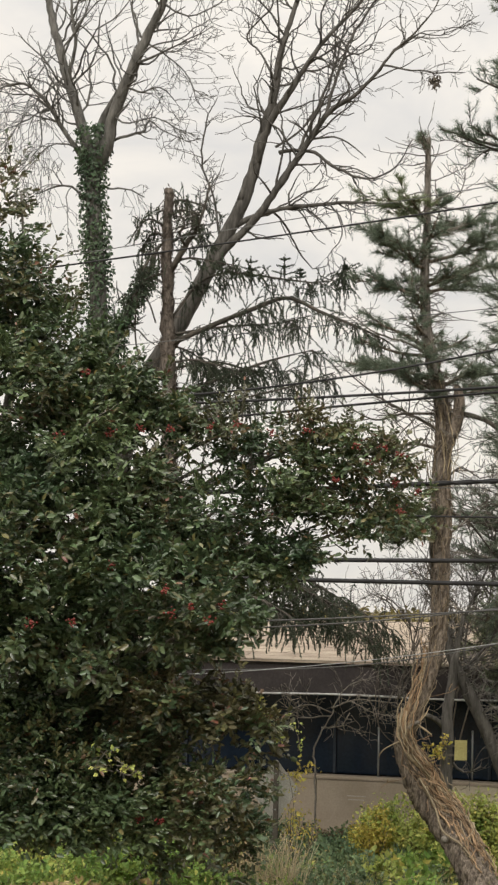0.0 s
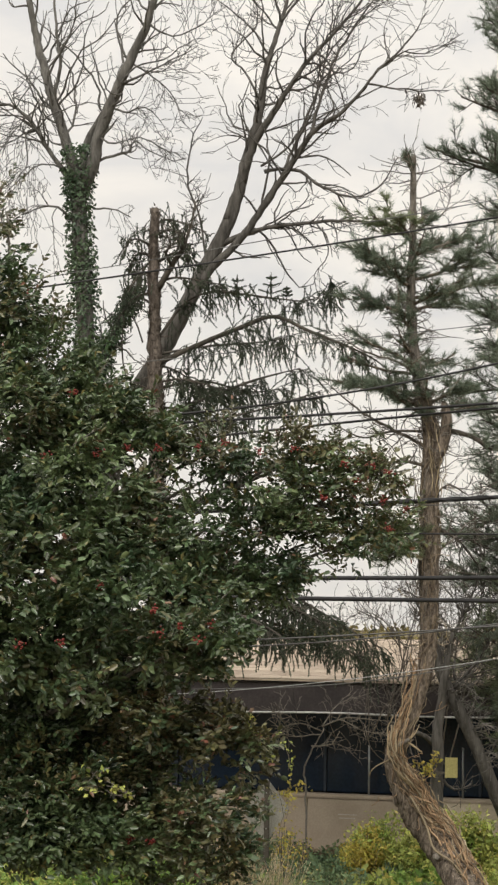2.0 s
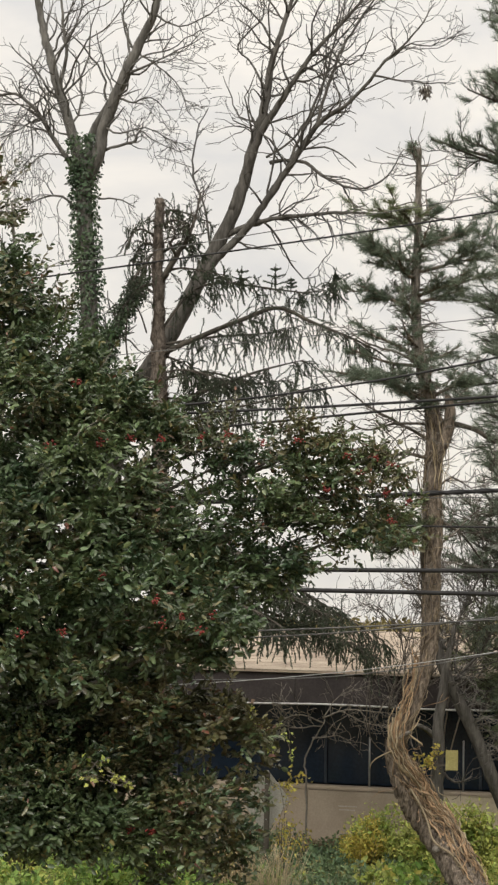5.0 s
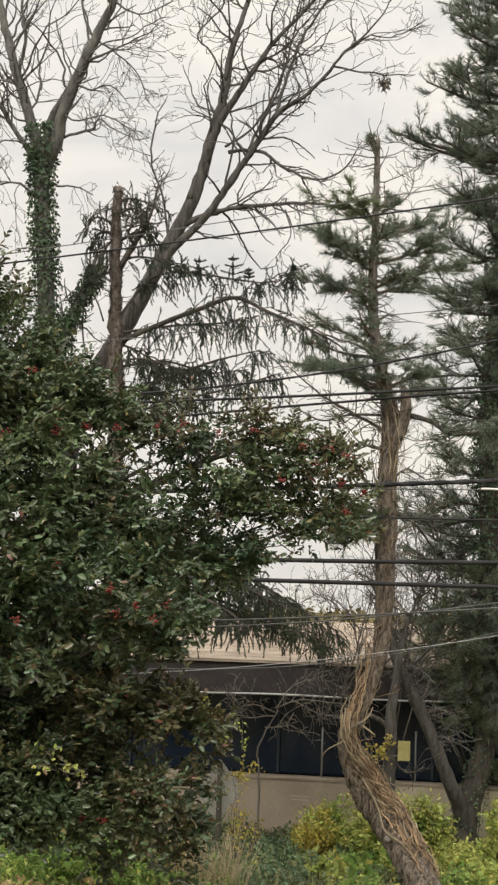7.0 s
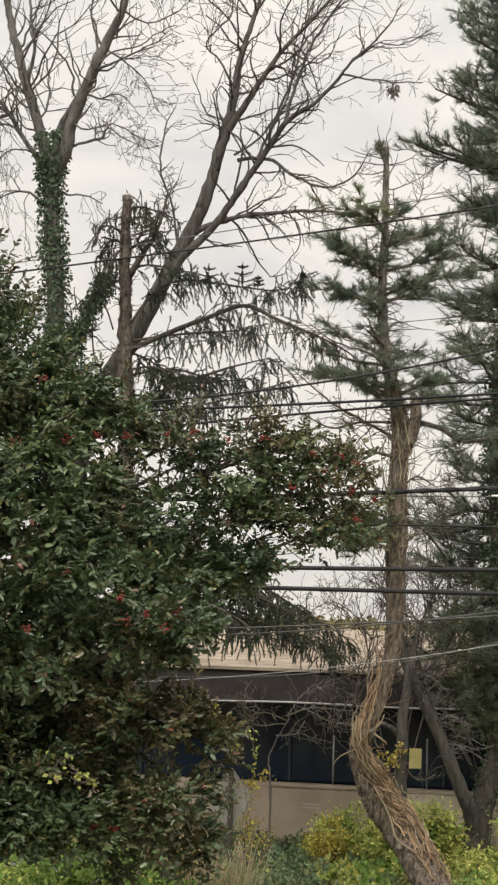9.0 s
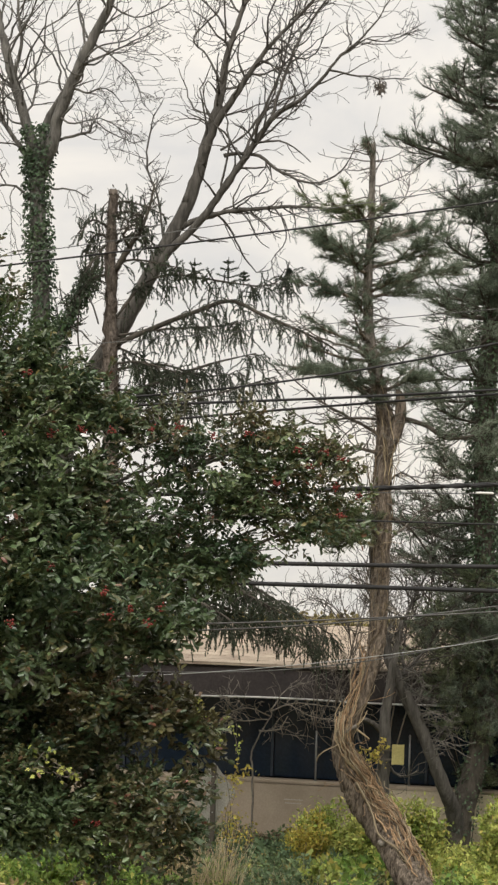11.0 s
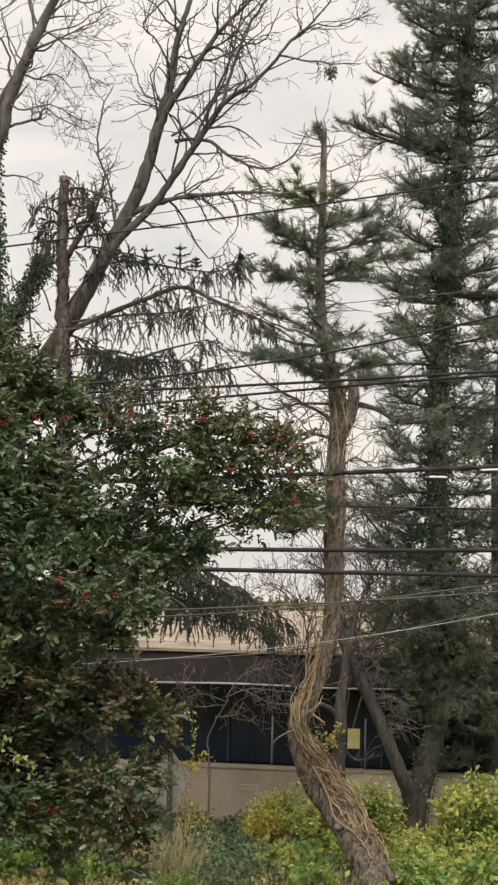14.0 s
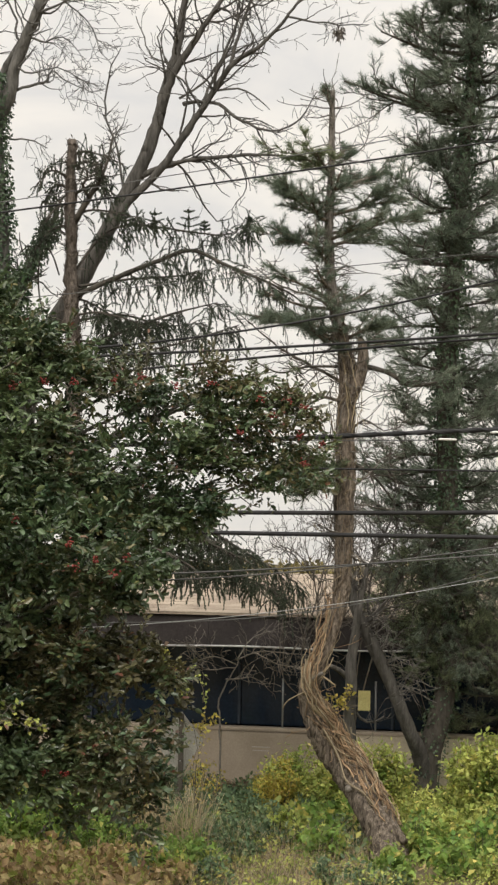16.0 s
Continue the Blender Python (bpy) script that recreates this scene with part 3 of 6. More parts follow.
cable("service_wire", [(-1.549, 26.30, 3.358), (0.093, 26.30, 3.500), (1.641, 26.30, 3.709), (3.525, 26.30, 4.029)], 0.0052, M_POST, "pale grey service wire sloping before the building")
cable("service_wire", [(0.094, 26.50, 3.469), (2.047, 26.50, 3.715), (3.551, 26.50, 4.073)], 0.007, M_CABLE_GREY, "thin grey service wire sloping before the building")


def utility_pole(x):
    """A wooden pole beyond the view, which the wires run to."""
    t = thing("utility_pole", (x, 26.2, 0), "weathered wooden pole that carries the wires", "utility pole", "poles along the road")
    g = Geo()
    pts, rad = spline([((x, 26.2, -0.3), 0.17), ((x, 26.2, 6), 0.15), ((x, 26.2, 13.5), 0.12)], 0.5)
    g.tube(pts, rad, 14, 0.03, np.random.RandomState(9))
    part("pole", g, M_BARK_GREY, t)
    for z in (3.4, 4.6, 5.9, 7.2, 9.0, 11.5):
        g = Geo()
        g.box((x - 0.06, 25.5, z - 0.06), (x + 0.06, 27.2, z + 0.06))
        part("crossarm", g, M_BARK_GREY, t, "", False)


utility_pole(-16.9)
utility_pole(16.9)


def cable_tags():
    for a, b in (((3.207, 25.95, 6.035), (3.456, 25.95, 6.034)), ((3.920, 25.95, 6.142), (4.354, 25.95, 6.170))):
        g = Geo()
        mid = [(a[0] + (b[0] - a[0]) * k, a[1], a[2] + (b[2] - a[2]) * k) for k in (0, 0.1, 0.5, 0.9, 1)]
        g.tube(mid, [0.009, 0.016, 0.016, 0.016, 0.009], 8)
        t = part("tag", g, M_TAG, bundle, "white plastic cable tag")


cable_tags()


# ---- the ivy-clad bare tree ----
def ivy_tree():
    rs = np.random.RandomState(11)
    base = (-3.115, 32.00, 0.083)
    t = thing("bare_tree", (base[0], base[1], 0), "tall leafless tree with an ivy-clad trunk", "tree")
    ctrl = [((base[0], base[1], -0.1), 0.216), ((-3.340, 32.00, 4.917), 0.173), ((-3.523, 32.00, 9.146), 0.148), ((-3.642, 32.00, 10.705), 0.140), ((-3.709, 32.00, 11.687), 0.133), ((-3.734, 32.00, 12.061), 0.108)]
    pts, rad = spline(ctrl)
    g = Geo()
    g.tube(pts, rad, 12, 0.05, rs)
    trunk = part("trunk", g, M_BARK_GREY, t, "grey trunk")
    g = Geo()
    clad(g, pts, rad, 10500, rs, 0.07, 0.13)
    part("ivy", g, M_IVY, trunk, "dark green ivy leaves")
    limb(t, [((-3.719, 32.00, 11.686), 0.122), ((-3.837, 32.00, 12.226), 0.099), ((-4.220, 32.20, 13.411), 0.079), ((-4.534, 32.40, 14.468), 0.065), ((-4.734, 32.50, 15.409), 0.052), ((-5.032, 32.70, 17.117), 0.029)], M_BARK_GREY, rs, kids=2.5, length=2.0, dens=1.9, first=0.12)
    limb(t, [((-3.680, 32.00, 11.688), 0.131), ((-3.497, 31.90, 11.985), 0.117), ((-3.323, 31.80, 12.733), 0.103), ((-2.995, 31.60, 13.475), 0.094), ((-2.676, 31.50, 14.192), 0.075), ((-2.492, 31.40, 14.608), 0.065), ((-2.153, 31.30, 16.061), 0.029)], M_BARK_GREY, rs, kids=2.6, length=2.0, dens=1.9, first=0.12)
    limb(t, [((-3.656, 32.00, 12.063), 0.085), ((-3.588, 32.10, 12.556), 0.065), ((-3.379, 32.00, 12.963), 0.056), ((-3.212, 31.80, 13.131), 0.047)], M_BARK_GREY, rs, kids=1.0, length=0.7)
    limb(t, [((-3.822, 32.00, 11.831), 0.050), ((-3.967, 32.00, 12.054), 0.043), ((-4.254, 32.00, 12.441), 0.036), ((-4.603, 31.90, 12.968), 0.030), ((-5.034, 31.80, 13.174), 0.022), ((-5.586, 31.70, 12.883), 0.011)], M_BARK_GREY, rs, kids=6.5, up=-0.09, length=1.6, dens=2.6)
    limb(t, [((-3.466, 32.00, 12.168), 0.032), ((-3.247, 31.90, 12.268), 0.025), ((-2.969, 31.80, 12.331), 0.025), ((-2.807, 31.70, 12.349), 0.022), ((-2.727, 31.70, 12.528), 0.013), ((-2.431, 31.70, 12.322), 0.010), ((-2.011, 31.70, 12.158), 0.006)], M_BARK_GREY, rs, kids=4.5, length=0.7)
    limb(t, [((-3.816, 32.00, 11.191), 0.029), ((-3.939, 32.00, 11.365), 0.022), ((-4.201, 31.90, 11.423), 0.018), ((-4.663, 31.80, 11.240), 0.009)], M_BARK_GREY, rs, kids=5.0, length=1.2, up=-0.12, dens=2.2)
    limb(t, [((-4.198, 32.20, 13.362), 0.036), ((-4.121, 32.10, 13.685), 0.032), ((-4.065, 32.00, 14.037), 0.029), ((-4.168, 32.00, 14.653), 0.023), ((-4.241, 32.00, 15.755), 0.011)], M_BARK_GREY, rs, kids=2.6, length=1.2, dens=2.8)
    limb(t, [((-2.995, 31.60, 13.475), 0.029), ((-2.693, 31.40, 13.543), 0.022), ((-2.216, 31.30, 13.753), 0.014), ((-1.648, 31.20, 14.032), 0.007)], M_BARK_GREY, rs, kids=5.0, length=1.2, dens=2.8)
    limb(t, [((-3.134, 31.70, 13.106), 0.022), ((-2.824, 31.50, 12.962), 0.016), ((-2.532, 31.40, 13.041), 0.012), ((-2.235, 31.40, 12.758), 0.006)], M_BARK_GREY, rs, kids=5.0, length=0.8, up=-0.03)
    limb(t, [((-2.537, 31.40, 14.509), 0.022), ((-2.090, 31.30, 14.245), 0.014), ((-1.660, 31.20, 14.373), 0.011), ((-1.288, 31.20, 14.677), 0.006)], M_BARK_GREY, rs, kids=5.0, length=1.2, dens=2.8)
    limb(t, [((-3.928, 32.00, 12.055), 0.02), ((-4.107, 31.70, 12.094), 0.016), ((-4.414, 31.50, 11.987), 0.012), ((-4.905, 31.40, 11.512), 0.007)], M_BARK_GREY, rs, kids=6.0, length=1.5, up=-0.14, dens=2.4)
    limb(t, [((-3.436, 32.00, 11.400), 0.018), ((-3.116, 31.70, 11.343), 0.014), ((-2.766, 31.60, 11.185), 0.008)], M_BARK_GREY, rs, kids=5.0, length=0.9, up=-0.08, dens=2.0)
    limb(t, [((-3.367, 31.80, 12.633), 0.02), ((-3.053, 31.60, 12.444), 0.015), ((-2.616, 31.50, 12.529), 0.011), ((-2.073, 31.40, 12.228), 0.006)], M_BARK_GREY, rs, kids=6.0, length=0.9, up=-0.06, dens=2.6)
    limb(t, [((-4.240, 32.20, 13.411), 0.02), ((-4.478, 32.00, 13.148), 0.015), ((-4.835, 31.90, 12.713), 0.010), ((-5.273, 31.80, 11.985), 0.006)], M_BARK_GREY, rs, kids=6.5, length=1.3, up=-0.12, dens=2.6)
    limb(t, [((-2.817, 31.60, 13.874), 0.02), ((-2.513, 31.50, 13.657), 0.015), ((-2.110, 31.40, 13.298), 0.010), ((-1.876, 31.30, 12.742), 0.006)], M_BARK_GREY, rs, kids=6.0, length=0.9, up=-0.05, dens=2.6)
    g = Geo()
    pts, rad = spline([((-3.709, 32.00, 11.687), 0.15), ((-3.708, 31.95, 12.050), 0.19), ((-3.713, 31.90, 12.294), 0.16), ((-3.760, 31.90, 12.509), 0.06)])
    clad(g, pts, rad, 800, rs, 0.07, 0.12)
    part("ivy", g, M_IVY, trunk, "dark green ivy leaves")
    # a bare vine that loops down beside the trunk
    g = Geo()
    q, r = spline([((-2.513, 31.600, 9.026), 0.014), ((-2.619, 31.600, 9.330), 0.014), ((-2.719, 31.600, 9.470), 0.014), ((-2.813, 31.600, 9.458), 0.014), ((-2.853, 31.600, 9.255), 0.014), ((-2.860, 31.600, 8.919), 0.014), ((-2.830, 31.600, 8.633), 0.014), ((-2.774, 31.600, 8.396), 0.014)], 0.05)
    g.tube(q, r, 6)
    part("vine", g, M_BARK_DARK, t, "thin dark hanging vine")
    # the ivy-covered side stem
    ctrl = [((-3.401, 32.00, 7.985), 0.101), ((-3.281, 31.90, 8.605), 0.086), ((-3.024, 31.80, 9.179), 0.072), ((-2.767, 31.70, 9.683), 0.058), ((-2.624, 31.70, 9.978), 0.036), ((-2.505, 31.70, 10.388), 0.014)]
    stem = limb(t, ctrl, M_BARK_GREY, rs, kids=2.0, length=0.7)
    g = Geo()
    pts, rad = spline(ctrl[:5])
    clad(g, pts, rad, 2400, rs, 0.065, 0.16)
    part("ivy", g, M_IVY, stem, "dark green ivy leaves")


ivy_tree()


# ---- the leaning bare tree ----
def leaning_tree():
    rs = np.random.RandomState(23)
    base = (-3.051, 33.00, 0.049)
    t = thing("bare_tree", (base[0], base[1], 0), "leaning leafless tree with long forked limbs", "tree")
    g = Geo()
    pts, rad = spline([((base[0], base[1], -0.1), 0.241), ((-3.208, 33.00, 4.940), 0.211), ((-3.127, 33.00, 7.213), 0.196), ((-2.665, 33.00, 8.372), 0.175), ((-2.236, 33.00, 9.156), 0.156), ((-1.604, 33.00, 10.442), 0.134), ((-1.108, 33.00, 11.469), 0.115), ((-1.027, 33.00, 11.746), 0.088)])
    g.tube(pts, rad, 12, 0.06, rs)
    part("trunk", g, M_BARK_SLATE, t, "dark grey trunk")
    M = M_BARK_SLATE
    limb(t, [((-1.137, 33.00, 11.428), 0.117), ((-0.974, 33.00, 11.951), 0.108), ((-0.782, 33.10, 12.797), 0.090), ((-0.622, 33.20, 13.444), 0.074), ((-0.543, 33.30, 14.147), 0.060), ((-0.343, 33.40, 14.912), 0.044), ((-0.158, 33.50, 15.578), 0.031), ((0.213, 33.60, 16.996), 0.018)], M, rs, kids=2.4, length=1.9, dens=1.7, first=0.15)
    limb(t, [((-0.909, 33.00, 12.105), 0.074), ((-0.697, 32.80, 12.774), 0.066), ((-0.296, 32.60, 13.392), 0.055), ((0.177, 32.40, 14.087), 0.039), ((0.795, 32.20, 14.730), 0.027), ((1.315, 32.10, 15.357), 0.018)], M, rs, kids=2.6, length=1.9, dens=1.7, first=0.15)
    limb(t, [((-1.790, 33.00, 10.054), 0.088), ((-1.424, 32.90, 10.550), 0.074), ((-0.826, 32.80, 11.193), 0.066), ((-0.255, 32.60, 12.011), 0.056), ((0.283, 32.40, 12.822), 0.048), ((0.837, 32.20, 13.216), 0.034), ((1.214, 32.10, 13.599), 0.027), ((1.446, 32.00, 13.906), 0.022), ((1.917, 31.90, 14.329), 0.016), ((2.285, 31.80, 14.886), 0.007)], M, rs, kids=2.6, length=1.9, dens=1.7, first=0.15)
    limb(t, [((0.283, 32.40, 12.822), 0.031), ((0.443, 32.40, 13.409), 0.027), ((0.670, 32.40, 14.122), 0.023), ((0.953, 32.40, 14.636), 0.020), ((1.429, 32.40, 15.361), 0.011)], M, rs, kids=3.2, length=1.5, dens=1.9)
    limb(t, [((-0.256, 32.70, 12.055), 0.027), ((0.115, 32.90, 13.028), 0.023), ((0.444, 33.10, 13.913), 0.021), ((0.580, 33.20, 14.566), 0.016), ((0.810, 33.30, 15.541), 0.009)], M, rs, kids=3.2, length=1.5, dens=1.9)
    limb(t, [((-1.272, 33.00, 10.978), 0.058), ((-0.926, 32.90, 11.150), 0.049), ((-0.430, 32.70, 11.244), 0.038), ((0.259, 32.50, 11.303), 0.032), ((1.039, 32.30, 11.295), 0.023), ((1.546, 32.20, 11.180), 0.014)], M, rs, kids=3.8, length=0.9, up=-0.02)
    limb(t, [((-0.520, 32.70, 12.248), 0.039), ((-0.362, 32.70, 12.284), 0.034), ((0.114, 32.50, 12.210), 0.031), ((0.515, 32.40, 11.908), 0.026), ((1.028, 32.30, 11.721), 0.019), ((1.527, 32.20, 11.922), 0.014), ((1.783, 32.10, 12.373), 0.007)], M, rs, kids=3.4, length=0.8, up=-0.01)
    limb(t, [((1.261, 32.10, 13.671), 0.020), ((1.649, 32.00, 13.574), 0.016), ((2.131, 31.90, 13.501), 0.013), ((2.658, 31.80, 13.469), 0.007)], M, rs, kids=4.0, length=0.5)
    limb(t, [((1.590, 32.00, 13.981), 0.015), ((1.901, 31.90, 14.189), 0.013), ((2.233, 31.90, 14.140), 0.010), ((2.897, 31.80, 14.487), 0.005)], M, rs, kids=4.0, length=0.5)
    limb(t, [((-1.508, 33.00, 10.566), 0.023), ((-1.670, 33.20, 11.567), 0.018), ((-1.896, 33.30, 12.145), 0.018), ((-1.847, 33.40, 12.944), 0.013), ((-1.660, 33.40, 13.415), 0.007)], M, rs, kids=3.2, length=0.7)
    limb(t, [((-0.568, 33.00, 12.421), 0.023), ((-0.177, 33.30, 12.763), 0.019), ((0.216, 33.50, 13.292), 0.018), ((1.028, 33.80, 13.816), 0.009)], M, rs, kids=3.2, length=1.2, dens=2.8)
    limb(t, [((-0.610, 33.20, 13.703), 0.023), ((-0.882, 33.40, 14.218), 0.018), ((-1.152, 33.50, 14.604), 0.016), ((-0.708, 33.50, 15.141), 0.013), ((-0.782, 33.50, 15.874), 0.007)], M, rs, kids=4.0, length=1.2, dens=2.8)
    limb(t, [((0.508, 32.50, 11.211), 0.013), ((0.618, 32.40, 10.717), 0.010), ((0.383, 32.40, 10.362), 0.007), ((0.496, 32.40, 9.822), 0.005)], M, rs, kids=3.0, length=0.5, up=-0.12)
    # a clump of dead leaves caught on the far twig
    g = Geo()
    c = np.array((2.144, 31.90, 13.392))
    n = 90
    off = rs.randn(n, 3) * np.array([0.05, 0.05, 0.06]) + np.array([0, 0, -0.03])
    g.leaves(c + off, rs.randn(n, 3) * 0.5 + np.array([0, 0, -1]), rs.randn(n, 3), rs.uniform(0.06, 0.13, n), rs.uniform(0.02, 0.04, n))
    part("dead_leaf_clump", g, M_TWIG, t, "brown clump of dead leaves")


leaning_tree()


# ---- the broken-topped spruce ----
def spruce_limb(t, ctrl, rs, hang=0.55, dens=9.0, first=0.1, upright=0.0, side=0.25):
    g, ng = Geo(), Geo()
    pts, rad = spline(ctrl, 0.08)
    g.tube(pts, rad, 7, 0.06, rs)
    run = np.concatenate([[0], np.cumsum(np.linalg.norm(np.diff(pts, axis=0), axis=1))])
    pos, way, ln = [], [], []

    def strand(p, d, length, droop):
        n = max(3, int(length / 0.08))
        q = [p]
        for _ in range(n):
            d = unit(d + rs.randn(3) * 0.2 + np.array([0, 0, -droop]))
            q.append(q[-1] + d * length / n)
        q = np.array(q)
        g.tube(q, np.linspace(0.006, 0.003, len(q)), 3)
        m = int(length * 420)
        i = rs.randint(0, len(q) - 1, m)
        f = rs.rand(m)[:, None]
        c = q[i] * (1 - f) + q[i + 1] * f
        w = (q[i + 1] - q[i]) / (np.linalg.norm(q[i + 1] - q[i], axis=1)[:, None] + 1e-9) * 0.9 + rs.randn(m, 3) * 0.55
        pos.append(c), way.append(w), ln.append(rs.uniform(0.018, 0.040, m))

    for _ in range(int(run[-1] * dens * 1.45)):
        k = first + (1 - first) * rs.rand()
        i = min(len(pts) - 2, int(np.searchsorted(run, k * run[-1])))
        ax = unit(pts[i + 1] - pts[i])
        if rs.rand() < upright:
            strand(pts[i], unit(np.array([rs.randn() * 0.25, rs.randn() * 0.25, 1.0])), rs.uniform(0.12, 0.3), -0.08)
            continue
        # a drooping side twig with strands of uneven length
        d = unit(unit(np.cross(ax, (0, 0, 1))) * rs.uniform(-1, 1) + ax * rs.uniform(-0.1, 0.9) + np.array([0, 0, rs.uniform(-0.5, 0.25)]))
        L = side * rs.uniform(0.4, 1.7)
        q = [pts[i]]
        for _ in range(5):
            d = unit(d + rs.randn(3) * 0.15 + np.array([0, 0, -0.12]))
            q.append(q[-1] + d * L / 5)
        q = np.array(q)
        g.tube(q, np.linspace(0.009, 0.004, 6), 3)
        for _ in range(rs.randint(2, 5)):
            f = rs.randint(1, 6)
            strand(q[f], unit(d * 0.5 + rs.randn(3) * 0.45), hang * rs.uniform(0.2, 0.95) * (1.0 if rs.rand() < 0.8 else 1.7), rs.uniform(0.22, 0.5))
    ng.needles(np.concatenate(pos), np.concatenate(way), np.concatenate(ln), 0.006)
    b = part("branch", g, M_BARK_DARK, t)
    part("needles", ng, M_SPRUCE, b, "drooping dull green needles")


def spruce():
    rs = np.random.RandomState(5)
    base = (-1.943, 31.00, 0.025)
    t = thing("spruce", (base[0], base[1], 0), "sparse spruce with a broken top and drooping branchlets", "tree")
    g = Geo()
    pts, rad = spline([((base[0], base[1], -0.1), 0.175), ((-2.110, 31.00, 4.934), 0.140), ((-2.235, 31.00, 8.187), 0.119), ((-2.286, 31.00, 9.598), 0.098), ((-2.310, 31.00, 10.545), 0.087), ((-2.305, 31.00, 11.193), 0.070)])
    pts = pts + rs.randn(*pts.shape) * np.array([0.012, 0.012, 0.0])
    g.tube(pts, rad * rs.uniform(0.86, 1.12, len(pts)), 13, 0.16, rs)
    top = np.array((-2.304, 31.00, 11.155))
    for k in range(9):
        a = k * 0.7 + rs.rand() * 0.4
        g.tube([top + np.array([math.cos(a) * 0.06, math.sin(a) * 0.06, -0.05]), top + np.array([math.cos(a) * 0.045, math.sin(a) * 0.045, 0.01 + 0.13 * rs.rand() ** 2])], [0.028, 0.004], 4)
    for _ in range(150):
        k = rs.randint(len(pts) // 3, len(pts) - 1)
        d = unit(np.array([rs.randn(), rs.randn(), rs.uniform(-0.4, 0.5)]))
        sprout(g, pts[k] + d * rad[k] * 0.7, d, rs.uniform(0.08, 0.5), 0.009, 1, rs, up=-0.02, wobble=0.25, dens=3.0)
    trunk = part("trunk", g, M_BARK_ROUGH, t, "bare snapped trunk")
    # flakes of bark and broken twig bases
    g = Geo()
    n = 1500
    i = rs.randint(len(pts) // 3, len(pts) - 1, n)
    a = rs.rand(n) * 2 * math.pi
    out = np.stack([np.cos(a), np.sin(a), np.zeros(n)], 1)
    g.leaves(pts[i] + out * rad[i][:, None] * 0.97 + rs.randn(n, 3) * np.array([0, 0, 0.06]), np.array([0, 0, 1.0]) + out * 0.25 + rs.randn(n, 3) * 0.25, out + rs.randn(n, 3) * 0.25, rs.uniform(0.04, 0.11, n), rs.uniform(0.02, 0.045, n), 0.15)
    tagged(part("bark_flake", g, M_BARK_ROUGH, trunk), kind="stuff")
    spruce_limb(t, [((-2.185, 31.00, 8.601), 0.046), ((-1.459, 30.80, 8.914), 0.042), ((-0.813, 30.60, 9.155), 0.038), ((-0.282, 30.50, 9.314), 0.033), ((0.293, 30.30, 9.050), 0.027), ((0.844, 30.20, 8.821), 0.020), ((1.301, 30.10, 8.592), 0.014), ((1.683, 30.00, 8.290), 0.007)], rs, 0.5, 10)
    spruce_limb(t, [((-2.200, 31.00, 9.034), 0.025), ((-1.783, 31.20, 9.647), 0.021), ((-1.323, 31.30, 9.850), 0.018), ((-0.757, 31.40, 9.827), 0.017), ((-0.186, 31.40, 9.759), 0.014), ((0.289, 31.40, 9.744), 0.010), ((0.718, 31.40, 9.968), 0.004)], rs, 0.45, 18, upright=0.22)
    spruce_limb(t, [((-2.153, 31.00, 7.720), 0.042), ((-1.341, 30.90, 8.033), 0.028), ((-0.603, 30.70, 8.292), 0.021), ((0.148, 30.60, 8.487), 0.008)], rs, 0.55, 12)
    spruce_limb(t, [((-2.190, 31.00, 8.752), 0.025), ((-1.386, 31.30, 8.933), 0.020), ((-0.451, 31.60, 9.063), 0.014), ((0.070, 31.80, 9.224), 0.007)], rs, 0.6, 12)
    spruce_limb(t, [((-2.170, 31.00, 8.189), 0.025), ((-1.461, 31.30, 8.342), 0.020), ((-0.709, 31.60, 8.212), 0.014), ((-0.047, 31.80, 8.304), 0.007)], rs, 0.6, 12)
    spruce_limb(t, [((-2.159, 31.00, 7.346), 0.025), ((-1.314, 30.60, 7.591), 0.020), ((-0.399, 30.30, 7.788), 0.014), ((0.498, 30.00, 8.054), 0.007)], rs, 0.5, 9)
    for (p, q, m) in (((-2.320, 31.00, 10.545), (-2.617, 30.80, 10.638), (-2.850, 30.70, 10.375)), ((-2.313, 31.00, 10.355), (-2.567, 31.20, 10.482), (-2.781, 31.40, 10.227)), ((-2.308, 31.00, 10.736), (-1.989, 30.80, 10.799), (-1.713, 30.70, 10.503)),
                      ((-2.291, 31.00, 10.261), (-1.907, 31.20, 10.502), (-1.575, 31.30, 10.340)), ((-2.292, 31.00, 9.787), (-2.599, 30.80, 9.649), (-2.847, 30.60, 9.280)), ((-2.314, 31.00, 10.926), (-2.068, 31.20, 11.053), (-1.451, 31.30, 10.872)),
                      ((-2.277, 31.00, 9.882), (-1.920, 30.90, 10.017), (-1.112, 30.60, 9.846)), ((-2.306, 31.00, 10.166), (-2.557, 30.70, 9.961), (-2.758, 30.50, 9.592))):
        spruce_limb(t, [(p, 0.025), (q, 0.018), (m, 0.008)], rs, 0.26, 22, upright=0.35, side=0.20)
    for m in ([((-2.173, 31.00, 8.282), 0.022), ((-1.763, 30.80, 8.307), 0.016), ((-1.102, 30.60, 8.125), 0.007)], [((-2.158, 31.00, 7.861), 0.022), ((-1.674, 31.20, 7.851), 0.016), ((-0.925, 31.40, 7.687), 0.007)],
              [((-2.145, 31.00, 7.487), 0.022), ((-1.779, 30.80, 7.431), 0.016), ((-1.304, 30.60, 7.287), 0.007)], [((-2.183, 31.00, 8.564), 0.022), ((-1.938, 31.30, 8.517), 0.016), ((-1.467, 31.50, 8.272), 0.007)]):
        spruce_limb(t, m, rs, 0.42, 17, side=0.22)
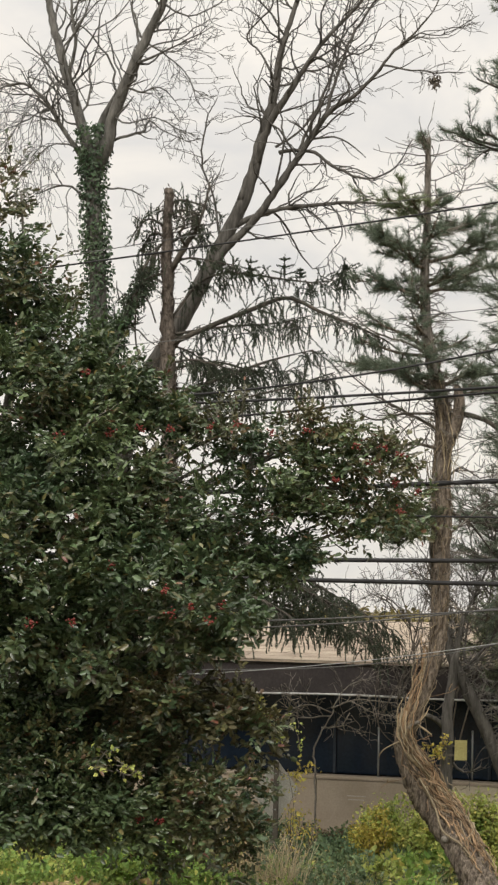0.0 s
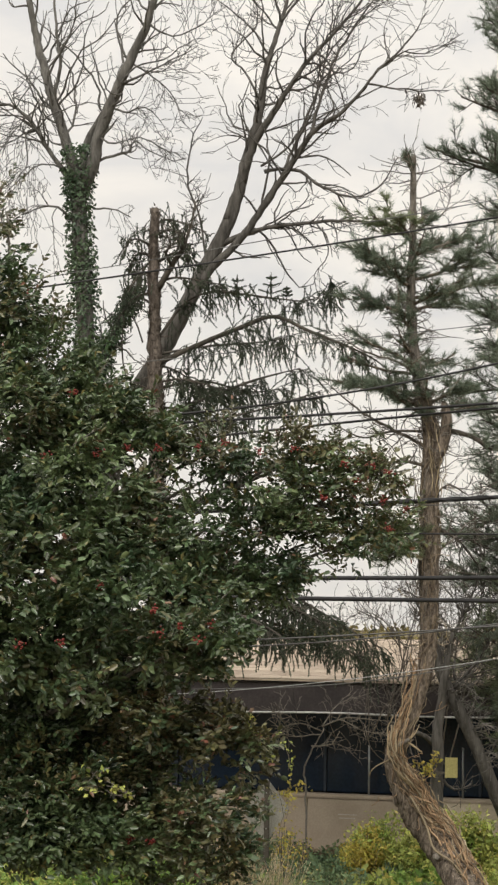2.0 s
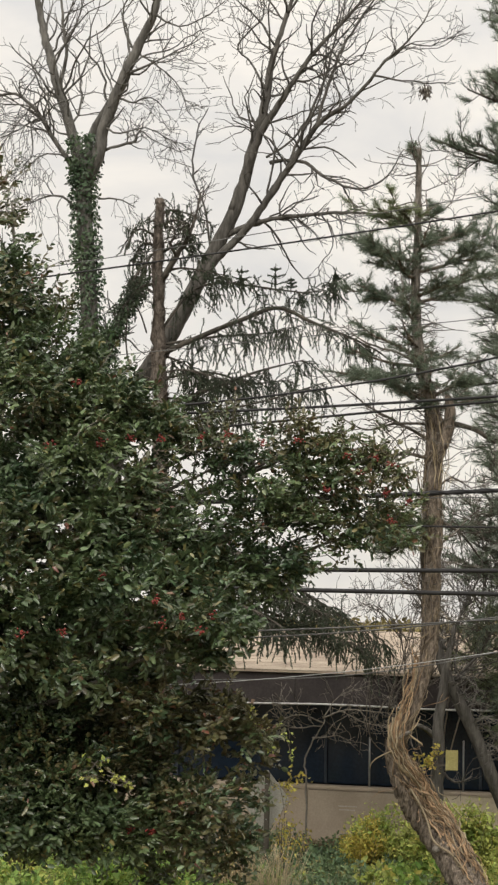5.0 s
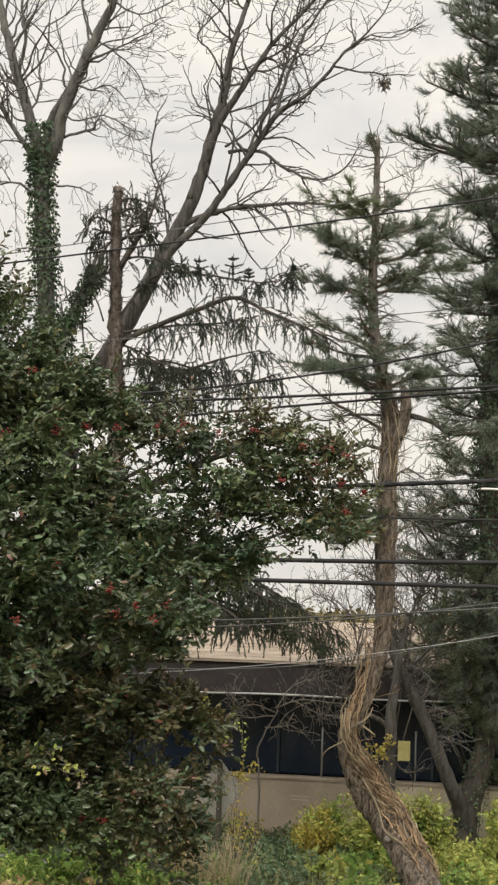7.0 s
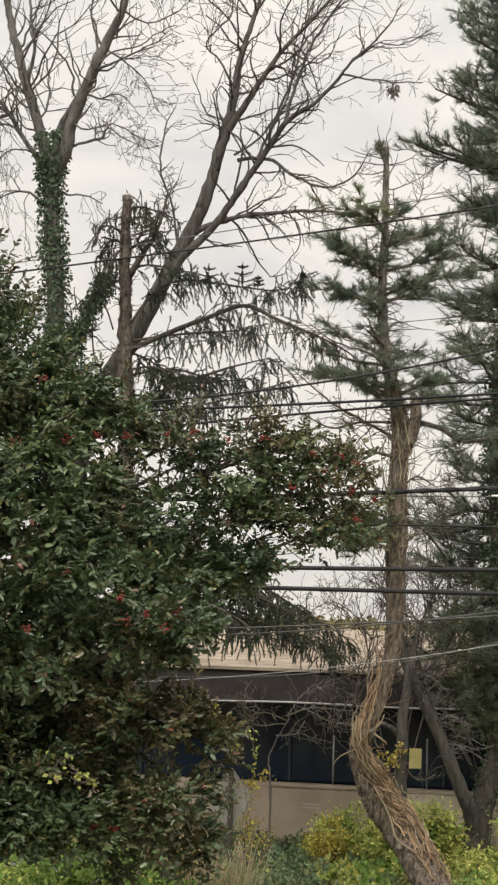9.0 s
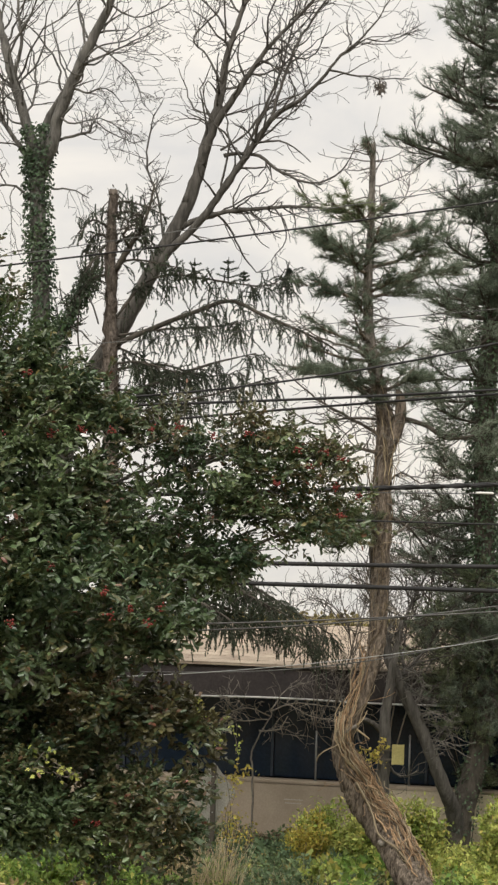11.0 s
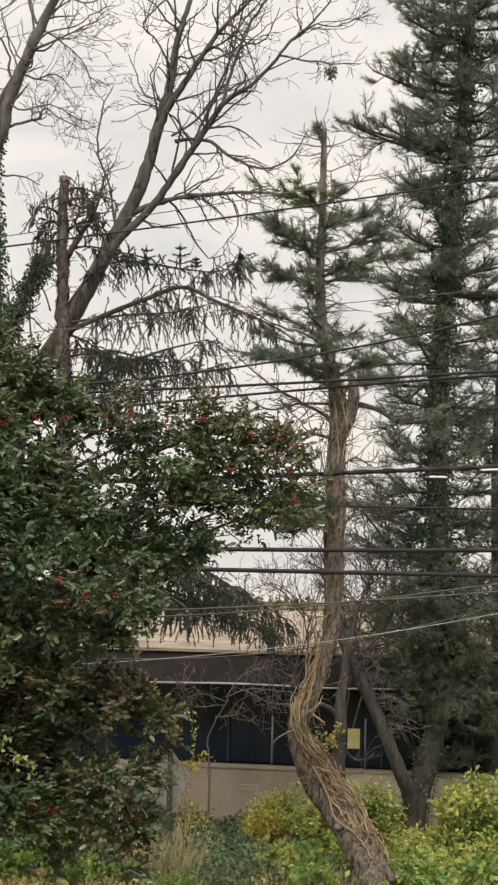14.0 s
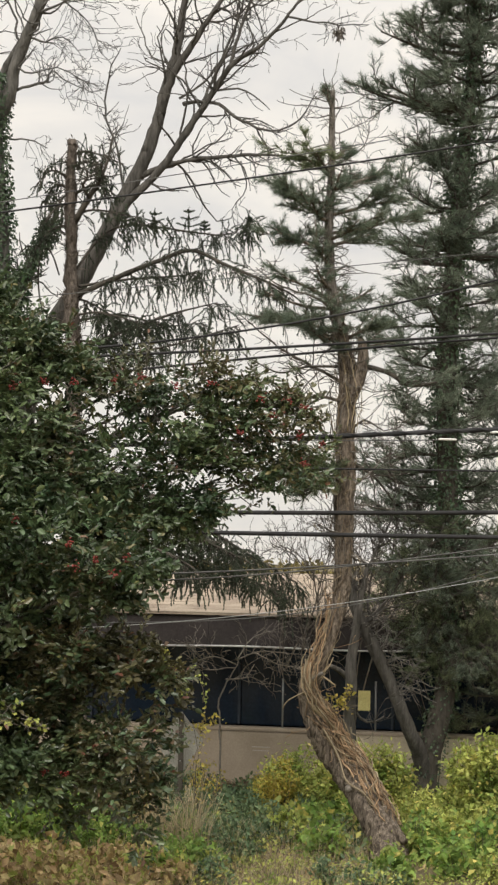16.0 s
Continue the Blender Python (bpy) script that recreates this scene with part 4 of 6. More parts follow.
    # a crooked dead branch with a tangle of twigs
    limb(t, [((-2.254, 31.000, 9.793), 0.055), ((-2.090, 30.900, 10.064), 0.050), ((-1.943, 30.800, 10.276), 0.045), ((-1.780, 30.700, 10.544), 0.030), ((-1.664, 30.700, 10.933), 0.020), ((-1.601, 30.700, 11.284), 0.012)], M_BARK_DARK, rs, kids=5.0, length=0.6, up=0.02, wobble=0.34)
    limb(t, [((-1.996, 30.800, 10.199), 0.030), ((-2.083, 30.600, 10.382), 0.022), ((-1.989, 30.500, 10.505), 0.016), ((-2.107, 30.500, 10.716), 0.008)], M_BARK_DARK, rs, kids=6.0, length=0.45, up=0.0, wobble=0.38)
    # young upright tips, like small stars
    for p, h in (((-0.921, 31.30, 9.691), 0.45), ((-0.356, 31.40, 9.753), 0.46), ((-1.418, 31.30, 9.866), 0.2), ((-0.091, 31.40, 9.761), 0.22), ((0.663, 31.40, 9.928), 0.12)):
        p = np.array(p)
        g, ng = Geo(), Geo()
        g.tube([p - np.array([0, 0, 0.05]), p + np.array([0, 0, h])], [0.008, 0.004], 4)
        pos, way = [], []
        for k in range(3):
            a = p + np.array([0, 0, h * (0.22 + 0.27 * k)])
            turn = rs.rand() * 0.5 - 0.25
            for j in range(4):
                d = unit(np.array([math.cos(turn + j * 1.571), math.sin(turn + j * 1.571), 0.30]))
                L = h * (0.46 - 0.12 * k) * rs.uniform(0.8, 1.15)
                g.tube([a, a + d * L], [0.006, 0.004], 3)
                f = rs.rand(150)[:, None]
                pos.append(a + d * L * f)
                way.append(d * 0.7 + rs.randn(150, 3) * 0.55)
        f = rs.rand(60)[:, None]
        pos.append(p + np.array([0, 0, h]) * f)
        way.append(np.array([0, 0, 0.8]) + rs.randn(60, 3) * 0.5)
        pos, way = np.concatenate(pos), np.concatenate(way)
        ng.needles(pos, way, rs.uniform(0.022, 0.038, len(pos)), 0.007)
        b = part("branch", g, M_TWIG, t)
        part("needles", ng, M_SPRUCE, b)
    # the low boughs that hang before the roof
    for (p, q, m, e) in (((-2.123, 31.00, 5.580), (-0.956, 30.70, 4.963), (0.062, 30.50, 4.582), (0.793, 30.30, 4.243)), ((-2.133, 31.00, 5.858), (-0.893, 31.30, 5.349), (0.344, 31.50, 4.643), (1.592, 31.70, 3.930)),
                         ((-2.113, 31.00, 5.303), (-1.209, 30.40, 4.679), (-0.469, 30.10, 4.340), (-0.013, 29.90, 4.088)), ((-2.100, 31.00, 4.935), (-1.052, 31.20, 4.599), (-0.114, 31.30, 4.303), (1.206, 31.40, 3.830)),
                         ((-2.140, 31.00, 6.043), (-1.069, 30.90, 5.424), (-0.314, 30.80, 4.893), (0.434, 30.70, 4.366)), ((-2.107, 31.00, 5.119), (-1.349, 31.50, 4.779), (-0.688, 31.80, 4.425), (0.174, 32.00, 4.120))):
        spruce_limb(t, [(p, 0.05), (q, 0.035), (m, 0.022), (e, 0.008)], rs, 0.44, 19, side=0.36)
    return t


spruce()


# ---- pines ----
def tufts(wood, green, path, rs, count, needle, fan=1.0, per=34, flat=0.6):
    """Brush-like shoots that leave a branch, with needles slanting forwards all round them."""
    pos, way, ln = [], [], []
    for _ in range(count):
        k = 0.06 + 0.94 * rs.rand() ** 0.8
        i = min(len(path) - 2, int(k * (len(path) - 1)))
        ax = unit(path[i + 1] - path[i])
        d = unit(aside(ax, rs.uniform(0.2, 1.1), rs) * np.array([1, 1, flat]) + np.array([0, 0, 0.25 * flat]))
        L = rs.uniform(0.10, 0.34) * fan
        q = [path[i]]
        for _ in range(4):
            d = unit(d + rs.randn(3) * 0.12 + np.array([0, 0, 0.16 * flat]))
            q.append(q[-1] + d * L / 4)
        q = np.array(q)
        wood.tube(q, np.linspace(0.008, 0.005, 5), 3)
        n = int(per * 0.95 * rs.uniform(0.6, 1.3))
        f = 1 - 0.85 * rs.rand(n) ** 1.3
        s = np.clip((f * 4).astype(int), 0, 3)
        c = q[s] + (q[s + 1] - q[s]) * (f * 4 - s)[:, None]
        pos.append(c)
        out = np.cross(rs.randn(n, 3), d)
        out /= np.linalg.norm(out, axis=1)[:, None] + 1e-9
        way.append(d[None] * rs.uniform(0.5, 1.1, n)[:, None] + out * rs.uniform(0.35, 0.95, n)[:, None] + np.array([0, 0, -0.08]))
        ln.append(needle * rs.uniform(0.7, 1.2, n))
    green.needles(np.concatenate(pos), np.concatenate(way), np.concatenate(ln), 0.0036)


def bough(tree, marks, rs, count=30, needle=0.12, mat=None, wood=None, fan=1.0, side=4, per=34, label="", flat=0.6):
    """A pine branch along its marks, with side branches and needle tufts."""
    g, ng = Geo(), Geo()
    pts, rad = spline(marks, 0.08)
    g.tube(pts, rad, 6, 0.08, rs)
    run = len(pts)
    tufts(g, ng, pts, rs, max(3, int(count * 0.55)), needle, fan, per, flat)
    for _ in range(side):
        i = int(run * rs.uniform(0.3, 0.95)) - 1
        i = max(0, min(run - 2, i))
        d = unit(aside(unit(pts[i + 1] - pts[i]), rs.uniform(0.5, 1.1), rs) * np.array([1, 1, min(0.8, flat * 1.3)]))
        L = rs.uniform(0.3, 0.75) * fan
        q = [pts[i]]
        for _ in range(6):
            d = unit(d + rs.randn(3) * 0.12 + np.array([0, 0, 0.07]))
            q.append(q[-1] + d * L / 6)
        q = np.array(q)
        g.tube(q, np.linspace(max(0.008, rad[i] * 0.5), 0.006, 7), 4)
        tufts(g, ng, q, rs, max(3, int(count * 1.25 / side)), needle, fan, per, flat)
    b = part("branch", g, wood or M_BARK_DARK, tree)
    part("needles", ng, mat or M_NEEDLE, b, label)


def vine_pine():
    rs = np.random.RandomState(31)
    base = (2.75, 27.40, 0.046)
    t = thing("pine_tree", (base[0], base[1], 0), "crooked pine with a snapped top, wrapped in dry vines", "tree")
    ctrl = [((base[0] + 0.02, base[1] - 0.06, -0.14), 0.31), ((2.724, 27.75, 0.320), 0.255), ((2.470, 28.35, 0.828), 0.240), ((2.248, 28.82, 1.165), 0.250), ((1.982, 29.00, 1.520), 0.238), ((1.765, 29.00, 1.954), 0.205), ((1.640, 29.00, 2.390), 0.150), ((1.830, 29.00, 2.811), 0.112), ((2.020, 29.00, 3.380), 0.106),
            ((2.124, 29.00, 3.904), 0.126), ((2.152, 29.00, 5.023), 0.136), ((2.142, 29.00, 6.322), 0.132), ((2.175, 29.00, 7.108), 0.126), ((2.093, 29.00, 7.630), 0.108), ((1.898, 29.00, 8.502), 0.085), ((1.841, 29.00, 9.383), 0.072), ((1.863, 29.00, 10.271), 0.058), ((1.866, 29.00, 11.628), 0.042)]
    pts, rad = spline(ctrl, 0.09)
    fine_p, fine_r = spline(ctrl, 0.04)
    snag = int(np.argmin(np.abs(fine_p[:, 2] - 7.9)))
    g = Geo()
    g.tube(fine_p[:snag + 1], fine_r[:snag + 1], 26, 0.09, rs)
    trunk = part("trunk", g, M_BARK_PINE, t, "scaly brown trunk bent near its foot")
    g = Geo()
    g.tube(fine_p[snag - 1:], fine_r[snag - 1:] * 0.985, 20, 0.13, rs)
    part("dead_top", g, M_DEADWOOD, t, "grey snapped dead top without bark")
    # loose plates of bark
    g = Geo()
    n = 2600
    i = rs.randint(0, int(np.argmin(np.abs(pts[:, 2] - 7.9))), n)
    a = rs.rand(n) * 2 * math.pi
    out = np.stack([np.cos(a), np.sin(a), np.zeros(n)], 1)
    g.leaves(pts[i] + out * rad[i][:, None] * 0.99 + rs.randn(n, 3) * np.array([0, 0, 0.05]), np.array([0, 0, 1.0]) + rs.randn(n, 3) * 0.12, out + rs.randn(n, 3) * 0.1, rs.uniform(0.05, 0.13, n), rs.uniform(0.03, 0.06, n), 0.12)
    tagged(part("bark_plate", g, M_BARK_PINE, trunk), kind="stuff")
    # vines that climb the trunk

    def vine(i0, i1, r, mat, turns, loose, name="vine", facing=None):
        g = Geo()
        idx = np.arange(i0, i1)
        n = len(idx)
        if n < 5:
            return
        a0 = rs.rand() * 6.28 if facing is None else facing[idx] + rs.randn() * 0.33
        wob = np.cumsum(rs.randn(n) * (0.16 if facing is None else 0.05))
        a = a0 + np.linspace(0, turns * 6.28, n) + wob + (0.3 if facing is None else 0.16) * np.sin(np.arange(n) * rs.uniform(0.2, 0.6) + rs.rand() * 6)
        lift = np.abs(np.cumsum(rs.randn(n) * 0.008)) * loose + r * 0.6
        o = np.stack([np.cos(a), np.sin(a), np.zeros(n)], 1)
        along = np.gradient(pts, axis=0)[idx]
        along /= np.linalg.norm(along, axis=1)[:, None]
        o -= along * (o * along).sum(1)[:, None]
        o /= np.linalg.norm(o, axis=1)[:, None]
        q = pts[idx] + o * (rad[idx] + lift)[:, None]
        q += rs.randn(n, 3) * 0.011
        g.tube(q, np.full(n, r) * np.linspace(1.1, 0.75, n), 5)
        part(name, g, mat, t)
    lo = int(np.argmin(np.abs(pts[:, 2] - 0.60)))
    kink = int(np.argmin(np.linalg.norm(pts - np.array((1.640, 29.00, 2.390)), axis=1)))
    mid = int(np.argmin(np.linalg.norm(pts - np.array((2.104, 29.00, 3.904)), axis=1)))
    high = int(np.argmin(np.linalg.norm(pts - np.array((2.175, 29.00, 7.108)), axis=1)))
    # the rope of vines: up the one side, across the bend and on up the other
    turn = np.interp(np.arange(len(pts)), [0, kink - 7, kink - 1, kink + 4, mid, len(pts)], [-0.80, -0.60, -1.35, -2.45, -2.75, -2.75])
    for k in range(150):
        i0 = rs.randint(lo - 2, kink + 2) if k % 2 else rs.randint(lo - 4, lo + 8)
        vine(i0, min(mid - 4 + rs.randint(0, 9), i0 + rs.randint(7, 24)), rs.uniform(0.004, 0.010) if k % 9 else 0.015, (M_VINE, M_VINE, M_VINE_PALE, M_VINE_DARK)[rs.randint(4)], rs.uniform(-0.09, 0.09), 2.3, facing=turn)
    for _ in range(16):
        i0 = rs.randint(kink - 4, kink + 3)
        vine(i0, min(mid, i0 + rs.randint(6, 12)), rs.uniform(0.005, 0.011), (M_VINE, M_VINE_PALE, M_VINE_DARK)[rs.randint(3)], rs.uniform(-0.6, 0.6), 1.2)
    for _ in range(46):
        i0 = rs.randint(kink + 8, high)
        vine(i0, min(high + 4, i0 + rs.randint(8, 26)), rs.uniform(0.004, 0.008), (M_TWIG_GREY, M_VINE_DARK, M_TWIG, M_VINE_DARK)[rs.randint(4)], rs.uniform(-0.4, 0.4), 1.6)
    for _ in range(9):
        i0 = rs.randint(high - 10, high - 4)
        vine(i0, i0 + rs.randint(9, 14), rs.uniform(0.005, 0.009), M_VINE_PALE, rs.uniform(-0.2, 0.2), 2.2, facing=np.full(len(pts), -0.9))
    # loose vine ends, hanging off the trunk
    for _ in range(34):
        i = rs.randint(lo, high)
        g = Geo()
        d = unit(np.array([rs.randn(), rs.randn(), rs.uniform(-0.8, 0.6)]))
        sprout(g, pts[i] + d * rad[i] * 0.9, d, rs.uniform(0.2, 0.55), 0.006, 1, rs, up=-0.10, wobble=0.3, dens=2.5)
        part("vine", g, M_VINE if i < mid else M_VINE_PALE, t)
    g = Geo()
    q, r = spline([((1.560, 28.80, 2.333), 0.010), ((1.401, 28.70, 2.267), 0.010), ((1.315, 28.65, 2.218), 0.009), ((1.257, 28.65, 2.149), 0.008), ((1.242, 28.65, 2.082), 0.006)], 0.03)
    g.tube(q, r, 6)
    part("vine", g, M_VINE_PALE, t, "loose hooked vine end")
    g = Geo()
    q, r = spline([((1.856, 28.730, 1.798), 0.016), ((2.010, 28.670, 1.535), 0.016), ((2.099, 28.562, 1.345), 0.016), ((2.182, 28.260, 1.079), 0.016), ((2.419, 28.044, 0.926), 0.016), ((2.508, 27.908, 0.830), 0.016), ((2.600, 27.809, 0.730), 0.016)], 0.04)
    g.tube(q, r, 7, 0.1, rs)
    part("vine", g, M_VINE_PALE, t, "thick pale vine snaking down the trunk")
    g = Geo()
    g.tube([(2.728, 27.830, 0.689), (2.847, 27.596, 0.495), (2.966, 27.380, 0.320)], [0.018, 0.045, 0.06], 8, 0.15, rs)
    part("bark_slab", g, M_BARK_PINE, t, "split slab of bark standing off the trunk's foot")
    # cut limb stubs
    for p, d, r, L in (((1.722, 28.80, 2.556), (0.6, -0.5, 0.45), 0.026, 0.16), ((2.219, 28.232, 0.967), (0.0, -1, 0.1), 0.042, 0.03)):
        g = Geo()
        p, d = np.array(p), unit(np.array(d))
        g.tube([p - d * 0.12, p + d * L * 0.5, p + d * L], [r * 1.3, r * 1.05, r], 10, 0.05, rs)
        part("limb_stub", g, M_TWIG_PALE, t, "pale cut limb stub")
    # boughs
    def at(y):
        """The trunk at that height."""
        k = int(np.argmin(np.abs(pts[:, 2] - y)))
        return tuple(pts[k])
    for e, m, rise, cnt, sp in (
            ((1.204, 28.80, 10.636), M_NEEDLE, 0.1, 24, 0.8), ((1.496, 28.40, 10.593), M_NEEDLE, 0.1, 16, 0.7), ((0.826, 29.20, 10.262), M_NEEDLE_DARK, -0.05, 26, 0.8), ((1.150, 28.60, 10.012), M_NEEDLE_DARK, -0.05, 30, 0.9),
            ((1.488, 28.40, 9.861), M_NEEDLE_DARK, -0.05, 18, 0.8), ((2.538, 29.20, 10.350), M_NEEDLE_DARK, 0.05, 34, 1.1), ((2.804, 28.70, 10.020), M_NEEDLE_DARK, 0.0, 34, 1.1), ((3.035, 29.60, 9.793), M_NEEDLE_DARK, 0.0, 28, 1.1),
            ((0.939, 28.80, 9.428), M_NEEDLE_DARK, 0.05, 24, 0.75), ((1.340, 29.50, 9.399), M_NEEDLE_DARK, 0.05, 22, 0.75), ((1.597, 28.50, 9.187), M_NEEDLE_DARK, 0.0, 12, 0.7),
            ((1.100, 28.60, 8.640), M_NEEDLE_DARK, 0.1, 12, 0.7), ((0.904, 29.60, 8.529), M_NEEDLE_DARK, 0.0, 9, 0.6), ((0.901, 29.20, 8.146), M_NEEDLE_DARK, 0.1, 26, 0.8), ((1.284, 28.50, 7.982), M_NEEDLE_DARK, 0.05, 26, 0.8), ((1.595, 28.60, 7.813), M_NEEDLE_DARK, 0.05, 16, 0.8),
            ((2.569, 29.60, 8.606), M_NEEDLE_DARK, 0.0, 14, 0.9), ((2.823, 28.90, 8.035), M_NEEDLE_DARK, 0.1, 24, 0.9), ((2.605, 29.80, 7.823), M_NEEDLE_DARK, 0.05, 16, 0.9), ((2.174, 29.20, 10.814), M_NEEDLE_DARK, 0.05, 10, 0.6),
            ((1.70, 29.00, 11.69), M_NEEDLE_DARK, 0.05, 2, 0.25), ((1.80, 28.25, 8.30), M_NEEDLE_DARK, 0.0, 7, 0.7), ((2.05, 28.35, 8.05), M_NEEDLE_DARK, 0.0, 8, 0.7), ((1.62, 28.35, 8.75), M_NEEDLE_DARK, 0.0, 6, 0.6), ((1.95, 28.4, 10.2), M_NEEDLE_DARK, 0.0, 7, 0.6), ((2.576, 29.40, 9.474), M_NEEDLE_DARK, 0.05, 24, 1.0), ((2.277, 28.50, 9.529), M_NEEDLE_DARK, 0.0, 14, 0.8), ((0.486, 29.60, 8.184), M_NEEDLE_DARK, 0.15, 14, 0.8)):
        a = np.array(at(e[2] - 0.25 - abs(e[0] - 2.0) * 0.12))
        e = np.array(e)
        h = (a + e) / 2 + np.array([0, 0, rise - 0.06])
        bough(t, [(a, 0.03), (h, 0.022), (e, 0.010)], rs, int(cnt * 1.15), 0.125, m, M_BARK_PINE, sp, per=60, flat=0.28)
    bough(t, [(at((2.243, 29.00, 7.197)[2]), 0.056), ((2.423, 28.90, 7.315), 0.044), ((2.788, 28.80, 7.212), 0.036), ((3.084, 28.70, 7.021), 0.028), ((3.501, 28.60, 7.068), 0.012)], rs, 26, 0.10, M_NEEDLE_DARK, M_BARK_DARK, 1.0)
    bough(t, [(at((1.893, 29.00, 7.274)[2]), 0.024), ((1.538, 28.90, 7.297), 0.018), ((1.104, 28.80, 7.187), 0.013), ((0.666, 28.80, 7.391), 0.006)], rs, 8, 0.10, M_NEEDLE, M_BARK_DARK, 0.8)
    bough(t, [(at((2.140, 29.00, 5.671)[2]), 0.03), ((1.751, 28.80, 5.479), 0.022), ((1.273, 28.60, 5.330), 0.010)], rs, 34, 0.10, M_NEEDLE_DARK, M_BARK_DARK, 0.9, per=62)
    bough(t, [(at((2.135, 29.00, 5.888)[2]), 0.03), ((2.609, 29.30, 5.654), 0.022), ((2.944, 29.50, 5.276), 0.010)], rs, 14, 0.10, M_NEEDLE_DARK, M_BARK_DARK, 0.9, per=50)
    for e in ((1.283, 28.500, 5.494), (1.480, 28.300, 5.347), (1.618, 28.400, 5.531)):
        a, e = np.array(at(5.75)), np.array(e)
        bough(t, [(a, 0.026), ((a + e) / 2 + np.array([0, 0, 0.05]), 0.018), (e, 0.008)], rs, 32, 0.115, M_NEEDLE, M_BARK_DARK, 0.85, per=60)
    g = Geo()
    p2, r2 = spline([((2.197, 28.95, 6.755), 0.08), ((2.340, 28.90, 7.147), 0.095), ((2.393, 28.90, 7.471), 0.085), ((2.362, 28.90, 7.697), 0.06), ((2.326, 28.90, 7.766), 0.03)], 0.06)
    g.tube(p2, r2, 14, 0.08, rs)
    part("limb", g, M_BARK_PINE, t, "thick side limb")
    g = Geo()
    g.tube([(1.757, 28.85, 2.621), (1.886, 28.70, 2.551), (2.017, 28.60, 2.460)], [0.016, 0.015, 0.012], 6)
    part("broken_branch", g, M_VINE_PALE, t, "pale broken branch end")
    # dead limbs with a net of fine twigs
    for m in ([(at((2.114, 29.00, 6.757)[2]), 0.03), ((1.717, 28.80, 6.833), 0.022), ((1.280, 28.60, 6.700), 0.015), ((0.855, 28.50, 6.457), 0.007)],
              [(at((2.147, 29.00, 6.105)[2]), 0.026), ((1.798, 29.20, 6.325), 0.019), ((1.450, 29.40, 6.663), 0.013), ((1.053, 29.50, 6.853), 0.006)],
              [(at((2.108, 29.00, 7.018)[2]), 0.03), ((1.642, 29.20, 7.330), 0.022), ((1.116, 29.40, 7.644), 0.016), ((0.486, 29.60, 8.184), 0.007)],
              [(at((2.081, 29.00, 8.156)[2]), 0.024), ((1.614, 29.20, 8.433), 0.018), ((1.135, 29.40, 8.607), 0.013), ((0.733, 29.60, 8.911), 0.006)],
              [(at((2.126, 29.00, 6.235)[2]), 0.022), ((2.449, 29.20, 6.520), 0.016), ((2.778, 29.40, 6.367), 0.010), ((3.094, 29.50, 6.472), 0.006)],
              [(at((2.147, 29.00, 5.369)[2]), 0.022), ((2.513, 29.20, 5.647), 0.016), ((2.744, 29.40, 5.926), 0.010), ((3.015, 29.50, 6.027), 0.006)],
              [(at((1.877, 29.00, 10.450)[2]), 0.018), ((2.178, 29.20, 10.635), 0.013), ((2.411, 29.40, 10.865), 0.009), ((2.502, 29.50, 11.207), 0.005)]):
        limb(t, m, M_TWIG, rs, kids=6.0, level=2, length=0.75, sides=6, first=0.15)
    # a tangle of short grey twigs about the upper trunk
    for _ in range(110):
        a = np.array(at(rs.uniform(6.9, 9.9)))
        g = Geo()
        d = unit(np.array([rs.randn(), rs.uniform(-1.2, 0.3), rs.uniform(-0.5, 0.6)]))
        sprout(g, a + d * 0.05, d, rs.uniform(0.15, 0.45), 0.010, 2, rs, up=0.0, wobble=0.38, dens=4.0)
        part("dead_twig", g, M_TWIG_GREY if rs.rand() < 0.6 else M_TWIG_PALE, t)
    # bare dead twigs on the trunk
    for _ in range(170):
        z = rs.uniform((1.967, 29.00, 4.243)[2], (1.868, 29.00, 11.539)[2])
        a = np.array(at(z))
        g = Geo()
        d = unit(np.array([rs.randn(), rs.randn() * 0.8, rs.uniform(-0.2, 0.5)]))
        sprout(g, a, d, rs.uniform(0.2, 0.9), 0.011, 2, rs, up=0.03, wobble=0.2, dens=2.6)
        part("dead_twig", g, M_TWIG if rs.rand() < 0.5 else M_TWIG_PALE, t)


vine_pine()


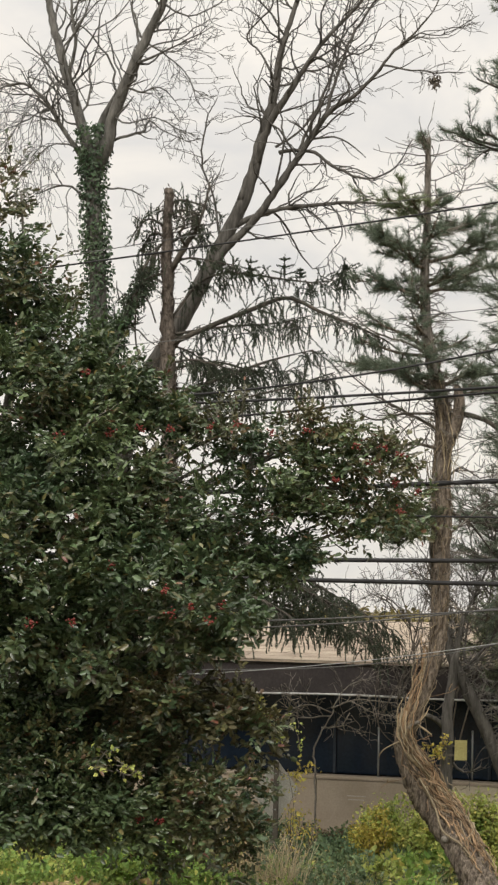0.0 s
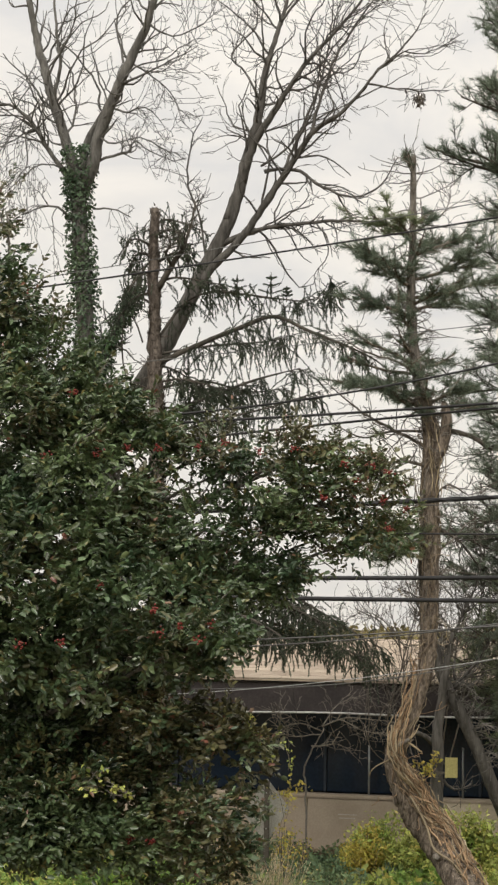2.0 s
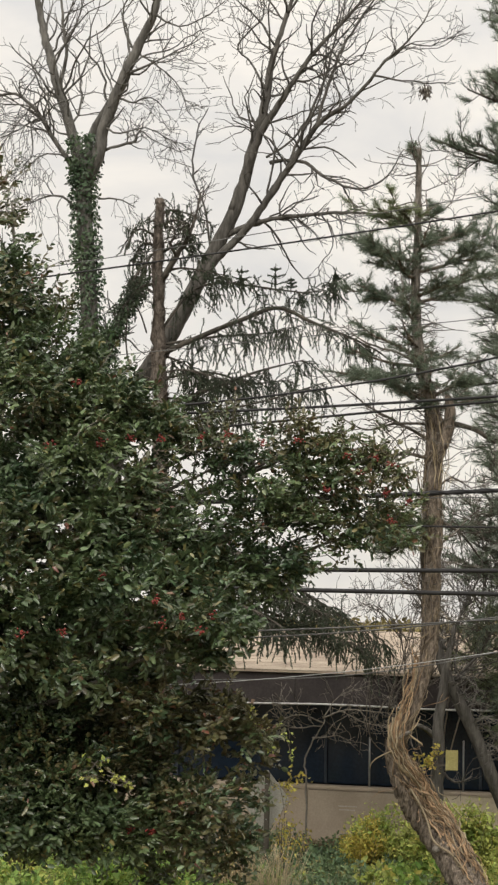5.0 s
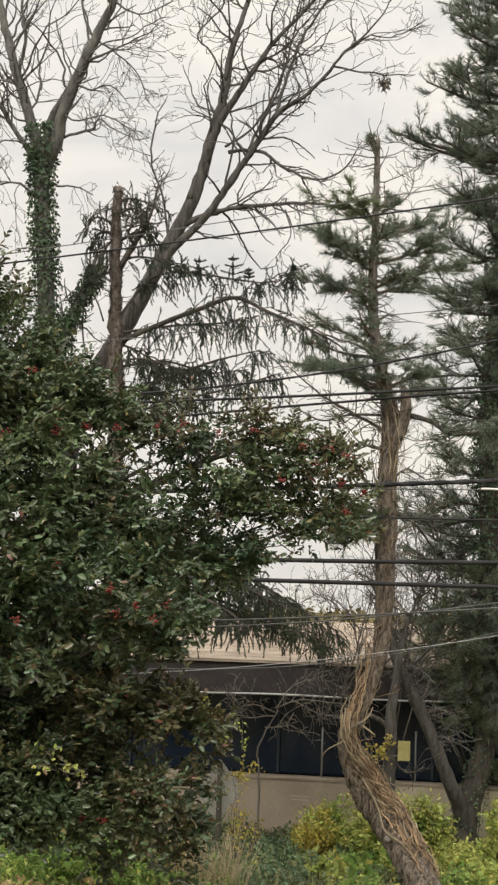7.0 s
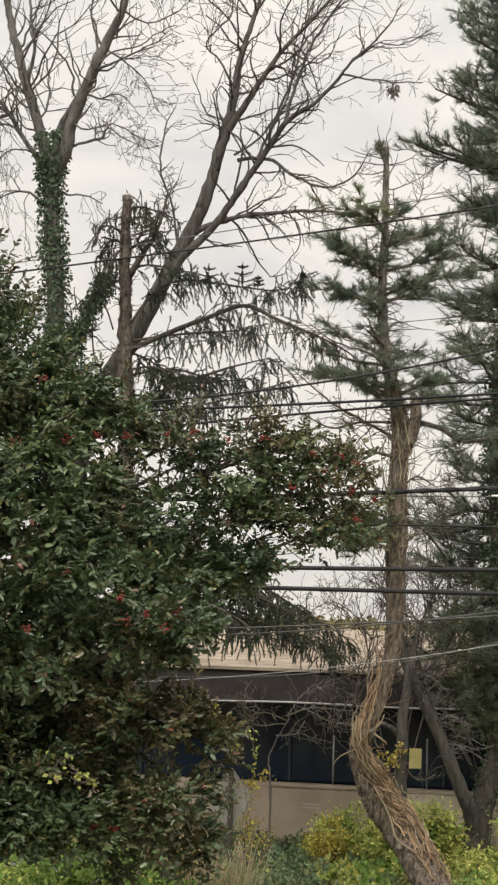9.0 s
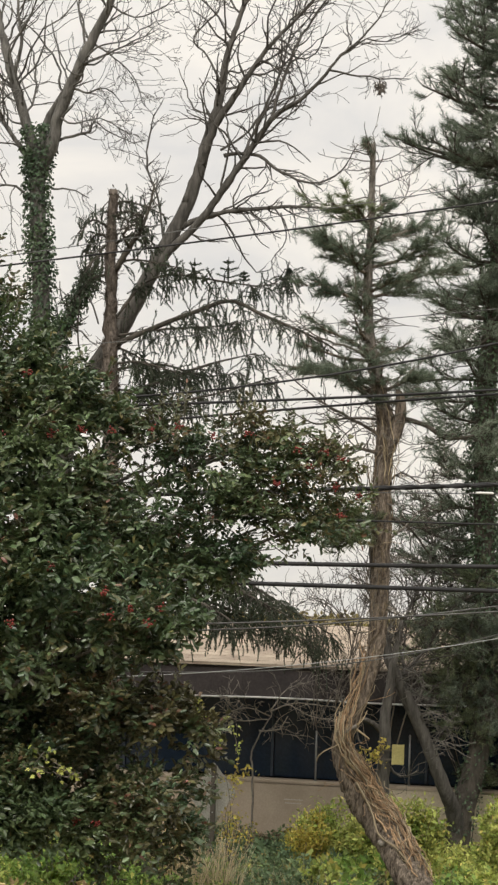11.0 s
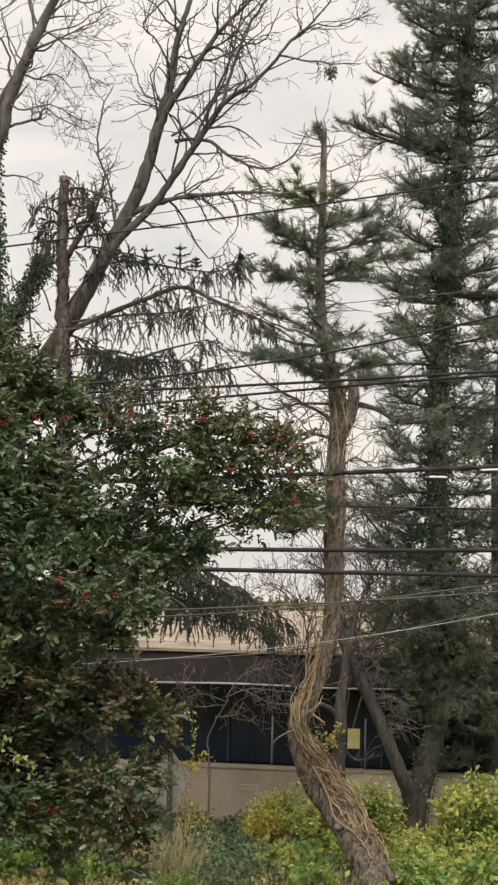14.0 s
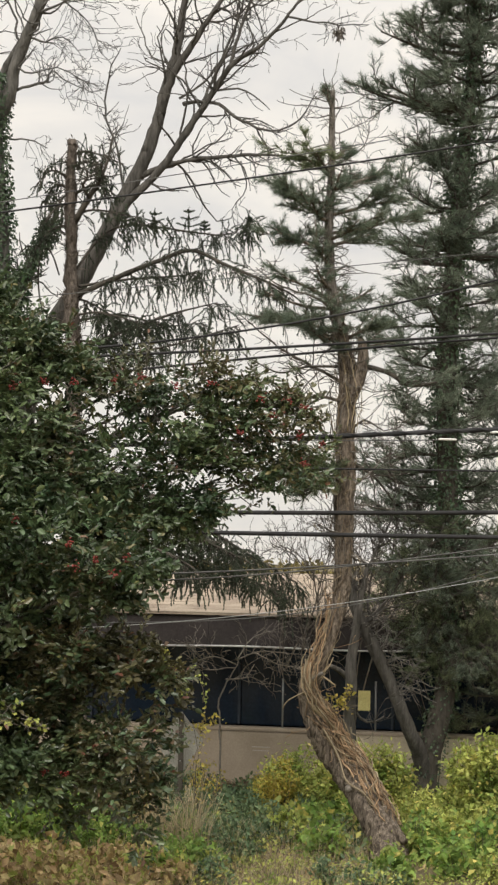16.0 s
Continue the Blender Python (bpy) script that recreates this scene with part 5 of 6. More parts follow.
def forked_pine():
    rs = np.random.RandomState(41)
    base = (3.852, 33.00, 0.186)
    t = thing("pine_tree", (base[0], base[1], 0), "tall dense dark green pine forked near its foot", "tree")
    main = [((base[0], base[1], -0.15), 0.25), ((3.936, 33.00, 0.831), 0.215), ((4.225, 33.00, 1.996), 0.185), ((4.299, 33.00, 3.210), 0.185), ((4.262, 33.00, 5.164), 0.178), ((4.196, 33.00, 7.533), 0.174), ((4.267, 33.00, 9.032), 0.163), ((4.378, 33.00, 10.543), 0.141), ((4.459, 33.00, 11.558), 0.126), ((4.611, 33.00, 13.089), 0.104), ((4.704, 33.00, 14.631), 0.081), ((4.762, 33.00, 17.120), 0.044)]
    pts, rad = spline(main, 0.12)
    g = Geo()
    g.tube(pts, rad, 14, 0.07, rs)
    trunk = part("trunk", g, M_BARK_DARK, t, "dark brown trunk")
    g = Geo()
    k = int(len(pts) * 0.85)
    low = int(np.argmin(np.abs(pts[:, 2] - 3.2)))
    clad(g, pts[low:k], rad[low:k], 9000, rs, 0.07, 0.17)
    clad(g, pts[4:low + 1], rad[4:low + 1], 260, rs, 0.06, 0.08)
    clad(g, pts[4:low + 1], rad[4:low + 1], 380, np.random.RandomState(42), 0.06, 0.08)
    part("ivy", g, M_IVY, trunk, "ivy leaves on the bark")
    g = Geo()
    p2, r2 = spline([((3.902, 33.00, 0.590), 0.17), ((3.762, 32.70, 1.050), 0.135), ((3.536, 32.40, 1.519), 0.118), ((3.133, 32.20, 2.431), 0.108), ((2.715, 32.10, 3.246), 0.10), ((2.492, 32.10, 3.808), 0.09), ((2.323, 32.10, 4.516), 0.085), ((2.223, 32.10, 5.468), 0.05)], 0.12)
    g.tube(p2, r2, 12, 0.07, rs)
    stem = part("trunk", g, M_BARK_SLATE, t, "leaning second stem")
    # dry brush of dead twigs on the upper half of the second stem
    brush, rb = Geo(), np.random.RandomState(43)
    for _ in range(75):
        k = rb.randint(int(len(p2) * 0.34), int(len(p2) * 0.74))
        d = unit(np.array([rb.uniform(0.3, 1.0), rb.randn() * 0.5, rb.uniform(-0.15, 0.75)]))
        sprout(brush, p2[k] + d * r2[k] * 0.6, d, rb.uniform(0.25, 0.95), 0.009, 1, rb, up=-0.06, wobble=0.24, dens=4.0)
    tagged(part("twig_brush", brush, M_TWIG_GREY, stem, "dry grey brush of dead twigs"), kind="stuff")

    def near(z):
        return np.array(pts[int(np.argmin(np.abs(pts[:, 2] - z)))])
    # boughs all the way up, longer below
    z = (4.244, 33.00, 5.065)[2]
    top = pts[-1][2]
    ang = 0.3
    while z < top:
        u = (z - 4.5) / (top - 4.5)
        for _ in range(3 if z < 9.2 else 4):
            ang += 2.4 + rs.randn() * 0.3
            if z < 6.2 and math.sin(ang) < -0.35 and abs(math.cos(ang)) < 0.9:
                ang += math.pi
            L = (1.95 - 0.6 * u) * rs.uniform(0.45, 1.05)
            o = np.array([math.cos(ang), math.sin(ang), 0])
            a = near(z)
            h = a + o * L * 0.5 + np.array([0, 0, 0.02 * L])
            e = a + o * L + np.array([0, 0, (0.25 * u + rs.uniform(-0.25, 0.25)) * L])
            bough(t, [(a, 0.026), (h, 0.02), (e, 0.008)], rs, int(27 + 15 * rs.rand()), 0.125, M_NEEDLE_DARK, M_BARK_DARK, 1.15, side=6, per=36, flat=0.45)
        z += 0.36 * rs.uniform(0.6, 1.4)
    # the long boughs that reach over towards the other pine
    for e, cnt in (((2.294, 32.50, 12.668), 26), ((2.569, 32.20, 12.471), 34), ((3.038, 32.00, 12.485), 34), ((2.926, 32.60, 13.592), 24), ((3.338, 32.30, 13.671), 34), ((3.458, 32.20, 14.449), 34), ((3.117, 32.20, 9.769), 26), ((3.369, 32.20, 11.651), 30), ((3.567, 32.80, 14.945), 30)):
        e = np.array(e)
        a = near(e[2] - 0.2)
        h = (a + e) / 2 + np.array([0, 0, -0.12])
        bough(t, [(a, 0.045), (h, 0.032), (e, 0.012)], rs, cnt, 0.125, M_NEEDLE_DARK, M_BARK_DARK, 0.9, side=6, per=42)
    # low drooping boughs
    z = (4.293, 33.00, 2.530)[2]
    while z < (4.244, 33.00, 5.065)[2]:
        for _ in range(3):
            ang += 2.4 + rs.randn() * 0.3
            o = np.array([math.cos(ang), math.sin(ang), 0])
            L = rs.uniform(0.9, 2.2) if o[0] > -0.2 or o[1] > 0.4 else rs.uniform(0.5, 1.1)
            a = near(z)
            bough(t, [(a, 0.03), (a + o * L * 0.5 + np.array([0, 0, 0.10]), 0.022), (a + o * L + np.array([0, 0, -0.25 * L]), 0.008)], rs, 30, 0.11, M_NEEDLE if rs.rand() < 0.7 else M_NEEDLE_DARK, M_BARK_DARK, 1.1, side=7, per=42)
        z += 0.40

    # soft hanging growth before the lower trunk
    for e in ((3.25, 32.05, 3.85), (3.5, 32.3, 3.23), (3.89, 32.55, 3.56), (4.31, 32.8, 3.9), (4.7, 32.05, 3.59), (3.73, 32.3, 2.7), (3.04, 32.55, 3.55), (4.38, 32.8, 2.64), (4.63, 32.05, 2.16), (4.95, 32.3, 2.96), (5.22, 32.55, 1.99), (4.18, 32.8, 2.1), (5.22, 32.05, 3.74), (4.54, 32.3, 3.15), (5.56, 32.55, 2.57)):
        e = np.array(e)
        a = near(min(e[2] + 0.9, 6.0))
        h = a * 0.45 + e * 0.55 + np.array([0, 0, 0.25])
        bough(t, [(a, 0.030), (h, 0.020), (e, 0.007)], rs, 34, 0.12, M_NEEDLE if rs.rand() < 0.5 else M_NEEDLE_DARK, M_BARK_DARK, 1.1, side=8, per=40, flat=-0.5)


forked_pine()


def back_pine():
    """A second dark pine, half hidden behind the forked one."""
    rs = np.random.RandomState(47)
    x, y = 5.55, 34.3
    t = thing("pine_tree", (x, y, 0), "dark green pine half hidden behind the forked pine", "tree")
    g = Geo()
    pts, rad = spline([((x, y, -0.1), 0.22), ((x + 0.05, y, 3.5), 0.18), ((x - 0.05, y, 7), 0.12), ((x, y, 9.6), 0.03)], 0.2)
    g.tube(pts, rad, 10, 0.07, rs)
    part("trunk", g, M_BARK_DARK, t)
    z, ang = (5.291, 34.00, 1.206)[2], 0.0
    while z < 9.5:
        u = max(0.0, (z - 1.9) / 7.6)
        for _ in range(3):
            ang += 2.4 + rs.randn() * 0.3
            L = (2.0 - 1.3 * u) * rs.uniform(0.5, 1.05)
            o = np.array([math.cos(ang), math.sin(ang) * 0.6, 0])
            a = pts[int(np.argmin(np.abs(pts[:, 2] - z)))]
            bough(t, [(a, 0.022), (a + o * L * 0.5 + np.array([0, 0, 0.05]), 0.016), (a + o * L + np.array([0, 0, rs.uniform(-0.3, 0.1) * L]), 0.007)], rs, 26, 0.115, M_NEEDLE_DARK if z > 3.5 or rs.rand() < 0.4 else M_NEEDLE, M_BARK_DARK, 1.1, side=6, per=30)
        z += 0.36


back_pine()


# ---- bare saplings between the trees ----
def sapling(name, marks, limbs, seed, label, mat, level=2, length=0.8, kids=4.0, up=0.06):
    rs = np.random.RandomState(seed)
    b = marks[0][0]
    t = thing(name, (b[0], b[1], 0), label, "small tree")
    g = Geo()
    pts, rad = spline([((b[0], b[1], -0.05), marks[0][1] * 1.2)] + marks[1:], 0.08)
    pts = pts + np.cumsum(rs.randn(*pts.shape) * np.array([0.012, 0.012, 0.004]), axis=0) * np.linspace(0, 1, len(pts))[:, None]
    g.tube(pts, rad * 0.8, 8, 0.06, rs)
    part("trunk", g, mat, t)
    for m in limbs:
        limb(t, m, mat, rs, kids=kids, level=level, length=length, sides=6, first=0.1, up=up)
    return t


sapling("bare_sapling", [((0.379, 34.00, 0.268), 0.0223), ((0.337, 34.00, 1.356), 0.0205), ((0.305, 34.00, 1.753), 0.0186), ((0.444, 34.00, 2.156), 0.0161), ((0.655, 34.00, 2.541), 0.0112)],
        [[((0.444, 34.00, 2.156), 0.0136), ((0.790, 33.80, 2.229), 0.0112), ((0.931, 33.70, 2.467), 0.0074)],
         [((0.617, 34.00, 2.440), 0.0136), ((0.229, 33.80, 2.579), 0.0099), ((-0.217, 33.60, 2.478), 0.0050)],
         [((0.635, 34.00, 2.511), 0.0136), ((1.028, 33.80, 2.683), 0.0112), ((1.620, 33.60, 2.661), 0.0087), ((2.211, 33.50, 2.635), 0.0043)],
         [((0.655, 34.00, 2.541), 0.0124), ((0.929, 34.10, 2.915), 0.0093), ((1.530, 34.10, 3.134), 0.0050)],
         [((0.589, 34.00, 2.380), 0.0112), ((0.036, 34.20, 2.331), 0.0087), ((-0.327, 34.20, 2.622), 0.0043)],
         [((0.930, 33.90, 2.675), 0.0093), ((1.334, 33.80, 2.473), 0.0074), ((1.932, 33.70, 2.368), 0.0043)]],
        61, "small pale-barked leafless tree before the dark windows", M_TWIG_PALE, kids=6.0, length=0.75, up=-0.04)
sapling("bare_sapling", [((2.518, 32.00, 0.389), 0.15), ((2.492, 32.00, 1.506), 0.138), ((2.474, 32.00, 2.255), 0.125), ((2.505, 32.00, 2.961), 0.10), ((2.602, 32.00, 3.671), 0.07), ((2.703, 32.00, 4.242), 0.03)],
        [[((2.481, 32.00, 2.349), 0.05), ((2.197, 31.80, 2.559), 0.04), ((1.955, 31.70, 2.614), 0.03), ((1.755, 31.60, 2.865), 0.015)],
         [((2.525, 32.00, 2.914), 0.05), ((2.771, 32.10, 3.295), 0.035), ((3.154, 32.20, 3.683), 0.02), ((3.535, 32.30, 4.265), 0.01)],
         [((2.625, 32.00, 3.483), 0.04), ((2.473, 32.20, 4.139), 0.03), ((2.179, 32.30, 4.704), 0.015), ((1.977, 32.30, 5.082), 0.008)],
         [((2.671, 32.00, 3.957), 0.03), ((2.925, 32.00, 4.534), 0.02), ((3.198, 32.00, 5.112), 0.01), ((3.234, 32.00, 5.686), 0.006)],
         [((2.511, 32.00, 1.881), 0.03), ((2.793, 31.90, 1.618), 0.02), ((3.064, 31.80, 1.728), 0.01)]],
        62, "small leafless tree with a grey-brown trunk", M_BARK_SLATE, kids=4.5)
for seed, marks in ((63, [((2.75, 34.00, 0.1), 0.010), ((2.53, 34.00, 1.25), 0.010), ((2.144, 34.00, 2.606), 0.011), ((2.010, 34.00, 3.905), 0.012), ((1.788, 34.00, 4.704), 0.007)]),
                    (64, [((2.62, 34.30, 0.1), 0.010), ((2.40, 34.30, 1.25), 0.010), ((1.460, 34.30, 2.267), 0.011), ((1.476, 34.30, 3.580), 0.012), ((1.602, 34.30, 4.599), 0.007)]),
                    (65, [((4.02, 34.00, 0.1), 0.010), ((4.07, 34.00, 1.25), 0.010), ((3.290, 34.00, 3.140), 0.011), ((3.158, 34.00, 4.544), 0.012), ((3.027, 34.00, 5.855), 0.007)]),
                    (67, [((2.55, 34.40, 0.1), 0.010), ((2.33, 34.40, 1.25), 0.010), ((1.810, 34.40, 2.675), 0.011), ((2.136, 34.40, 3.902), 0.012), ((2.369, 34.40, 4.827), 0.007)]),
                    (68, [((4.10, 34.40, 0.1), 0.010), ((4.15, 34.40, 1.25), 0.010), ((3.049, 34.40, 3.320), 0.011), ((2.740, 34.40, 4.328), 0.012), ((2.608, 34.40, 5.551), 0.007)]),
                    (69, [((4.15, 34.30, 0.1), 0.010), ((4.20, 34.30, 1.25), 0.010), ((3.524, 34.30, 3.540), 0.011), ((3.641, 34.30, 4.762), 0.012), ((3.413, 34.30, 5.879), 0.007)]),
                    (70, [((2.66, 34.20, 0.1), 0.014), ((2.68, 34.20, 1.25), 0.016), ((2.92, 34.20, 2.9), 0.018), ((3.05, 34.20, 4.1), 0.018), ((3.42, 34.20, 5.2), 0.009)]),
                    (71, [((2.72, 34.10, 0.1), 0.014), ((2.74, 34.10, 1.25), 0.016), ((3.20, 34.10, 3.4), 0.018), ((3.42, 34.10, 4.6), 0.016), ((3.50, 34.10, 5.9), 0.008)]),
                    (66, [((4.20, 33.80, 0.1), 0.010), ((4.25, 33.80, 1.25), 0.010), ((3.702, 33.80, 3.160), 0.011), ((3.801, 33.80, 5.165), 0.012), ((4.013, 33.80, 6.180), 0.007)])):
    sapling("bare_sapling", marks, [[marks[-3], ((marks[-3][0][0] + 0.35, marks[-3][0][1] - 0.2, marks[-3][0][2] + 0.7), 0.015), ((marks[-3][0][0] + 0.8, marks[-3][0][1] - 0.3, marks[-3][0][2] + 1.2), 0.007)],
                                    [marks[-2], ((marks[-2][0][0] - 0.4, marks[-2][0][1], marks[-2][0][2] + 0.5), 0.012), ((marks[-2][0][0] - 0.8, marks[-2][0][1] + 0.2, marks[-2][0][2] + 0.7), 0.006)],
                                    [marks[-3], marks[-2], marks[-1]]],
            seed, "slender leafless sapling among the pines", M_TWIG, kids=5.0, length=1.0)


def yellow_sign():
    at = (2.682, 31.70, 2.003)
    t = thing("yellow_marker_sign", at, "faded yellow marker plate fixed to a small trunk", "sign")
    g = Geo()
    x, y, z = at
    g.box((x - 0.06, y, z - 0.165), (x + 0.145, y + 0.004, z + 0.165))
    part("plate", g, M_SIGN_YELLOW, t, "", False)
    g = Geo()
    g.box((x - 0.24, y + 0.005, z + 0.05), (x + 0.08, y + 0.02, z + 0.08))
    g.box((x - 0.24, y + 0.005, z - 0.10), (x + 0.08, y + 0.02, z - 0.07))
    part("bracket", g, M_SIGN_POST, t, "", False)


yellow_sign()


# ---- the holly ----
def berry_mesh(radius):
    """One round berry."""
    ring = np.arange(5) * 1.2566
    ico = [(0, 0, 1.1)] + [(math.cos(a), math.sin(a), 0.5) for a in ring] + [(math.cos(a + 0.63), math.sin(a + 0.63), -0.5) for a in ring] + [(0, 0, -1.1)]
    f = []
    for k in range(5):
        a, b, d, e = 1 + k, 1 + (k + 1) % 5, 6 + k, 6 + (k + 1) % 5
        f += [(0, a, b), (a, d, b), (b, d, e), (11, e, d)]
    g = Geo()
    g.add(np.array(ico) * radius * 0.9, f)
    return g.mesh("berry", M_BERRY)


def twig_leaves(green, bronze, base, axis, outward, length, tan, rs, per, size, singles, front):
    """Leafy twigs: leaves stand on both sides of each twig and lie rather flat along it."""
    ns = len(base)
    flat = np.cross(axis, np.array([0, 0, 1.0]) + rs.randn(ns, 3) * 0.45)
    flat /= np.linalg.norm(flat, axis=1)[:, None] + 1e-9
    top = np.cross(flat, axis)
    top *= np.sign(top[:, 2:3] + 1e-6)
    for k in range(per):
        f = (k + rs.rand(ns)) / per
        pos = base + axis * (length * f)[:, None] + rs.randn(ns, 3) * 0.008
        sgn = 1.0 if k % 2 else -1.0
        way = flat * sgn * rs.uniform(0.5, 1.0, ns)[:, None] + axis * rs.uniform(0.4, 1.0, ns)[:, None] + rs.randn(ns, 3) * 0.22
        up = top * 0.55 + outward * 0.75 + np.array([0, 0, 0.15]) + rs.randn(ns, 3) * 0.34
        ln = size * rs.uniform(0.6, 1.18, ns)
        wd = ln * rs.uniform(0.36, 0.54, ns)
        pick = rs.rand(ns) < tan
        for i in np.nonzero((~pick) & front & (rs.rand(ns) < 0.03))[0]:
            if len(singles) < 300:
                singles.append((pos[i], way[i], up[i], ln[i]))
        green.broad_leaves(pos[~pick], way[~pick], up[~pick], ln[~pick], wd[~pick])
        bronze.broad_leaves(pos[pick], way[pick], up[pick], ln[pick], wd[pick])


def holly():
    rs = np.random.RandomState(77)
    t = thing("holly_tree", (-3.98, 22.6, 0), "large dense holly with glossy leaves and red berries", "tree")
    g = Geo()
    tp, tr = spline([((-3.98, 22.6, -0.1), 0.22), ((-3.95, 22.6, 1.8), 0.18), ((-3.8, 22.6, 4.0), 0.13), ((-3.6, 22.5, 6.2), 0.075), ((-3.35, 22.3, 7.8), 0.035), ((-3.42, 22.2, 9.2), 0.01)])
    g.tube(tp, tr, 10, 0.06, rs)
    part("trunk", g, M_HOLLY_WOOD, t, "smooth grey trunk")
    # each lobe of growth: centre, half width, half height, share of bronzed leaves
    top = [
        ((-3.546, 22.2, 8.743), 0.16, 0.42, 0.6), ((-3.526, 22.2, 9.221), 0.06, 0.26, 0.6), ((-3.678, 22.0, 8.027), 0.75, 0.75, 0.15), ((-3.241, 22.0, 7.906), 0.38, 0.55, 0.3), ((-2.927, 21.8, 7.352), 0.55, 0.42, 0),
        ((-3.572, 21.5, 6.705), 1.0, 0.8, 0), ((-2.579, 21.8, 6.835), 0.65, 0.4, 0),
    ]
    middle = [
        ((-2.064, 22.0, 6.607), 0.5, 0.3, 0.1), ((-1.74, 22.2, 6.38), 0.33, 0.34, 0.25), ((-1.704, 22.4, 6.795), 0.3, 0.22, 0), ((-2.935, 21.3, 5.996), 0.9, 0.6, 0), ((-2.186, 21.5, 5.905), 0.75, 0.5, 0),
        ((-2.266, 21.3, 5.187), 0.8, 0.5, 0), ((-1.596, 21.7, 5.223), 0.55, 0.4, 0), ((-3.541, 21.2, 5.652), 0.9, 0.7, 0),
    ]
    arm = [
        ((-0.86, 22.2, 6.10), 0.34, 0.34, 0), ((-0.333, 22.3, 6.019), 0.55, 0.42, 0), ((0.271, 22.3, 5.904), 0.5, 0.36, 0.1), ((-0.244, 22.4, 6.366), 0.34, 0.2, 0.3), ((0.16, 22.4, 6.324), 0.36, 0.2, 0.6),
        ((0.779, 22.4, 5.758), 0.42, 0.3, 0.6), ((-0.903, 22.0, 5.453), 0.55, 0.45, 0),
        ((-0.243, 22.1, 5.346), 0.6, 0.42, 0), ((0.286, 22.2, 5.333), 0.42, 0.3, 0), ((0.821, 22.3, 5.32), 0.35, 0.26, 0.4),
    ]
    arm_tips = [
        ((-0.748, 22.3, 6.463), 0.34, 0.14, 0.6), ((0.533, 22.4, 6.187), 0.34, 0.2, 0.6), ((0.912, 22.5, 5.97), 0.3, 0.2, 0.6), ((-0.015, 22.5, 6.551), 0.14, 0.12, 0.7), ((0.392, 22.5, 6.482), 0.12, 0.1, 0.7),
        ((1.109, 22.5, 6.179), 0.14, 0.12, 0.7), ((1.121, 22.4, 5.5), 0.33, 0.3, 0.6),
    ]
    limb_underside = [((-0.7, 22.4, 4.911), 0.5, 0.26, 0), ((-0.167, 22.5, 4.929), 0.42, 0.2, 0), ((-1.019, 22.2, 4.731), 0.45, 0.26, 0)]
    front_spray = [
        ((-3.143, 20.45, 4.943), 1.0, 0.8, 0), ((-1.845, 20.45, 4.495), 0.75, 0.42, 0), ((-1.16, 20.25, 4.394), 0.62, 0.33, 0), ((-0.795, 20.25, 4.285), 0.25, 0.28, 0), ((-1.214, 20.35, 4.032), 0.55, 0.24, 0),
        ((-2.487, 20.35, 4.114), 0.95, 0.6, 0), ((-2.856, 20.65, 4.713), 0.9, 0.5, 0), ((-3.093, 20.75, 4.153), 0.7, 0.5, 0.0),
    ]
    under = [
        ((-1.844, 22.2, 3.785), 0.65, 0.35, 0.3), ((-3.349, 21.8, 3.429), 1.0, 0.9, 0.1), ((-2.262, 22.0, 3.195), 0.8, 0.46, 0.5), ((-2.221, 22.4, 2.781), 0.75, 0.5, 0.4), ((-3.109, 22.5, 3.078), 0.8, 0.6, 0.2),
        ((-2.472, 22.6, 3.557), 0.7, 0.45, 0.2),
    ]
    low = [
        ((-1.351, 21.0, 3.274), 0.55, 0.27, 0.9), ((-0.728, 21.1, 3.151), 0.42, 0.23, 0.9), ((-0.379, 21.2, 2.919), 0.22, 0.22, 0.7), ((-2.53, 21.25, 2.416), 0.95, 0.62, 0.4), ((-1.786, 21.35, 2.429), 0.55, 0.4, 0.6),
        ((-0.96, 21.0, 2.255), 0.46, 0.27, 0.6), ((-0.627, 21.1, 2.363), 0.2, 0.2, 0.6), ((-1.895, 21.35, 1.99), 0.75, 0.3, 0.5), ((-3.017, 21.25, 2.092), 0.9, 0.42, 0.3), ((-0.995, 21.0, 1.964), 0.42, 0.25, 0.5),
        ((-0.709, 21.1, 1.808), 0.26, 0.26, 0.5), ((-0.684, 21.1, 1.441), 0.14, 0.26, 0.4), ((-1.518, 21.55, 1.604), 0.2, 0.22, 0.3), ((-2.9, 21.35, 1.961), 0.7, 0.22, 0.2), ((-3.482, 21.35, 2.317), 0.8, 0.6, 0.2),
        ((-2.406, 21.45, 1.902), 0.55, 0.14, 0.2),
    ]
    shoots, singles = Geo(), []

    def grow(name, label, lobes, dens, gap, deep, bias, size, stray, boughs=True):
        green, bronze = Geo(), Geo()
        for n_lobe, (c, rx, rz, tan_share) in enumerate(lobes):
            c = np.array(c)
            if boughs and n_lobe % 2 == 0:
                k = int(np.argmin(np.abs(tp[:, 2] - max(2.3, c[2] - 0.35 * abs(c[0] + 3.8) - 0.2))))
                a = tp[k]
                limb(t, [(tuple(a), min(0.06, tr[k] * 0.6)), (tuple((a + c) / 2 + np.array([0, 0, -0.08])), 0.035), (tuple(c), 0.012)], M_HOLLY_WOOD, rs, kids=3.0, length=0.6, level=1, first=0.4, sides=6)
            ry = min(deep, 0.35 + rx * 0.7)
            nc = max(6, int(52 * dens * (rx * rz + rx * ry * 0.4) ** 0.8))
            cd = rs.randn(nc, 3)
            cd /= np.linalg.norm(cd, axis=1)[:, None]
            cc = c + cd * np.array([rx, ry, rz]) * (rs.uniform(0.3, 1.1, nc) ** 0.7)[:, None]
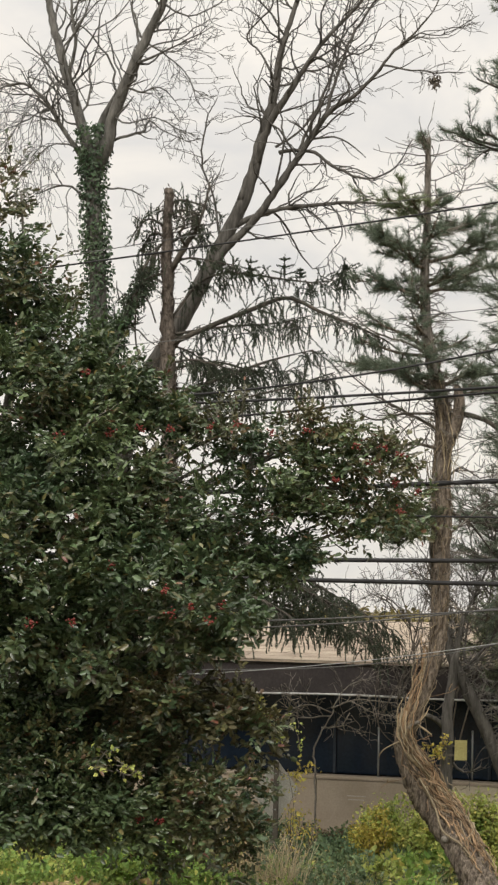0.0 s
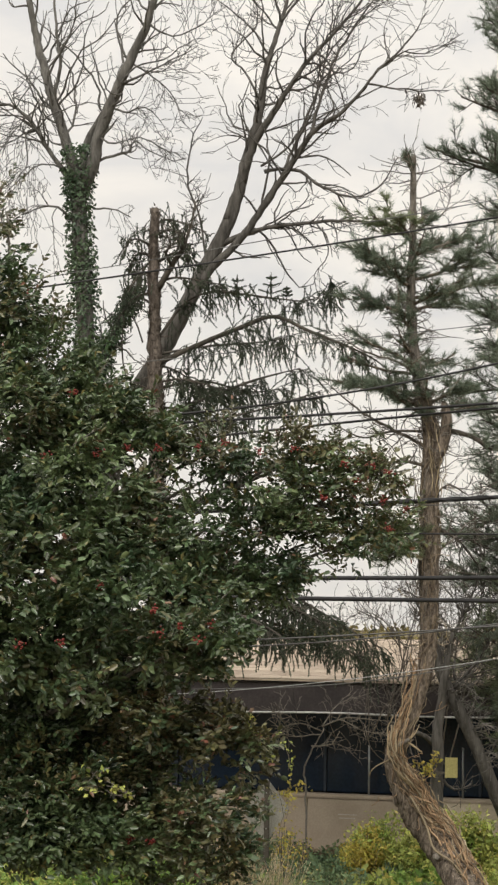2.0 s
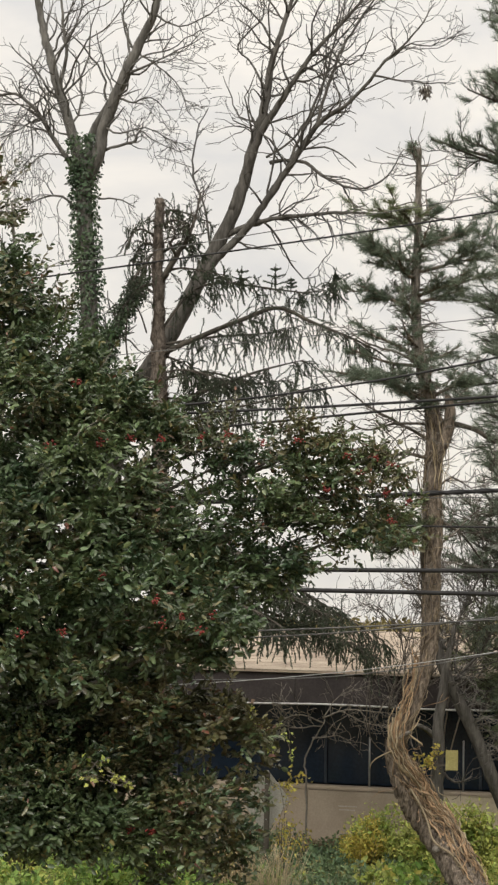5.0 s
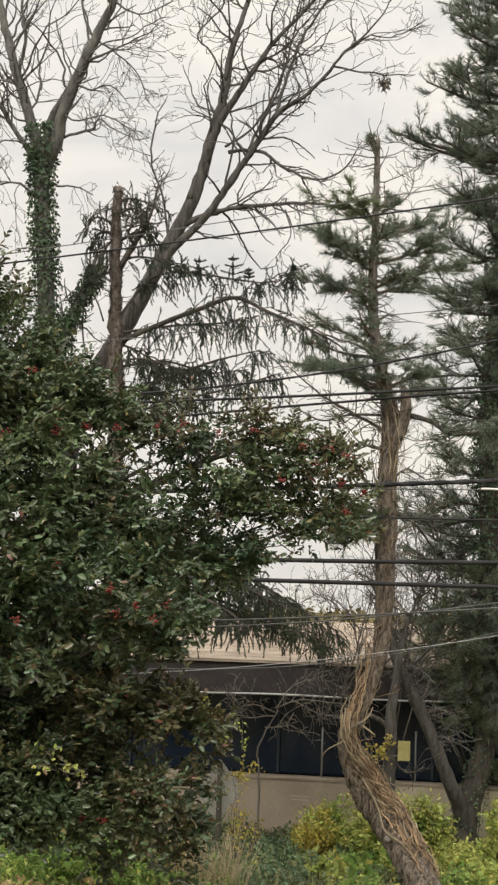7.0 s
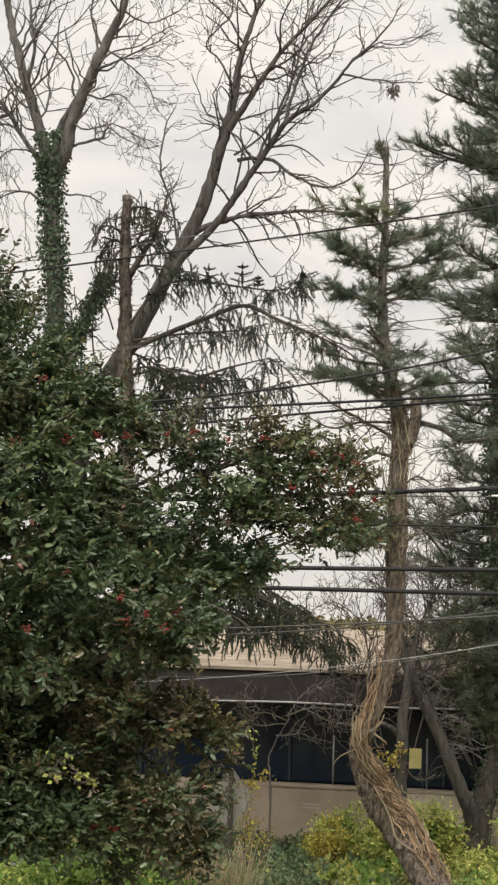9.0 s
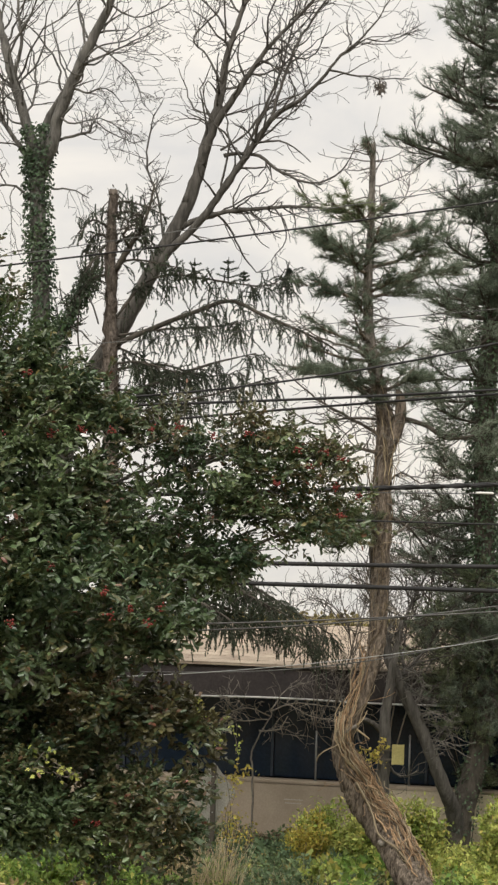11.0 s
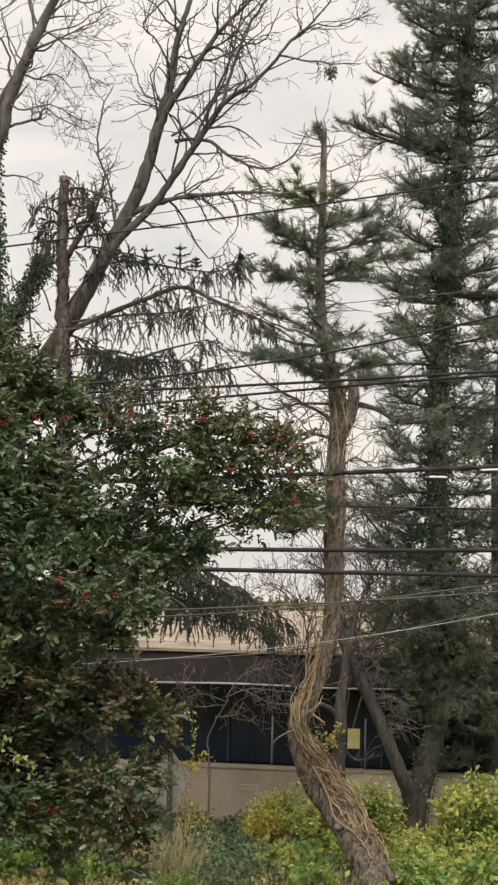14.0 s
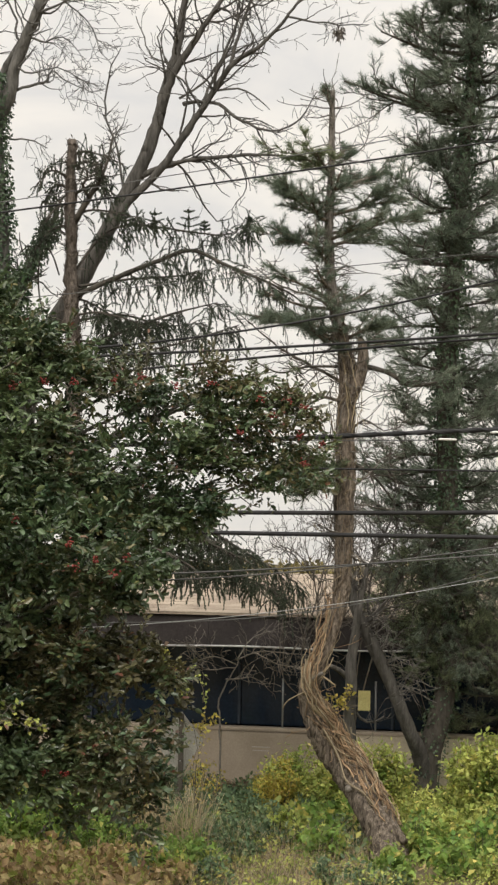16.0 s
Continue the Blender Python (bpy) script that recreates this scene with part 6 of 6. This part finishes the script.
            keep = np.array([noise.noise(Vector(p * 1.9)) + 0.5 * noise.noise(Vector(p * 5.3 + np.array([2.0, 9.0, 5.0]))) > gap for p in cc])
            cc, cd = cc[keep], cd[keep]
            nc = len(cc)
            if not nc:
                continue
            cs = rs.uniform(0.05, 0.20, nc) * min(1.0, 0.5 + rx)
            tan = np.array([noise.noise(Vector(p * 1.3 + np.array([7.0, 3.0, 1.0]))) for p in cc]) * 0.9 + tan_share + bias
            cn = np.maximum(3, (360 * cs ** 1.8).astype(int))
            own = np.repeat(np.arange(nc), cn)
            ns = len(own)
            e = rs.randn(ns, 3)
            e /= np.linalg.norm(e, axis=1)[:, None]
            base = cc[own] + e * (cs[own] * rs.uniform(0.1, 1.0, ns))[:, None] * np.array([1.2, 1.0, 0.7])
            axis = cd[own] * np.array([0.8, 0.7, 0.4]) + e * 0.6 + np.array([0.06, -0.25, 0.12]) + rs.randn(ns, 3) * 0.25
            axis /= np.linalg.norm(axis, axis=1)[:, None]
            twig_leaves(green, bronze, base, axis, cd[own] * 0.6 + e * 0.5, rs.uniform(0.14, 0.32, ns), tan[own], rs, 9, size, singles, (cd[own][:, 1] < -0.4) & (rs.rand(ns) < stray * 0.1))
            # single leafy shoots that stand out of the crown's edge
            for _ in range(int(stray * (5 + 9 * rx * rz))):
                o = unit(rs.randn(3) * np.array([1.0, 0.5, 0.7]) + np.array([0, -0.1, 0.6]))
                if noise.noise(Vector((c + o * rx) * 1.9)) < -0.2:
                    continue
                p0 = c + o * np.array([rx, ry, rz]) * 0.85
                d = unit(o + np.array([0, 0, 0.35]) + rs.randn(3) * 0.3)
                Ls = rs.uniform(0.2, 0.5)
                q = [p0]
                for _ in range(5):
                    d = unit(d + rs.randn(3) * 0.14)
                    q.append(q[-1] + d * Ls / 5)
                q = np.array(q)
                shoots.tube(q, np.linspace(0.007, 0.003, 6), 4)
                for j in range(5):
                    if rs.rand() < 0.15:
                        continue
                    share = np.array([0.65 if c[2] > 4.8 else tan_share])
                    twig_leaves(green, bronze, q[j:j + 1], (q[j + 1:j + 2] - q[j:j + 1]) / (Ls / 5), o[None], np.array([Ls / 5]), share, rs, rs.randint(3, 6), size * 0.9, singles, np.array([False]))
        crown = part(name, green, M_HOLLY, t, label)
        if bronze.v:
            part("bronzed_leaves", bronze, M_HOLLY_LOW, crown, "bronzed olive and reddish leaves")
        return crown

    grow("upper_crown", "dark green upper leaves", top, 1.4, -0.46, 0.8, -0.05, 0.088, 1.0)
    crown = grow("crown", "dense dark green leaves", middle, 1.3, -0.40, 0.9, 0.10, 0.090, 0.8)
    grow("long_limb_leaves", "dark leaves on a long limb through which the sky shows", arm, 0.98, -0.42, 0.42, 0.04, 0.082, 1.1)
    grow("limb_underside", "dark leaves hanging below the long limb", limb_underside, 1.6, -0.75, 0.55, 0.0, 0.082, 0.4)
    tagged(grow("tip_growth", "loose reddish leafy growth at the limb end", arm_tips, 1.0, -0.48, 0.35, 0.0, 0.080, 1.8), kind="stuff")
    grow("front_spray", "fresh green foremost leaves with berries", front_spray, 1.1, -0.34, 0.7, -0.05, 0.10, 0.6)
    grow("inner_growth", "leaves in the shade of the upper limbs", under, 1.5, -0.46, 0.8, -0.2, 0.090, 0.15, False)
    grow("low_crown", "bronzed olive lower leaves", low, 1.5, -0.52, 0.7, -0.10, 0.090, 0.35, False)
    tagged(part("outer_growth", shoots, M_HOLLY_WOOD, t, "thin grey outer shoots"), kind="stuff")
    kinds = [berry_mesh(r) for r in (0.011, 0.0125, 0.014)]
    berries = [np.array(p) for p in (
        (-1.95, 19.75, 4.74), (-1.4, 19.55, 4.49), (-1.11, 19.47, 4.32), (-0.79, 19.63, 4.34), (-1.33, 19.56, 4.26), (-2.32, 19.45, 4.15), (-2.75, 19.47, 4.11),
        (-2.16, 20.8, 6.2), (-2.65, 20.47, 6.15), (-2.43, 21.01, 6.9), (-2.08, 20.79, 5.61), (-1.84, 21.24, 6.3), (-1.07, 21.8, 6.38),
        (-0.76, 21.71, 6.42), (-0.36, 21.82, 6.35), (0.06, 21.8, 6.36), (0.62, 21.81, 6.2), (0.95, 22.04, 6.2), (0.39, 21.63, 5.8), (1.09, 21.97, 5.8),
        (1.36, 22.04, 5.72), (1.14, 21.79, 5.46), (-1.65, 20.52, 2.04), (-1.44, 20.65, 2.01), (-3.05, 21.49, 8.11), (-1.49, 21.3, 6.32), (1.15, 21.95, 6.13), (0.76, 21.9, 6.03), (-0.92, 19.52, 4.18),
    )]
    for p in berries:
        for off in rs.randn(14, 3) * np.array([0.029, 0.022, 0.025]):
            ob = new("berry", kinds[rs.randint(3)])
            ob.parent = t
            ob.matrix_local = Matrix.LocRotScale(Vector(p + off) - foot(t), Euler((rs.rand() * 6.28, rs.rand(), rs.rand())), None)
    one = Geo()
    one.broad_leaves(np.zeros((1, 3)), np.array([(0, 0, 1.0)]), np.array([(0, -1.0, 0)]), [0.09], [0.045])
    data = one.mesh("leaf", M_HOLLY)
    for p, w, u, ln in singles:
        ob = new("leaf", data)
        ob.parent = crown
        zax = unit(w)
        xax = unit(np.cross(u, zax))
        yax = np.cross(zax, xax)
        m = Matrix([(xax[i], yax[i], zax[i]) for i in range(3)]).to_4x4()
        m.translation = Vector(p) - foot(t) + Vector((0, -0.03, 0.0))
        ob.matrix_local = m


holly()


# ---- undergrowth ----
def shrub(name, label, at, h, r, n, mat, size, seed, stems=26, stem_mat=None, category="shrub", kind="", flat=0.8, narrow=0.5):
    """Stems fanning from the ground, with leaves along them."""
    rs = np.random.RandomState(seed)
    n = int(n * 1.45)
    t = thing(name, (at[0], at[1], 0), label, category, kind=kind)
    g, lg = Geo(), Geo()
    paths = []
    for _ in range(stems):
        a, rr = rs.rand() * 6.28, r * math.sqrt(rs.rand())
        foot_ = np.array([at[0] + math.cos(a) * rr * 0.45, at[1] + math.sin(a) * rr * 0.45, -0.02])
        topz = h * rs.uniform(0.5, 1.05) * (1 - 0.35 * (rr / r) ** 2)
        tip = np.array([at[0] + math.cos(a) * rr * 1.1, at[1] + math.sin(a) * rr * 1.1, topz])
        m = (foot_ + tip) / 2 + np.array([rs.randn() * 0.05, rs.randn() * 0.05, topz * 0.12])
        q, rad = spline([(foot_, 0.008), (m, 0.006), (tip, 0.003)], 0.06)
        g.tube(q, rad, 3)
        paths.append(q)
    i = rs.randint(0, stems, n)
    f = 0.12 + 0.88 * rs.rand(n) ** 0.7
    pos = np.array([paths[k][min(len(paths[k]) - 1, int(ff * len(paths[k])))] for k, ff in zip(i, f)])
    pos = pos + rs.randn(n, 3) * np.array([0.07, 0.07, 0.05])
    pos[:, 2] = np.maximum(pos[:, 2], 0.02)
    way = rs.randn(n, 3) + np.array([0, -0.2, 0.1])
    up = rs.randn(n, 3) * 0.5 + np.array([0, -0.35, flat])
    ln = size * rs.uniform(0.5, 1.4, n)
    lg.leaves(pos, way, up, ln, ln * narrow * rs.uniform(0.8, 1.2, n))
    tagged(part("stem", g, stem_mat or M_TWIG, t), kind="stuff")
    tagged(part("foliage", lg, mat, t), kind="stuff")
    return t


def patch(name, label, x0, x1, y0, y1, h, n, mat, size, seed, narrow=0.5, upright=0.2, gap=-0.35):
    """Low plants over a stretch of ground."""
    rs = np.random.RandomState(seed)
    x, y = rs.uniform(x0, x1, n), rs.uniform(y0, y1, n)
    top = np.array([h * (0.5 + 1.1 * (noise.noise(Vector((a * 1.5, b * 1.5, seed))) + 0.15)) for a, b in zip(x, y)])
    ok = np.array([noise.noise(Vector((a * 2.1, b * 2.1, seed + 9))) > gap for a, b in zip(x, y)]) & (top > 0.03)
    x, y, top = x[ok], y[ok], top[ok]
    n = len(x)
    z = top * rs.rand(n) ** 0.6 + 0.01
    g = Geo()
    ln = size * rs.uniform(0.6, 1.4, n)
    g.leaves(np.stack([x, y, z], 1), rs.randn(n, 3) + np.array([0, -0.1, upright]), rs.randn(n, 3) * 0.5 + np.array([0, -0.4, 0.8]), ln, ln * narrow)
    k = n // 5
    g.needles(np.stack([x[:k], y[:k], np.zeros(k)], 1), np.stack([rs.randn(k) * 0.15, rs.randn(k) * 0.15, np.ones(k)], 1), z[:k] + 0.05, 0.004)
    tagged(new(name, g.mesh(name, mat)), label, "plants", kind="stuff")


def blades(name, label, cx, cy, rx, ry, h, n, mat, seed, lean=0.16, width=0.004, bend=True):
    """Upright dry stalks and grass."""
    rs = np.random.RandomState(seed)
    g = Geo()
    for _ in range(n):
        p = np.array([cx + rs.uniform(-rx, rx), cy + rs.uniform(-ry, ry), -0.01])
        L = h * rs.uniform(0.4, 1.1)
        d = unit(np.array([rs.randn() * lean, rs.randn() * lean, 1.0]))
        q = [p]
        c = rs.randn(3) * 0.05
        for k in range(5):
            d = unit(d + c * np.array([1, 1, 0.2]))
            q.append(q[-1] + d * L / 5)
        g.tube(q, np.linspace(width, width * 0.35, 6), 3)
    tagged(new(name, g.mesh(name, mat)), label, "dry grass", kind="stuff")


patch("weeds", "bright green leafy weeds under the holly", -5.8, -1.6, 28.6, 33.8, 0.5, 15000, M_WEED, 0.075, 101)
patch("weeds", "yellow-green weeds along the wall", 2.2, 6.0, 29.4, 34.4, 0.55, 16000, M_WEED_MIX, 0.08, 102)
patch("ground_cover", "low blue-green leafy ground cover", -0.7, 2.8, 28.4, 34.5, 0.36, 16000, M_COVER, 0.08, 103)
patch("ground_cover", "mixed green weeds on the open ground", -6.0, 6.0, 23.5, 29.0, 0.22, 15000, M_WEED_MIX, 0.06, 104, gap=-0.1)
patch("fallen_leaves", "orange-brown dry leaves and creepers", -4.8, -0.6, 23.8, 27.3, 0.40, 7500, M_ORANGE, 0.125, 105, narrow=0.62, gap=-0.12)
patch("fallen_leaves", "scattered brown fallen leaves", -6.0, 6.0, 23.5, 34.6, 0.05, 9000, M_ORANGE, 0.07, 106, gap=-0.6)
patch("leaf_litter", "brown dry litter along the foot of the wall", -0.7, 1.7, 34.15, 34.75, 0.34, 3600, M_LITTER, 0.085, 107, narrow=0.35, gap=-0.5)
# made-up strip of dark leaves, standing in for the shadow line at the wall's base
patch("ivy_carpet", "dark leaves added in place of the shadow line before the wall", -0.2, 1.9, 33.0, 33.7, 0.30, 2600, M_IVY, 0.085, 108, narrow=0.8, gap=-0.5)
for k in range(16):
    rs_ = np.random.RandomState(700 + k)
    tagged(shrub("broad_leaved_weed", "broad-leaved green weed with a few pale leaves", (rs_.uniform(1.2, 5.4), rs_.uniform(26.6, 29.6)), rs_.uniform(0.35, 0.75), rs_.uniform(0.2, 0.4), 150, M_WEED if rs_.rand() < 0.3 else M_COVER if rs_.rand() < 0.6 else M_WEED_MIX, rs_.uniform(0.09, 0.125), 700 + k, 10, category="weed", narrow=0.66), group="weeds on the open ground")
blades("dry_stalks", "pale dry stalks of dead grass", -0.36, 28.0, 0.48, 0.6, 1.1, 300, M_STRAW, 111, lean=0.2, width=0.0052)
blades("dry_grass", "dry tan grass on the open ground", -1.3, 26.0, 3.8, 1.8, 0.42, 2200, M_STRAW, 112, lean=0.35, width=0.003)
blades("dry_grass", "thin dry grass stems among weeds", 1.6, 28.2, 1.5, 1.2, 0.55, 420, M_STRAW, 113, lean=0.3, width=0.003)
shrub("yellow_shrub", "yellow-green autumn shrub before the concrete wall", (1.62, 32.6), 1.10, 0.62, 4200, M_WEED_MIX, 0.075, 121, 40)
shrub("yellow_shrub", "bright yellow low leaves before the wall", (1.36, 32.2), 1.0, 0.42, 1500, M_YELLOW, 0.07, 122, 24)
shrub("green_shrub", "leafy green shrub beside the crooked pine", (2.55, 31.4), 1.42, 0.55, 3600, M_WEED_MIX, 0.085, 123, 34)
shrub("green_shrub", "leafy green shrub beside the forked pine", (2.98, 31.7), 1.42, 0.55, 3600, M_WEED_MIX, 0.085, 124, 34)
shrub("green_shrub", "large yellow-green shrub by the pine's foot", (4.70, 30.8), 1.62, 0.72, 5600, M_WEED_MIX, 0.09, 125, 46)
shrub("green_shrub", "leafy green shrub near the wall", (5.6, 31.2), 1.62, 0.8, 5000, M_WEED, 0.09, 126, 40)
shrub("green_shrub", "low broad-leaved shrub before the crooked pine", (1.85, 29.9), 0.6, 0.55, 1500, M_WEED, 0.11, 127, 26, narrow=0.7)
shrub("green_shrub", "low broad-leaved shrub by the crooked pine's foot", (3.75, 28.8), 0.6, 0.5, 1300, M_WEED_MIX, 0.10, 128, 24, narrow=0.7)
shrub("feathery_shrub", "soft feathery green shrub below the holly", (-1.72, 29.6), 0.85, 0.42, 3200, M_WEED, 0.055, 129, 50, narrow=0.16)
shrub("orange_shrub", "small shrub with orange autumn leaves", (-1.0, 30.4), 1.15, 0.28, 520, M_ORANGE, 0.07, 130, 16)
shrub("yellow_vine", "thin vine with yellow leaves climbing by the sign", (-0.06, 31.8), 1.7, 0.16, 95, M_YELLOW, 0.07, 131, 7)
shrub("yellow_vine", "straggling yellow-leaved vine before the wall", (0.02, 33.2), 0.9, 0.45, 240, M_YELLOW, 0.065, 132, 18)
shrub("green_shrub", "straggling green shrub below the road sign", (-0.35, 33.5), 0.75, 0.7, 1500, M_COVER, 0.07, 133, 30)


def weed_clump(seed):
    rs = np.random.RandomState(seed)
    for k in range(64):
        x, y = rs.uniform(-4.6, 5.6), rs.uniform(25.2, 31.5)
        if abs(x - 2.7) < 0.9 and y < 29.6 and y > 26.2:
            continue
        if y < 26.9 and x < -0.5:
            mat, word, size, nar, h = M_ORANGE, "low clump of orange-brown dying leaves", 0.105, 0.6, rs.uniform(0.2, 0.42)
        elif x < 0.3 and rs.rand() < 0.7:
            mat, word, size, nar, h = M_WEED, "bright green leafy weed clump", 0.10, 0.55, rs.uniform(0.35, 0.7)
        elif x < 2.6 and rs.rand() < 0.6:
            mat, word, size, nar, h = M_COVER, "dark blue-green leafy weed clump", 0.11, 0.5, rs.uniform(0.25, 0.5)
        elif rs.rand() < 0.5:
            mat, word, size, nar, h = M_WEED, "green leafy weed clump", 0.11, 0.6, rs.uniform(0.35, 0.65)
        else:
            mat, word, size, nar, h = M_WEED_MIX, "yellowing leafy weed clump", 0.10, 0.6, rs.uniform(0.3, 0.6)
        ob = shrub("weed_clump", word, (x, y), h, rs.uniform(0.22, 0.45), int(rs.uniform(180, 420) * (1.7 if mat is M_ORANGE else 1.0)), mat, size * rs.uniform(0.75, 1.15), seed + k, 12, category="weed", narrow=nar)
        tagged(ob, group="weeds on the open ground")


weed_clump(300)
for k in range(15):
    rs_ = np.random.RandomState(500 + k)
    green = rs_.rand() < 0.75
    tagged(shrub("weed_clump", "lush green leafy weed under the holly" if green else "yellow-green leafy weed under the holly", (-5.2 + 0.25 * k + rs_.uniform(-0.1, 0.1), rs_.uniform(28.6, 31.5)),
                 rs_.uniform(0.45, 0.95), rs_.uniform(0.25, 0.45), 420, M_WEED if green else M_WEED_MIX, rs_.uniform(0.09, 0.13), 500 + k, 16, category="weed", narrow=0.6), group="weeds under the holly")


def leafy_spray(name, label, centre, spread, n, mat, seed):
    """A loose spray of leaves on thin twigs, clinging to a trunk."""
    rs = np.random.RandomState(seed)
    t = thing(name, centre, label, "vine")
    g, lg, ends = Geo(), Geo(), []
    c = np.array(centre)
    for _ in range(8):
        sprout(g, c + rs.randn(3) * 0.05, unit(rs.randn(3) * np.array([1, 0.6, 0.8])), spread * rs.uniform(0.6, 1.2), 0.006, 1, rs, up=0.0, wobble=0.3, ends=ends)
    pts = np.concatenate([e[0] for e in ends])
    pos = pts[rs.randint(0, len(pts), n)] + rs.randn(n, 3) * 0.025
    ln = rs.uniform(0.05, 0.09, n)
    lg.leaves(pos, rs.randn(n, 3), rs.randn(n, 3) * 0.6 + np.array([0, -0.8, 0.4]), ln, ln * 0.6)
    part("stems", g, M_TWIG, t)
    part("leaves", lg, mat, t)


leafy_spray("yellow_vine", "yellow-leaved vine clinging to a small trunk", (2.348, 31.60, 1.955), 0.32, 130, M_YELLOW, 141)
leafy_spray("yellow_vine", "yellow-leaved vine end beside the road sign", (0.015, 31.70, 1.535), 0.22, 80, M_YELLOW, 142)
leafy_spray("pale_vine", "pale green creeper leaves inside the holly", (-1.862, 19.95, 2.699), 0.15, 46, M_WEED_MIX, 143)


def hanging_creeper(marks, n, seed):
    """A thin creeper hanging from the holly's edge, with small pale leaves."""
    rs = np.random.RandomState(seed)
    pts, _ = spline([(m, 0.004) for m in marks], 0.03)
    pts = pts + np.cumsum(rs.randn(*pts.shape) * 0.006, axis=0)
    t = thing("pale_creeper", tuple(pts[-1]), "thin creeper with small pale leaves hanging from the holly", "vine")
    g, lg = Geo(), Geo()
    g.tube(pts, np.full(len(pts), 0.004), 4)
    pos = pts[rs.randint(0, len(pts), n)] + rs.randn(n, 3) * 0.03
    ln = rs.uniform(0.03, 0.055, n)
    lg.leaves(pos, rs.randn(n, 3), rs.randn(n, 3) * 0.6 + np.array([0, -0.8, 0.4]), ln, ln * 0.65)
    part("stem", g, M_TWIG, t)
    part("leaves", lg, M_WEED_MIX, t)


hanging_creeper([(-0.410, 21.00, 3.413), (-0.378, 20.95, 3.244), (-0.285, 20.95, 3.031), (-0.167, 21.00, 2.816)], 46, 161)
hanging_creeper([(-0.135, 21.10, 3.168), (-0.005, 21.10, 2.999), (0.034, 21.10, 2.753)], 26, 162)


# ---- distant hedge ----
def far_hedge():
    rs = np.random.RandomState(151)
    g = Geo()
    n = 22000
    x = rs.uniform(-22, 22, n)
    hgt = np.array([4.22 + 0.6 * noise.noise(Vector((a * 0.35, 3, 0))) + 0.25 * noise.noise(Vector((a * 1.4, 7, 0))) for a in x])
    y = 56 + rs.randn(n) * 0.8
    z = hgt * rs.rand(n) ** 0.5
    ln = rs.uniform(0.12, 0.24, n)
    g.leaves(np.stack([x, y, z], 1), rs.randn(n, 3), rs.randn(n, 3) + np.array([0, -0.4, 0.6]), ln, ln * 0.6)
    tagged(new("far_hedge", g.mesh("far_hedge", M_OLIVE)), "olive autumn hedge beyond the roof", "hedge", kind="stuff")


far_hedge()
